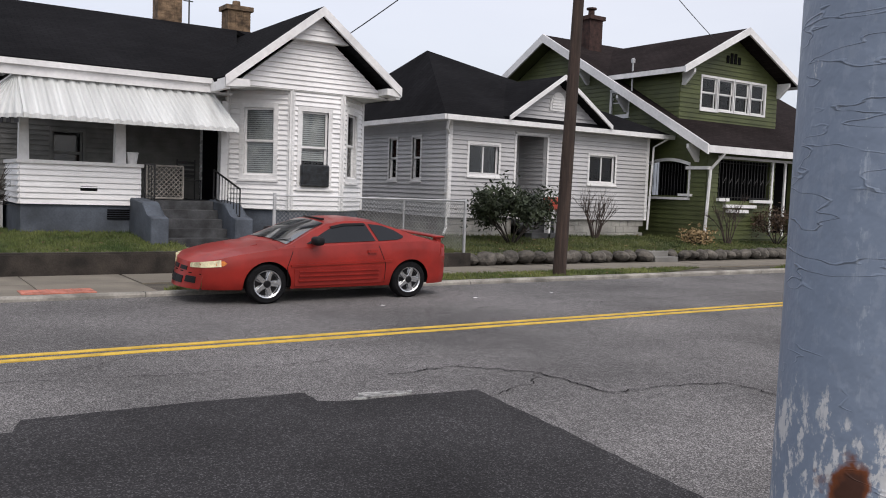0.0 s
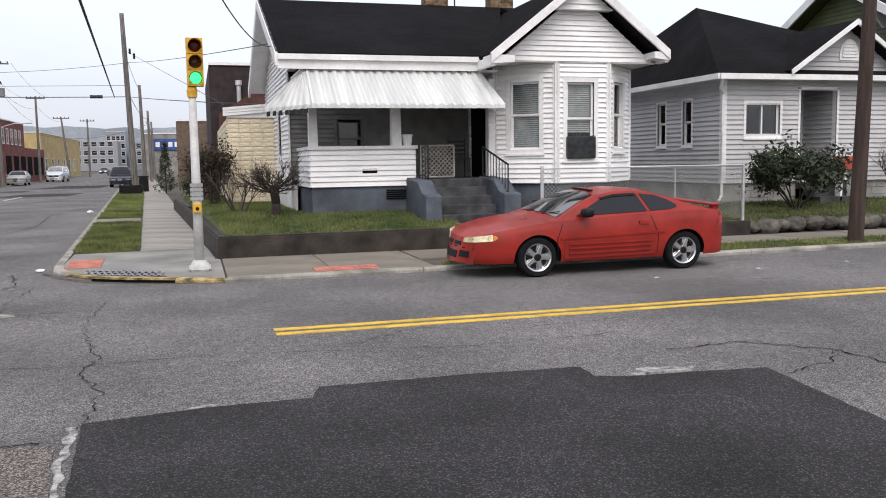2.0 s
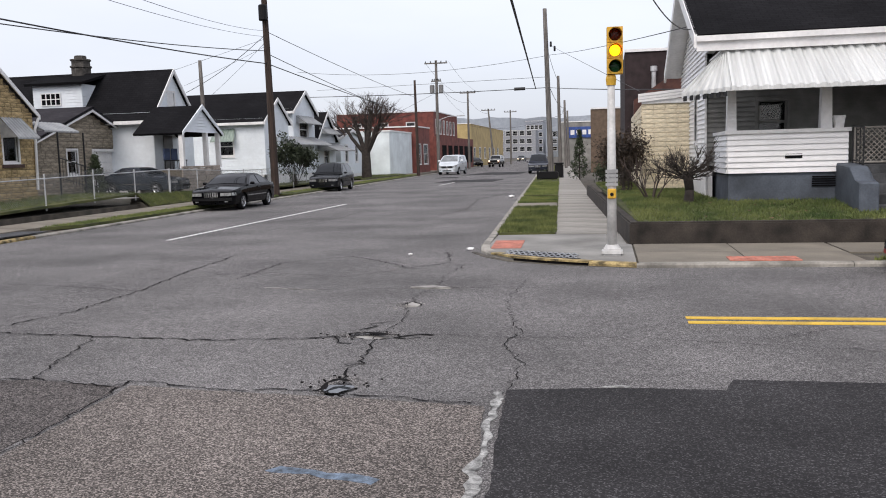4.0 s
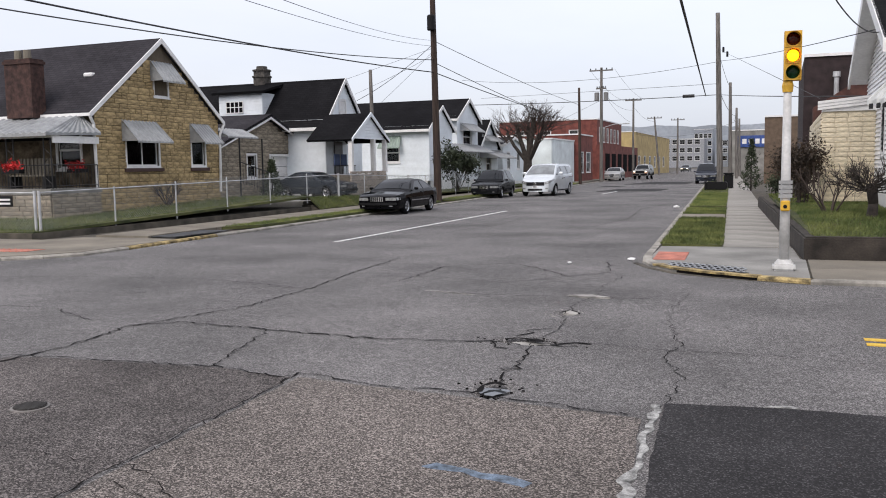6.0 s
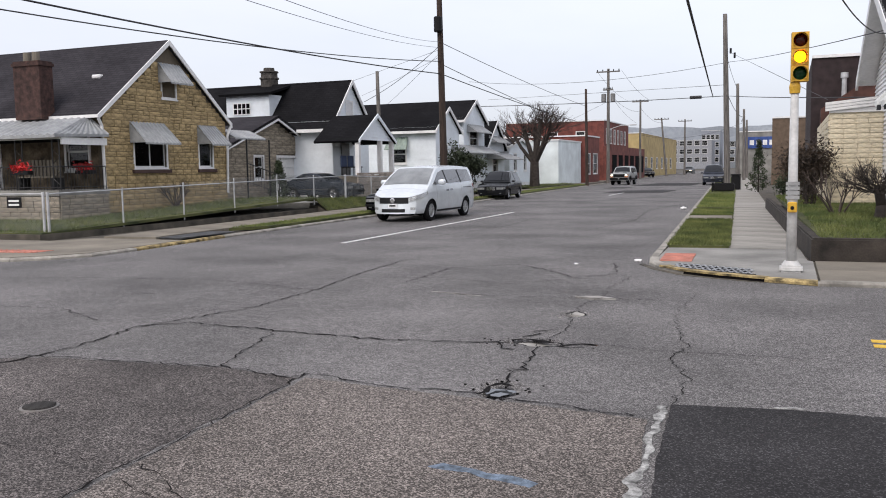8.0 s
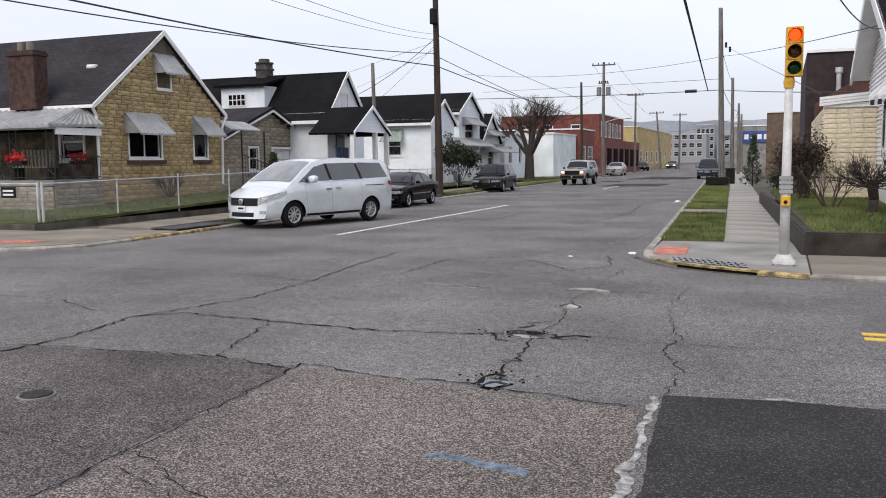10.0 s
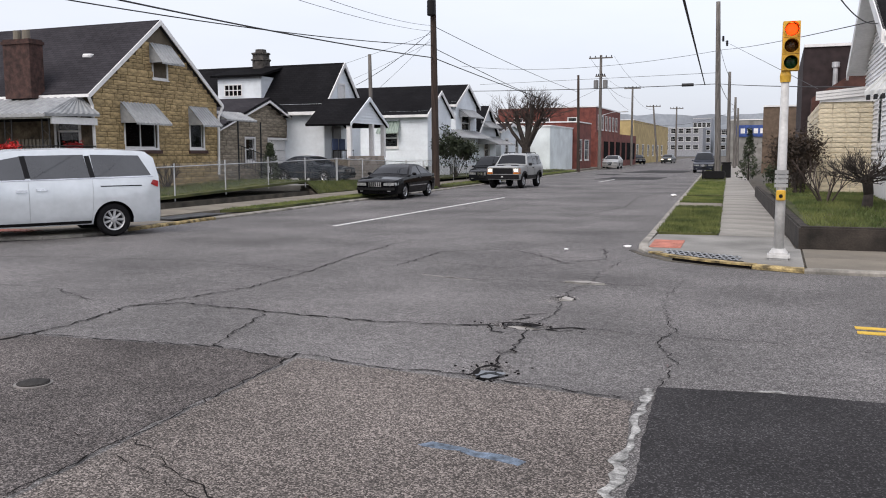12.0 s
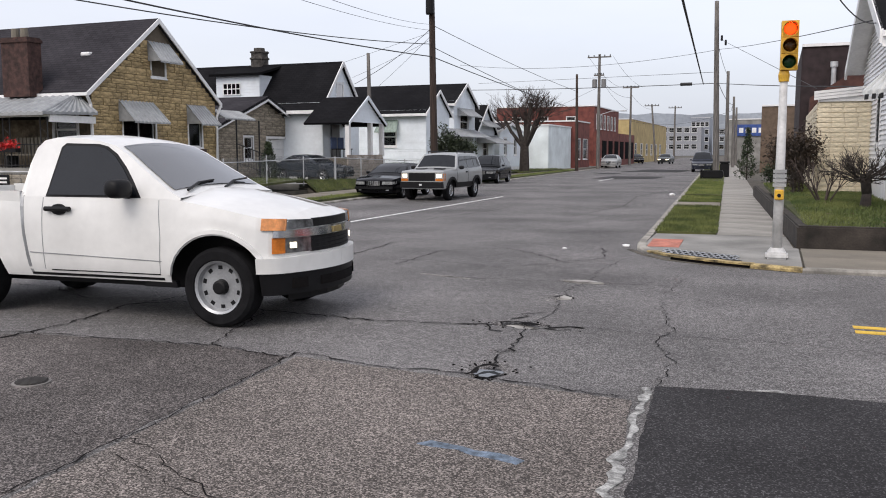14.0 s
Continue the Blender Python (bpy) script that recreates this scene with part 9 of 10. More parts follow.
cable("cable", (-15.6, 38.8, 6.85), (-16.85, 7.86, 5.38), 0.38, 0.018)
cable("cable", (-15.6, 38.8, 6.26), (-16.68, 72.0, 5.53), 0.1, 0.024, "thick twisted overhead cable")
cable("cable", (-15.6, 38.8, 6.73), (-16.6, 66.0, 5.45), 0.06, 0.018)
cable("cable", (-15.6, 38.8, 7.75), (-16.3, 74.0, 6.91), 0.15, 0.016)
cable("cable", (-27.0, 62.6, 6.55), (-3.88, 60.0, 6.2), 0.14, 0.024, "thick twisted overhead cable")
cable("cable", (-3.88, 60.0, 6.2), (2.2, 25.5, 3.4), 0.05, 0.018)
cable("cable", (-27.38, 75.0, 9.65), (-3.6, 60.0, 8.4), 0.7, 0.014)
cable("cable", (-3.6, 60.0, 8.4), (2.0, 20.6, 4.5), 0.1, 0.012)
cable("cable", (-30.0, 88.0, 9.0), (-4.0, 60.0, 6.92), 0.0, 0.014)
cable("cable", (-1.25, 8.0, 4.6), (-4.55, 58.0, 6.01), 0.0, 0.03, "thick drooping overhead cable")
cable("cable", (-15.6, 38.8, 7.63), (-20.4, 40.0, 5.2), 0.2, 0.014)
cable("cable", (-15.6, 38.8, 7.5), (-8.69, 9.16, 4.7), 0.25, 0.007)
cable("cable", (-15.6, 38.8, 7.77), (-7.53, 9.16, 4.52), 0.25, 0.007)
cable("cable", (-15.6, 38.8, 7.42), (-22.02, 41.0, 6.3), 0.0, 0.008)
cable("cable", (-15.6, 38.8, 7.09), (-24.6, 48.0, 6.3), 0.05, 0.008)
cable("cable", (-15.6, 38.8, 7.3), (-21.5, 45.0, 5.4), 0.05, 0.008)
cable("cable", (2.0, 20.4, 4.45), (0.42, 11.6, 3.89), 0.3, 0.01)
cable("cable", (-3.75, 60.0, 9.05), (0.9, 24.2, 3.3), 0.0, 0.009)
cable("cable", (-18.1, 75.0, 5.7), (-16.5, 85.0, 8.05), 0.0, 0.012)
cable("cable", (-16.03, 85.0, 8.29), (-15.3, 95.0, 6.3), 0.3, 0.012)
cable("cable", (-16.2, 85.0, 8.6), (-17.0, 108.0, 8.4), 0.5, 0.014)
cable("cable", (-17.6, 85.0, 11.0), (-18.2, 108.0, 9.6), 0.5, 0.012)
cable("cable", (-15.2, 85.0, 11.0), (-15.6, 108.0, 9.6), 0.5, 0.012)
cable("cable", (-17.0, 108.0, 8.8), (-18.0, 136.0, 8.3), 0.6, 0.014)
cable("cable", (-17.0, 108.0, 5.5), (-4.4, 95.0, 6.0), 0.9, 0.014)
cable("cable", (-3.9, 60.0, 8.9), (-3.8, 74.0, 7.6), 0.3, 0.014)
cable("cable", (-3.9, 60.0, 6.6), (-4.4, 95.0, 6.6), 0.5, 0.02)
cable("cable", (-4.4, 95.0, 7.0), (-6.3, 130.0, 8.0), 0.6, 0.02)
cable("cable", (12.1, 13.45, 8.6), (9.6, 21.0, 5.0), 0.15, 0.014)
cable("cable", (12.1, 13.45, 9.0), (30, 15.0, 8.2), 0.5, 0.014)
cable("cable", (12.1, 13.45, 8.2), (34, 24.0, 6.4), 0.4, 0.012)
bm = bmesh.new()
tube(bm, (-6.2, 60.15, 6.2), (-5.45, 60.1, 6.2), 0.11, n=10)
tagged(link("cable_splice", bm, CABLE), "black splice box hanging on the cable", "cable box")


# ---- fences ----
def chain_fence(name, label, pts, h, gate_posts=(), m=GALV, base=lambda x, y: 0.2, step=2.5):
    """Chain-link: posts, top rail and woven wire."""
    x0, y0 = pts[0]
    f = thing(name, label, "fence", (x0, y0, base(x0, y0)))
    for (ax, ay), (bx, by) in zip(pts, pts[1:]):
        L = math.hypot(bx - ax, by - ay)
        d = Vector((bx - ax, by - ay, 0)).normalized()
        n = max(1, round(L / step))
        for i in range(n + 1):
            p = Vector((ax, ay, 0)) + d * (L * i / n)
            z = base(p.x, p.y)
            bm = bmesh.new()
            big = i in (0, n)
            tube(bm, (p.x, p.y, z - 0.2), (p.x, p.y, z + h + (0.05 if big else 0)), 0.036 if big else 0.024, n=8)
            part("fence_post", bm, m, f)
        a, b = Vector((ax, ay, base(ax, ay) + h)), Vector((bx, by, base(bx, by) + h))
        bm = bmesh.new()
        tube(bm, a, b, 0.02, n=6)
        part("top_rail", bm, m, f)
        vs, fs = [], []
        pitch = 0.085
        side = Vector((0, 0, 1)).cross(d) * 0.0
        for k in range(-int(h / pitch) - 1, int(L / pitch) + 1):
            for sg in (1, -1):
                u0, u1 = k * pitch, k * pitch + h * 0.95
                t0, t1 = max(0, -u0 / (u1 - u0)), min(1, (L - u0) / (u1 - u0))
                if t1 - t0 < 0.02:
                    continue
                q = []
                for t in (t0, t1):
                    u = u0 + (u1 - u0) * t
                    p = Vector((ax, ay, 0)) + d * u
                    z = base(p.x, p.y) + 0.03 + (h - 0.05) * (t if sg > 0 else 1 - t)
                    q.append(p + Vector((0, 0, z)))
                w = Vector((0, 0, 0.0022)) + d * 0.0022 * -sg
                i = len(vs)
                vs += [q[0] - w, q[1] - w, q[1] + w, q[0] + w]
                fs.append((i, i + 1, i + 2, i + 3))
        me = bpy.data.meshes.new("wire_mesh")
        me.from_pydata([v - f.location for v in vs], [], fs)
        me.materials.append(WIRE)
        wm = new("wire_mesh", me)
        wm.parent = f
        wm["kind"] = "stuff"
    return f


chain_fence("chain_link_fence", "galvanised chain-link fence on the low wall beside the house", [(6.62, 15.85), (11.25, 15.9)], 1.16, base=lambda x, y: 0.36, step=4.6)
chain_fence("chain_link_fence", "galvanised chain-link fence between the two houses", [(11.25, 15.9), (11.25, 24)], 1.1, base=lambda x, y: 0.4, step=2.7)
chain_fence("chain_link_fence", "chain-link fence round the stone house lawn", [(-17.6, 16.6), (-17.6, 32.6)], 0.98, base=lambda x, y: min(lot_left(x, y), 0.56 - 0.025 * (y - 30)), step=2.67)
chain_fence("chain_link_fence", "chain-link fence round the stone house lawn", [(-36, 16.6), (-17.75, 16.6)], 0.98, base=lot_left, step=2.9)
chain_fence("chain_link_fence", "chain-link fence on the bank before the driveway", [(-17.62, 32.6), (-17.7, 40.2)], 0.98, base=lambda x, y: 0.56 - 0.025 * (y - 30), step=2.6)
chain_fence("chain_link_fence", "chain-link fence along the neighbouring yards", [(-17.7, 40.2), (-18.2, 53)], 1.0, base=lambda x, y: 0.3, step=2.6)
for k, (x, z) in enumerate(((-18.7, 1.0), (-20.0, 0.62))):
    bm = bmesh.new()
    box(bm, x - 0.25, x + 0.25, 16.54, 16.56, z - 0.14, z + 0.14)
    s_ = tagged(link("warning_sign", bm, PLASTIC if k == 0 else TRIM), "small square notice sign hung on the fence", "sign")
    for j in range(2):
        bm = bmesh.new()
        box(bm, x - 0.18, x + 0.18, 16.53, 16.537, z + 0.02 - j * 0.1, z + 0.07 - j * 0.1)
        part("sign_bar", bm, TRIM if k == 0 else PLASTIC, s_)

# rough stone edging of the grey and olive house lawns
def boulder(r, seed):
    rnd2 = random.Random(seed)
    bm = bmesh.new()
    bmesh.ops.create_icosphere(bm, subdivisions=2, radius=r)
    for v in bm.verts:
        v.co *= 1 + 0.35 * noise.noise(v.co * 3 + Vector((seed * 7, 0, 0)))
        v.co.z *= 0.75
    return bm


BOULDER = mat("dark_fieldstone", (0.075, 0.068, 0.058), rough=0.95, var=0.3, scale=5, fine=30, fvar=0.15, bump=0.3, island=0.4)
wall_s = thing("stone_edging", "row of rough dark fieldstones holding the lawn", "stone wall", (11.3, 15.95, 0.1))
wall_s["kind"] = "structure"
shapes = []
for k in range(5):
    me = bpy.data.meshes.new("fieldstone")
    bm = boulder(0.2, k)
    bm.to_mesh(me)
    bm.free()
    me.materials.append(BOULDER)
    shapes.append(me)
x = 11.5
while x < 31:
    if not 17.3 < x < 18.3:
        o = new("fieldstone", random.choice(shapes))
        o.parent = wall_s
        sc_ = random.uniform(0.8, 1.25)
        o.matrix_basis = Matrix.Translation((x - 11.3, random.uniform(-0.05, 0.06), 0.1)) @ Euler((random.uniform(-0.3, 0.3), random.uniform(-0.3, 0.3), random.uniform(0, 6))).to_matrix().to_4x4() @ Matrix.Diagonal((sc_ * 1.15, sc_, sc_, 1))
    x += random.uniform(0.34, 0.46)
lawn("lawn_6", [(11.4, 16.05), (31, 16.05), (31, 19.6), (11.4, 19.6)], lambda x, y: 0.30 + 0.055 * (y - 16.05), "grassy front lawns of the grey and olive houses", 12000, 0.08, 41, 400)
bm = bmesh.new()
flat_poly(bm, [(11.4, 16.1), (40, 16.1), (40, 34), (11.4, 34)], 0.28, 0.4)
structure("lot_base", bm, EARTH, "bare soil of the house lots", category="ground")
for k in range(2):
    bm = bmesh.new()
    box(bm, 17.35, 18.25, 15.7 + k * 0.3, 16.4 + k * 0.3, 0.0, 0.17 + k * 0.14)
    bevel(bm, 0.012)
    structure("lawn_step_%d" % (k + 1), bm, CONC_G, "concrete step up to the lawn", category="step")


# ---- plants ----
def leaf_mat(name, col, col2):
    return mat(name, col, rough=0.7, var=0.2, scale=2, col2=col2, island=0.4, bump=0)


LEAF_G = leaf_mat("evergreen_leaf", (0.022, 0.038, 0.016), (0.045, 0.062, 0.026))
LEAF_B = leaf_mat("dry_leaf", (0.055, 0.033, 0.018), (0.085, 0.048, 0.024))
LEAF_H = leaf_mat("hedge_leaf", (0.028, 0.018, 0.010), (0.05, 0.03, 0.015))
BARK = mat("bark", (0.035, 0.028, 0.024), rough=0.95, var=0.25, scale=6, fine=30, bump=0.4)
TWIG = mat("twigs", (0.055, 0.04, 0.034), rough=0.9, var=0.2, bump=0)


def twigs(bm, p, d, length, r, depth, rnd, spread=0.6, out=None, n=3):
    """A branch that forks into thinner ones; out gathers the tips."""
    q = p + d * length
    tube(bm, p, q, r, r * 0.68, 5 if r > 0.02 else 3, caps=False)
    if out is not None and depth <= 1:
        out.append(q)
    if depth:
        for _ in range(n):
            nd = (d + Vector((rnd.uniform(-1, 1), rnd.uniform(-1, 1), rnd.uniform(-0.4, 0.9))) * spread).normalized()
            twigs(bm, p.lerp(q, rnd.uniform(0.55, 1.0)), nd, length * rnd.uniform(0.55, 0.85), r * 0.58, depth - 1, rnd, spread, out, n)


def leaves(pts, n, spread, size, rnd, squash=1.0):
    bm = bmesh.new()
    for _ in range(n):
        c = rnd.choice(pts) + Vector((rnd.gauss(0, spread), rnd.gauss(0, spread), rnd.gauss(0, spread * squash)))
        a, b = Vector((rnd.uniform(-1, 1), rnd.uniform(-1, 1), rnd.uniform(-1, 1))).normalized(), Vector((rnd.uniform(-1, 1), rnd.uniform(-1, 1), rnd.uniform(-1, 1))).normalized()
        s = size * rnd.uniform(0.6, 1.3)
        bm.faces.new([bm.verts.new(c + v) for v in (a * s, b * s * 0.5, -a * s, -b * s * 0.5)])
    return bm


def bush(name, label, at, w, hgt, leaf, n, seed, size=0.05, stems=7, bare=False):
    rnd = random.Random(seed)
    at = Vector(at)
    t = thing(name, label, "bush", at)
    bm = bmesh.new()
    tips = []
    for k in range(stems):
        a = 2 * math.pi * k / stems + rnd.uniform(-0.3, 0.3)
        d = Vector((math.cos(a) * 0.55 * w / hgt, math.sin(a) * 0.55 * w / hgt, 1)).normalized()
        twigs(bm, at + Vector((math.cos(a), math.sin(a), 0)) * 0.08, d, hgt * rnd.uniform(0.32, 0.45), 0.022, 3, rnd, 0.5, tips, 3)
    part("branch_tangle", bm, TWIG if bare else BARK, t, fix=False)
    if leaf:
        pts = [p for p in tips] + [at + Vector((rnd.uniform(-1, 1) * w * 0.42, rnd.uniform(-1, 1) * w * 0.4, hgt * rnd.uniform(0.15, 0.85))) for _ in range(30)]
        part("foliage", leaves(pts, n, 0.12, size, rnd), leaf, t, fix=False)
    return t


bush("evergreen_shrub", "wide dark green evergreen shrub before the grey house", (14.2, 17.9, 0.38), 2.5, 1.75, LEAF_G, 5200, 3, 0.07, 10)
bush("bare_shrub", "pale leafless shrub by the grey house wall", (18.2, 18.9, 0.45), 0.85, 1.5, None, 0, 4, bare=True, stems=9)
bush("bare_shrub", "tall leafless stems by the olive house", (22.2, 17.2, 0.42), 0.8, 1.6, None, 0, 5, bare=True, stems=6)
bush("brown_shrub", "dry brown shrub before the olive house porch", (24.4, 17.0, 0.42), 1.7, 1.2, LEAF_B, 1800, 6, 0.05)
bush("grass_tuft", "straw coloured ornamental grass clump", (20.9, 17.3, 0.42), 0.8, 0.4, leaf_mat("straw", (0.32, 0.22, 0.10), (0.40, 0.28, 0.14)), 900, 7, 0.05)
bush("flower_stalks", "pale dried stalks under the stone house window", (-20.0, 24.5, 0.55), 1.2, 1.0, None, 0, 8, bare=True, stems=10)
bush("evergreen_shrub", "dark green rounded shrub by the far fence", (-17.9, 48.0, 0.3), 2.6, 2.7, LEAF_G, 3600, 9, 0.1, 9)
bush("bare_shrub", "tangled leafless shrub by the cream building", (0.95, 19.4, 0.6), 1.2, 1.1, None, 0, 10, bare=True, stems=6)
bush("hedge", "tall brown-leaved hedge beside the pavement", (0.52, 23.2, 0.4), 0.3, 1.75, LEAF_H, 3400, 11, 0.045, 6)
bush("hedge", "tall brown-leaved hedge beside the pavement", (0.35, 26.5, 0.4), 0.4, 1.7, LEAF_H, 2600, 12, 0.045, 6)
bush("hedge", "low clipped hedge further down the pavement", (0.0, 33.0, 0.3), 0.5, 1.0, LEAF_G, 2200, 13, 0.05, 6)
for k in range(2):
    rnd = random.Random(50 + k)
    at = Vector(((-1.55, 52.0, 0.1), (-21.3, 33.2, 0.42))[k])
    t = thing("conifer", ("narrow dark conifer beside the pavement", "small dark conical conifer by the garage door")[k], "tree", at)
    hgt, wd = ((2.9, 0.7), (1.7, 0.7))[k]
    bm = bmesh.new()
    tube(bm, at, at + Vector((0, 0, hgt * 0.9)), 0.05, 0.01, 6)
    part("trunk", bm, BARK, t)
    pts = []
    for _ in range(260):
        z = rnd.uniform(0.04, 1)
        a, r = rnd.uniform(0, 6.28), wd * (1 - z) * rnd.uniform(0.3, 1.0) + 0.03
        pts.append(at + Vector((r * math.cos(a), r * math.sin(a), z * hgt)))
    part("foliage", leaves(pts, 2600, 0.05, 0.06, rnd), LEAF_G, t, fix=False)
# gnarled little tree on the corner lawn
rnd = random.Random(5)
at = Vector((1.62, 18.2, 0.55))
t = thing("small_tree", "gnarled leafless little tree with pruned crown", "tree", at)
bm = bmesh.new()
tube(bm, at - Vector((0, 0, 0.1)), at + Vector((0.03, 0, 0.35)), 0.12, 0.085, 9)
tube(bm, at + Vector((0.03, 0, 0.33)), at + Vector((-0.02, 0.02, 0.72)), 0.09, 0.10, 9)
part("trunk", bm, BARK, t, smooth=True)
bm = bmesh.new()
for k in range(26):
    a = 2 * math.pi * k / 26
    d = Vector((math.cos(a) * 1.1, math.sin(a) * 1.1, rnd.uniform(-0.1, 0.9))).normalized()
    twigs(bm, at + Vector((0, 0, rnd.uniform(0.5, 0.7))), d, rnd.uniform(0.24, 0.44), 0.02, 3, rnd, 0.8, None, 3)
part("crown", bm, BARK, t, "tangle of thin bare twigs", fix=False)
# pollarded bare street tree
rnd = random.Random(8)
at = Vector((-18.15, 64.2, 0.2))
t = thing("street_tree", "large leafless tree with cut-back limbs", "tree", at)
bm = bmesh.new()
tube(bm, at - Vector((0, 0, 0.2)), at + Vector((0, 0, 1.9)), 0.42, 0.33, 12)
limbs = [((-0.9, 0.1, 3.0), 0.2), ((0.5, 0.0, 3.5), 0.22), ((-0.1, 0.5, 2.9), 0.17), ((1.3, 0.2, 3.0), 0.19), ((-1.6, -0.2, 2.4), 0.15), ((0.9, -0.3, 2.2), 0.12)]
for d, r in limbs:
    tube(bm, at + Vector((0, 0, 1.7)), at + Vector((d[0] * 0.6, d[1], 1.7 + d[2] * 0.55)), r, r * 0.85, 9)
    tube(bm, at + Vector((d[0] * 0.6, d[1], 1.65 + d[2] * 0.55)), at + Vector((d[0], d[1], 1.7 + d[2])), r * 0.85, r * 0.75, 9)
part("trunk", bm, BARK, t)
bm = bmesh.new()
for d, r in limbs:
    for _ in range(12):
        dd = Vector((rnd.uniform(-1, 1), rnd.uniform(-0.6, 0.6), rnd.uniform(0.1, 1.0))).normalized()
        twigs(bm, at + Vector((d[0], d[1], 1.7 + d[2] * rnd.uniform(0.6, 1))), dd, rnd.uniform(0.7, 1.2), 0.035, 3, rnd, 0.5, None, 3)
part("crown", bm, TWIG, t, "thin bare twigs", fix=False)

# ---- smaller things ----
bm = bmesh.new()
box(bm, -0.28, 0.28, -0.3, 0.3, 0.0, 0.9)
bevel(bm, 0.05, 2)
bin_ = thing("wheeled_bin", "black plastic wheeled bin standing by the pole", "bin", (-3.1, 58.5, 0.07))
part("bin_body", bm, PLASTIC, bin_, local=True)
bm = bmesh.new()
box(bm, -0.31, 0.31, -0.33, 0.33, 0.9, 1.0)
part("lid", bm, PLASTIC, bin_, local=True)
for sx in (-0.25, 0.25):
    bm = bmesh.new()
    lathe(bm, (sx, 0.3, 0.1), (1, 0, 0), [(-0.03, 0.1), (0.03, 0.1)], 12)
    part("bin_wheel", bm, PLASTIC, bin_, local=True)
bin2 = thing("wheeled_bin", "black plastic bin lying on its side on the verge", "bin", (-3.5, 53.5, 0.1))
bm = bmesh.new()
v = box(bm, -0.6, 0.6, -0.3, 0.3, 0.02, 0.5)
bevel(bm, 0.06, 2)
part("bin_body", bm, PLASTIC, bin2, local=True)
bm = bmesh.new()
box(bm, -0.69, -0.59, -0.33, 0.33, 0.0, 0.54)
part("lid", bm, PLASTIC, bin2, local=True)

# drain at the corner: cast grating in a concrete frame with an open kerb mouth
# flat near-black plate: the darkness below the grating put into colour
bm = bmesh.new()
flat_poly(bm, [(-1.72, 14.1), (-1.40, 13.86), (-0.9, 13.52), (-0.42, 13.34), (-0.55, 13.9), (-1.1, 14.4), (-1.5, 14.5)], 0.066, 0.02)
structure("drain_pit", bm, CRACK, "near-black plate as the dark under the drain grating", category="drain")
dr = thing("drain_grate", "cast iron drain grating at the corner kerb", "drain", (-0.8, 13.6, 0.062))
bm = bmesh.new()
for p, q in (((-1.72, 14.1), (-1.40, 13.86)), ((-1.40, 13.86), (-0.9, 13.52)), ((-0.9, 13.52), (-0.42, 13.34))):
    tube(bm, (*p, 0.07), (*q, 0.07), 0.012, n=6)
part("frame", bm, IRON, dr)
for k in range(24):
    for j in range(3):
        bm = bmesh.new()
        x0, y0 = -1.66 + k * 0.05, 13.43 + j * 0.22 + 0.62 * (1 - k / 24) ** 1.2
        sg = 0.03 if (k + j) % 2 else -0.03
        prism(bm, [(x0 - 0.016 + sg, y0, 0.062), (x0 + 0.016 + sg, y0, 0.062), (x0 + 0.016 - sg, y0 + 0.18, 0.062), (x0 - 0.016 - sg, y0 + 0.18, 0.062)], (0, 0, 0.014))
        part("grate_bar", bm, STEELRIM, dr)
# dark strip at the kerb foot: the drain mouth's darkness put into colour
bm = bmesh.new()
flat_poly(bm, [(-2.3, 15.0), (-1.94, 14.24), (-1.51, 13.7), (-0.96, 13.32), (-0.3, 13.02), (0.4, 12.78), (-0.3, 12.99), (-1.0, 13.26), (-1.58, 13.62), (-2.02, 14.2), (-2.36, 14.9)], 0.008, 0.02)
structure("gutter_dirt", bm, EARTH, "dark strip along the gutter at the drain mouth", category="dirt")
for x, y, r in ((-5.07, 4.59, 0.115), (-4.25, 3.25, 0.05)):
    mh = thing("manhole_cover", "round cast iron cover set in the asphalt", "manhole cover", (x, y, 0.004))
    bm = bmesh.new()
    lathe(bm, (0, 0, 0), (0, 0, 1), [(0, r * 1.18), (0.008, r * 1.18), (0.009, r * 1.02)], 28)
    part("rim", bm, mat("worn_iron_rim", (0.16, 0.15, 0.14), rough=0.6, var=0.2, bump=0.1), mh, local=True)
    bm = bmesh.new()
    lathe(bm, (0, 0, 0.009), (0, 0, 1), [(0, r), (0.006, r)], 28)
    for k in range(-4, 5):
        w = math.sqrt(max(0.01, 1 - (k / 5) ** 2)) * r * 0.9
        box(bm, -w, w, k * r / 5 - 0.008, k * r / 5 + 0.008, 0.015, 0.019)
    part("cover", bm, mat("cast_iron", (0.022, 0.020, 0.018), rough=0.85, metal=0.0, var=0.2, bump=0.1), mh, local=True)
rnd = random.Random(3)
for x, y, s in ((-2.45, 15.3, 0.06), (-3.4, 14.6, 0.035), (-3.7, 34.0, 0.11), (-2.2, 36, 0.1), (6.3, 10.9, 0.03), (8.2, 11.2, 0.04), (10.0, 11.4, 0.03)):
    bm = bmesh.new()
    bmesh.ops.create_icosphere(bm, subdivisions=1, radius=s)
    for v in bm.verts:
        v.co = Vector((v.co.x * 1.3, v.co.y, v.co.z * (0.5 if y > 12 else 0.12) + s * (0.4 if y > 12 else 0.1))) * rnd.uniform(0.8, 1.15)
    o = link("litter", bm, TRIM)
    o.location = (x, y, 0.004)
    tagged(o, "crumpled white paper litter on the road", "litter")
bm = bmesh.new()
box(bm, 16.15, 16.72, 18.7, 19.0, 1.3, 1.66)
bevel(bm, 0.02)
pl = thing("planter", "orange-red planter box on a small stand by the steps", "planter", (16.43, 18.85, 0.5))
part("planter_box", bm, mat("red_plastic", (0.38, 0.055, 0.03), rough=0.5, bump=0.03), pl)
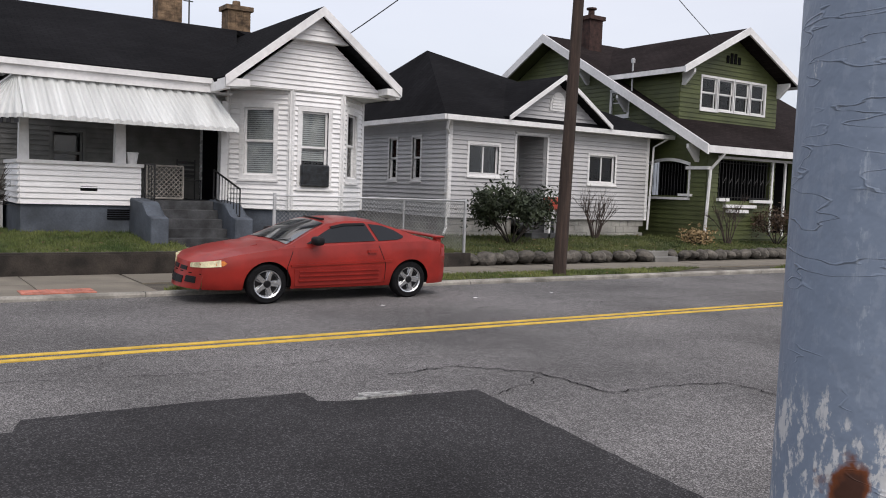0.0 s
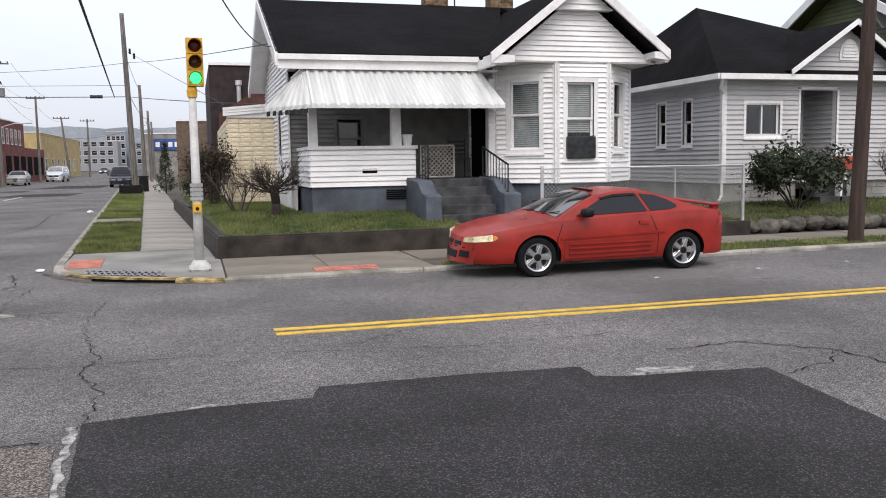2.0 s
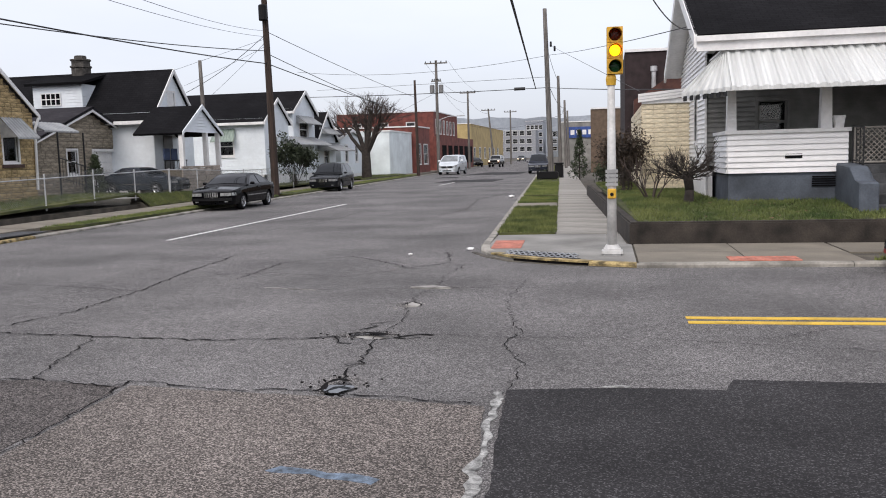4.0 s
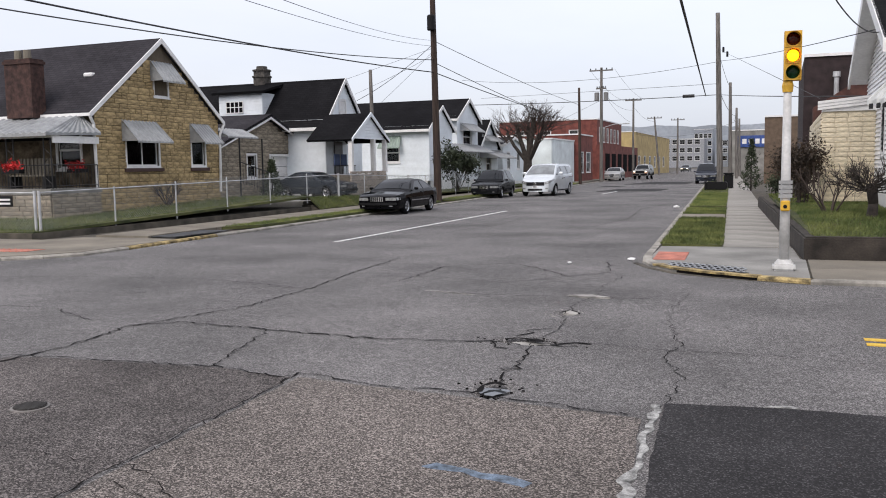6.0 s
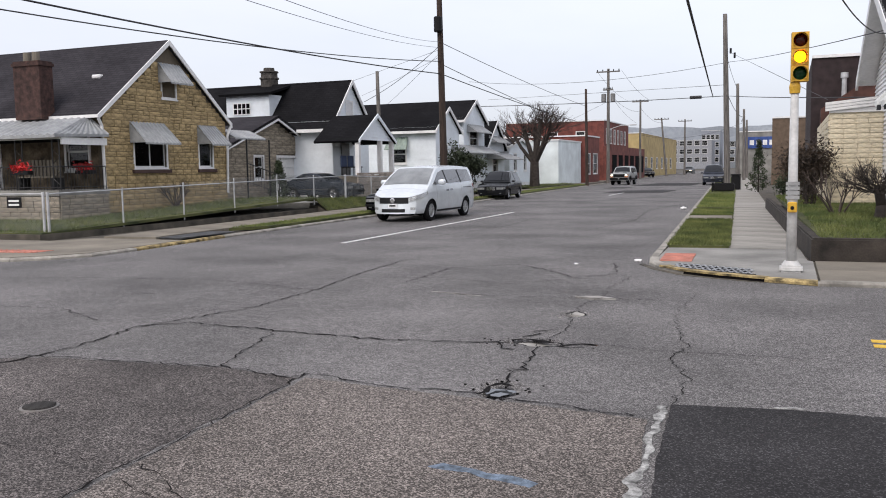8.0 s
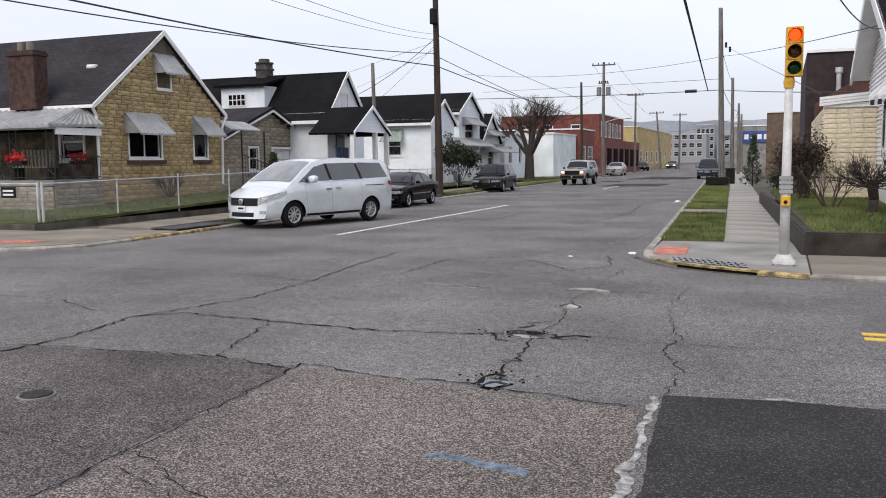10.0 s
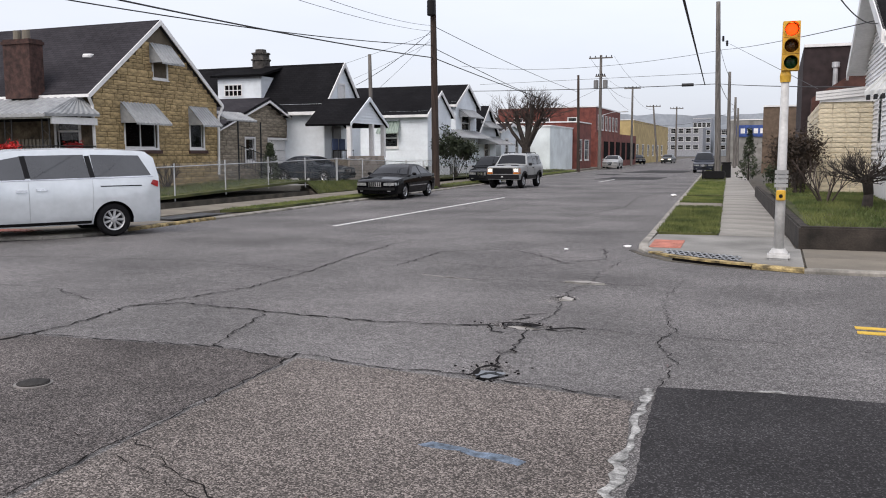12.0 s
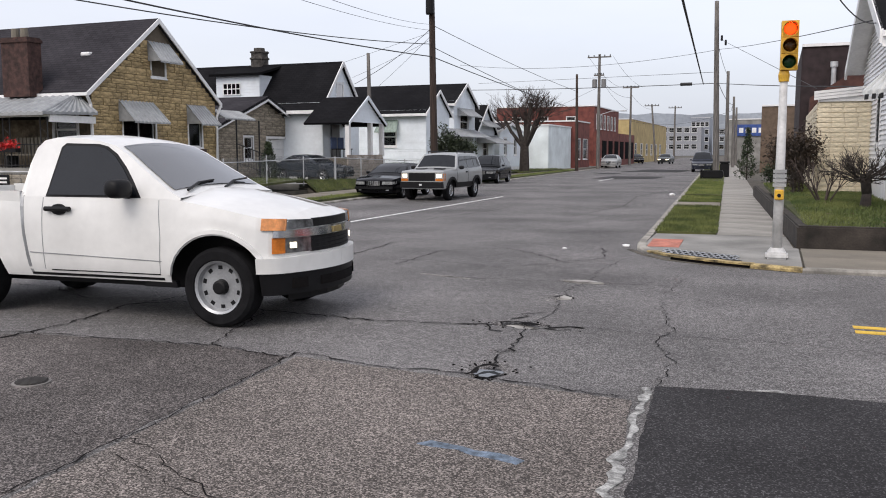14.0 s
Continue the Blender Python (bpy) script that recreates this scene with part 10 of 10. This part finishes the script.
for sx in (16.25, 16.62):
    bm = bmesh.new()
    box(bm, sx - 0.03, sx + 0.03, 18.75, 18.95, 0.4, 1.3)
    part("leg", bm, TRIM, pl)
for x, yy in ((-21.75, 19.6), (-20.7, 21.1), (-25.2, 19.6), (-27.2, 19.6)):
    fb_ = thing("flower_box", "dark rail planter full of red flowers", "planter", (x, yy, 1.75))
    bm = bmesh.new()
    box(bm, x - 0.34, x + 0.34, yy - 0.1, yy + 0.1, 1.72, 1.84)
    part("planter_box", bm, PLASTIC, fb_)
    part("flowers", leaves([Vector((x + rnd.uniform(-0.3, 0.3), yy - 0.05, 1.93)) for _ in range(30)], 300, 0.07, 0.05, rnd), FLOWER, fb_, fix=False)
bench = thing("porch_bench", "pale metal bench on the stone house porch", "bench", (-22.2, 20.7, 1.24))
for k in range(9):
    bm = bmesh.new()
    box(bm, -0.7 + k * 0.16, -0.6 + k * 0.16, 0.2, 0.24, 0.4, 0.95)
    part("slat", bm, CONC, bench, local=True)
bm = bmesh.new()
box(bm, -0.75, 0.75, -0.2, 0.25, 0.38, 0.43)
part("seat", bm, CONC, bench, local=True)
for sx in (-0.7, 0.7):
    bm = bmesh.new()
    box(bm, sx - 0.03, sx + 0.03, -0.2, 0.25, 0, 0.38)
    part("leg", bm, IRON, bench, local=True)
bm = bmesh.new()
box(bm, -15.2, -13.9, 17.2, 19.4, 0.075, 0.10)
structure("drain_slab", bm, STEP_C, "dark concrete drain slab by the far kerb", category="drain")


# ---- near corner: pavement underfoot and the steel pole ----
bm = bmesh.new()
flat_poly(bm, [(-8, 2.3), (-8, -8), (12, -8), (12, 2.3)], 0.04, 0.1)
structure("pavement_7", bm, CONC, "worn concrete pavement at the near corner", category="pavement")


def steel_pole():
    m = mat("flaking_blue_grey_paint", (0.27, 0.33, 0.41), rough=0.5, var=0.12, scale=2.2, fine=26, fvar=0.06, bump=0.12, spec=0.5)
    n, l = m.node_tree.nodes, m.node_tree.links
    b = n["Principled BSDF"]
    co, sp = n.new("ShaderNodeTexCoord"), n.new("ShaderNodeSeparateXYZ")
    l.new(co.outputs["Object"], sp.inputs[0])

    def mask(scale, lo, hi, z0, z1, stretch=(1, 1, 1), detail=8):
        mp, nz, mr, zr, mu = (n.new(k) for k in ("ShaderNodeMapping", "ShaderNodeTexNoise", "ShaderNodeMapRange", "ShaderNodeMapRange", "ShaderNodeMath"))
        mp.inputs["Scale"].default_value = stretch
        l.new(co.outputs["Object"], mp.inputs[0])
        l.new(mp.outputs[0], nz.inputs["Vector"])
        nz.inputs["Scale"].default_value, nz.inputs["Detail"].default_value, nz.inputs["Roughness"].default_value = scale, detail, 0.7
        zr.inputs["From Min"].default_value, zr.inputs["From Max"].default_value = z0, z1
        l.new(sp.outputs[2], zr.inputs["Value"])
        mu.operation = "ADD"
        l.new(nz.outputs[0], mu.inputs[0])
        k = n.new("ShaderNodeMath")
        k.operation = "MULTIPLY_ADD"
        l.new(zr.outputs[0], k.inputs[0])
        k.inputs[1].default_value, k.inputs[2].default_value = 0.35, -0.175
        l.new(k.outputs[0], mu.inputs[1])
        mr.inputs["From Min"].default_value, mr.inputs["From Max"].default_value = lo, hi
        l.new(mu.outputs[0], mr.inputs["Value"])
        return mr.outputs[0]

    def over(fac, col):
        mx = n.new("ShaderNodeMix")
        mx.data_type = "RGBA"
        old = b.inputs["Base Color"].links[0].from_socket
        l.new(fac, mx.inputs[0])
        l.new(old, mx.inputs[6])
        mx.inputs[7].default_value = (*col, 1)
        l.new(mx.outputs[2], b.inputs["Base Color"])

    over(mask(3.0, 0.52, 0.75, 1.0, 1.02, (3, 3, 0.6)), (0.40, 0.45, 0.52))
    # wrinkles in the old paint: thin crests that run round the pole, here and there
    def crests(scale, stretch, turn, thin):
        mp, nz, sb, ab, mr, nz2, mr3, mu = (n.new(k) for k in ("ShaderNodeMapping", "ShaderNodeTexNoise", "ShaderNodeMath", "ShaderNodeMath", "ShaderNodeMapRange", "ShaderNodeTexNoise", "ShaderNodeMapRange", "ShaderNodeMath"))
        mp.inputs["Scale"].default_value, mp.inputs["Rotation"].default_value = stretch, turn
        l.new(co.outputs["Object"], mp.inputs[0])
        l.new(mp.outputs[0], nz.inputs["Vector"])
        nz.inputs["Scale"].default_value, nz.inputs["Detail"].default_value = scale, 2
        sb.operation, ab.operation, mu.operation = "SUBTRACT", "ABSOLUTE", "MULTIPLY"
        l.new(nz.outputs[0], sb.inputs[0])
        sb.inputs[1].default_value = 0.5
        l.new(sb.outputs[0], ab.inputs[0])
        mr.inputs["From Min"].default_value, mr.inputs["From Max"].default_value, mr.inputs["To Min"].default_value, mr.inputs["To Max"].default_value = 0.0, thin, 1.0, 0.0
        l.new(ab.outputs[0], mr.inputs["Value"])
        nz2.inputs["Scale"].default_value = 7
        l.new(co.outputs["Object"], nz2.inputs["Vector"])
        mr3.inputs["From Min"].default_value, mr3.inputs["From Max"].default_value = 0.48, 0.62
        l.new(nz2.outputs[0], mr3.inputs["Value"])
        l.new(mr.outputs[0], mu.inputs[0])
        l.new(mr3.outputs[0], mu.inputs[1])
        return mu.outputs[0]

    crest = crests(15, (0.45, 0.45, 2.2), (0.3, 0.3, 0), 0.014)
    over(crest, (0.50, 0.54, 0.60))
    over(crests(26, (0.4, 0.4, 2.2), (0.25, 0.35, 0.5), 0.012), (0.44, 0.49, 0.56))
    bp2 = n.new("ShaderNodeBump")
    bp2.inputs["Strength"].default_value, bp2.inputs["Distance"].default_value = 0.6, 0.006
    l.new(crest, bp2.inputs["Height"])
    l.new(b.inputs["Normal"].links[0].from_socket, bp2.inputs["Normal"])
    l.new(bp2.outputs[0], b.inputs["Normal"])
    over(mask(5, 0.52, 0.60, 1.0, 1.02, (5.0, 5.0, 0.35)), (0.23, 0.28, 0.36))
    over(mask(44, 0.80, 0.96, 1.0, 1.02, (1.0, 1.0, 2.4)), (0.24, 0.28, 0.34))
    over(mask(9, 0.455, 0.52, 1.50, 1.38, (2.2, 2.2, 0.7)), (0.56, 0.57, 0.58))
    over(mask(38, 0.60, 0.66, 1.0, 1.02, (1.4, 1.4, 0.8)), (0.20, 0.25, 0.33))
    # one rust scab, placed by its distance from a spot on the pole
    ds, mr, nz, sb_, mr2 = (n.new(k) for k in ("ShaderNodeVectorMath", "ShaderNodeMapRange", "ShaderNodeTexNoise", "ShaderNodeMath", "ShaderNodeMapRange"))
    mp = n.new("ShaderNodeMapping")
    mp.inputs["Scale"].default_value = (1, 1, 0.55)
    l.new(co.outputs["Object"], mp.inputs[0])
    ds.operation = "DISTANCE"
    l.new(mp.outputs[0], ds.inputs[0])
    ds.inputs[1].default_value = (-0.1698, -0.0083, 1.345 * 0.55)
    nz.inputs["Scale"].default_value, nz.inputs["Detail"].default_value = 22, 6
    l.new(co.outputs["Object"], nz.inputs["Vector"])
    sb_.operation = "MULTIPLY_ADD"
    l.new(nz.outputs[0], sb_.inputs[0])
    sb_.inputs[1].default_value = 0.10
    l.new(ds.outputs["Value"], sb_.inputs[2])
    mr2.inputs["From Min"].default_value, mr2.inputs["From Max"].default_value, mr2.inputs["To Min"].default_value, mr2.inputs["To Max"].default_value = 0.070, 0.080, 1.0, 0.0
    l.new(sb_.outputs[0], mr2.inputs["Value"])
    over(mr2.outputs[0], (0.16, 0.042, 0.010))
    mr4 = n.new("ShaderNodeMapRange")
    mr4.inputs["From Min"].default_value, mr4.inputs["From Max"].default_value, mr4.inputs["To Min"].default_value, mr4.inputs["To Max"].default_value = 0.058, 0.070, 1.0, 0.0
    l.new(sb_.outputs[0], mr4.inputs["Value"])
    over(mr4.outputs[0], (0.055, 0.017, 0.008))
    x, y, r = 1.136, 0.535, 0.17
    h = thing("steel_pole", "large steel pole with flaking blue-grey paint and rust", "pole", (x, y, 0.04))
    bm = bmesh.new()
    nseg, prev = 64, None
    for k in range(40):
        z = 7.0 * k / 39
        cur = [bm.verts.new((r * (1.05 - 0.05 * z / 1.7) * math.cos(2 * math.pi * i / nseg), r * (1.05 - 0.05 * z / 1.7) * math.sin(2 * math.pi * i / nseg), z)) for i in range(nseg)]
        if prev:
            for i in range(nseg):
                bm.faces.new((prev[i], prev[(i + 1) % nseg], cur[(i + 1) % nseg], cur[i]))
        prev = cur
    part("shaft", bm, m, h, smooth=True, local=True)
    bm = bmesh.new()
    box(bm, -0.3, 0.3, -0.3, 0.3, 0, 0.04)
    part("base_plate", bm, GALV, h, local=True)


steel_pole()


# ---- what moves ----
def ride(t, rows):
    """Place and heading between rows of (t, x, y, heading)."""
    if t <= rows[0][0]:
        return rows[0][1:]
    for i in range(len(rows) - 1):
        a, b = rows[i], rows[i + 1]
        if t <= b[0]:
            p, q = rows[max(0, i - 1)], rows[min(len(rows) - 1, i + 2)]
            s, dt, out = (t - a[0]) / (b[0] - a[0]), b[0] - a[0], []
            for k in (1, 2, 3):
                m0 = (b[k] - p[k]) / (b[0] - p[0]) * dt if b[0] > p[0] else 0
                m1 = (q[k] - a[k]) / (q[0] - a[0]) * dt
                out.append((2 * s**3 - 3 * s**2 + 1) * a[k] + (s**3 - 2 * s**2 + s) * m0 + (3 * s**2 - 2 * s**3) * b[k] + (s**3 - s**2) * m1)
            return out
    return rows[-1][1:]


VAN = [(0, -17.0, 138, -92.6), (2.2, -15.4, 108, -92.6), (3.0, -14.9, 96, -92.7), (4.0, -14.2, 80, -92.6), (5.2, -13.2, 60.5, -92.4), (6.3, -12.5, 45.0, -91.5), (7.0, -11.8, 36.0, -90.5), (7.5, -11.7, 31.3, -90), (8.0, -11.8, 27.6, -91.5), (8.6, -12.0, 24.6, -96), (9.4, -12.2, 22.4, -102), (10.3, -12.45, 20.4, -107), (10.5, -12.6, 19.9, -108), (11.0, -12.75, 18.0, -110), (11.5, -13.55, 15.7, -113), (12.0, -14.4, 13.2, -121), (12.5, -16.62, 11.3, -143), (13.2, -20.5, 10.2, -172), (14.0, -27, 10.0, -180)]
JEEP = [(0, -20.5, 170, -92.6), (2.2, -19.3, 141, -92.6), (4.0, -15.2, 121, -92.6), (6.5, -14.6, 95.5, -92.6), (7.5, -14.2, 84.5, -92.4), (8.0, -14.0, 79.5, -92.3), (9.4, -13.3, 65, -92), (10.5, -12.9, 54.0, -91.5), (11.0, -12.7, 49.2, -91.3), (11.5, -12.5, 45.0, -91.2), (12.0, -12.25, 41.4, -91), (12.5, -12.0, 38.2, -90.8), (13.2, -11.75, 33.8, -90.6), (14.0, -11.5, 29.6, -90.4)]
TRUCK = [(0, -95, 5.4, 1.0), (4.0, -88, 5.6, 1.0), (8.0, -55.8, 6.25, 1.2), (12.0, -24.0, 6.95, 1.8), (13.0, -15.2, 7.15, 2.5), (13.4, -11.75, 7.34, 3.0), (13.6, -10.0, 7.39, 3.2), (13.8, -8.4, 7.48, 3.4), (14.0, -6.58, 7.58, 3.5)]
FARCAR = [(0, -21, 230, -92.6), (8.0, -18.0, 175, -92.6), (10.5, -17.6, 150, -92.6), (12.5, -15.9, 138, -92.6), (14.0, -14.7, 126, -92.6)]


def drive(car, rows, spin_from, spin_to):
    step = 0.1
    times = [k * step for k in range(141)]
    walk(car.ob, [(t, pose(*ride(t, rows)[:2], 0, 0, 0, ride(t, rows)[2])) for t in times])
    for w, r in car.wheels:
        x, y, z = w.location
        keys, ang, last, t = [(0.0, pose(x, y, z))], 0.0, ride(spin_from, rows), spin_from
        while t < spin_to - 1e-6:
            t += 1 / FPS
            now = ride(t, rows)
            ang += math.degrees(math.hypot(now[0] - last[0], now[1] - last[1]) / r)
            last = now
            keys.append((t, pose(x, y, z, 0, ang, 0)))
        if spin_to < 14.0:
            keys.append((14.0, keys[-1][1]))
        walk(w, keys)


def motions():
    drive(van, VAN, 5.0, 13.0)
    drive(offroad, JEEP, 6.0, 14.0)
    drive(truck, TRUCK, 12.4, 14.0)
    drive(far_car, FARCAR, 13.9, 14.0)
    at = lambda k: pose(0, -0.075, 0.13 + k * 0.245)
    walk(lamp, [(0, at(0)), (3.60, at(0)), (3.66, at(1)), (8.12, at(1)), (8.17, at(2)), (14.0, at(2))])


def split_pieces(ob, name):
    """Lift the loose pieces of a part out as parts of their own; the largest stays."""
    bm = bmesh.new()
    bm.from_mesh(ob.data)
    seen, isles = set(), []
    for v in bm.verts:
        if v in seen:
            continue
        isle, todo = [], [v]
        seen.add(v)
        while todo:
            a = todo.pop()
            isle.append(a)
            for e in a.link_edges:
                b = e.other_vert(a)
                if b not in seen:
                    seen.add(b)
                    todo.append(b)
        isles.append(isle)
    if len(isles) < 8:
        bm.free()
        return
    size = [max(((a.co - isle[0].co).length for a in isle)) * len(isle) for isle in isles]
    keep = size.index(max(size))
    for n, isle in enumerate(isles):
        if n == keep or n > 300:
            continue
        index = {a: k for k, a in enumerate(isle)}
        faces = {f for a in isle for f in a.link_faces}
        me = bpy.data.meshes.new(name)
        me.from_pydata([a.co[:] for a in isle], [], [[index[a] for a in f.verts] for f in sorted(faces, key=lambda f: f.index)])
        me.materials.append(ob.data.materials[0])
        new(name, me).parent = ob
    bmesh.ops.delete(bm, geom=[a for n, isle in enumerate(isles) if n != keep and n <= 300 for a in isle], context="VERTS")
    bm.to_mesh(ob.data)
    bm.free()


for ob in list(scene.objects):
    if ob.type == "MESH" and ob.parent and not ob.parent.parent:
        kind = {"porch_back_wall": "lap_board", "foundation": "block", "cover": "rib", "chimney": "brick"}.get(ob.name.split(".")[0])
        if kind:
            split_pieces(ob, kind)
bm = bmesh.new()
flat_poly(bm, [(RV(26.1), 26.1), (SW(26.1), 26.1), (SW(28.1), 28.1), (RV(28.1), 28.1)], 0.115, 0.06)
structure("pavement_8", bm, CONC, "short concrete walk across the verge", category="pavement")
motions()
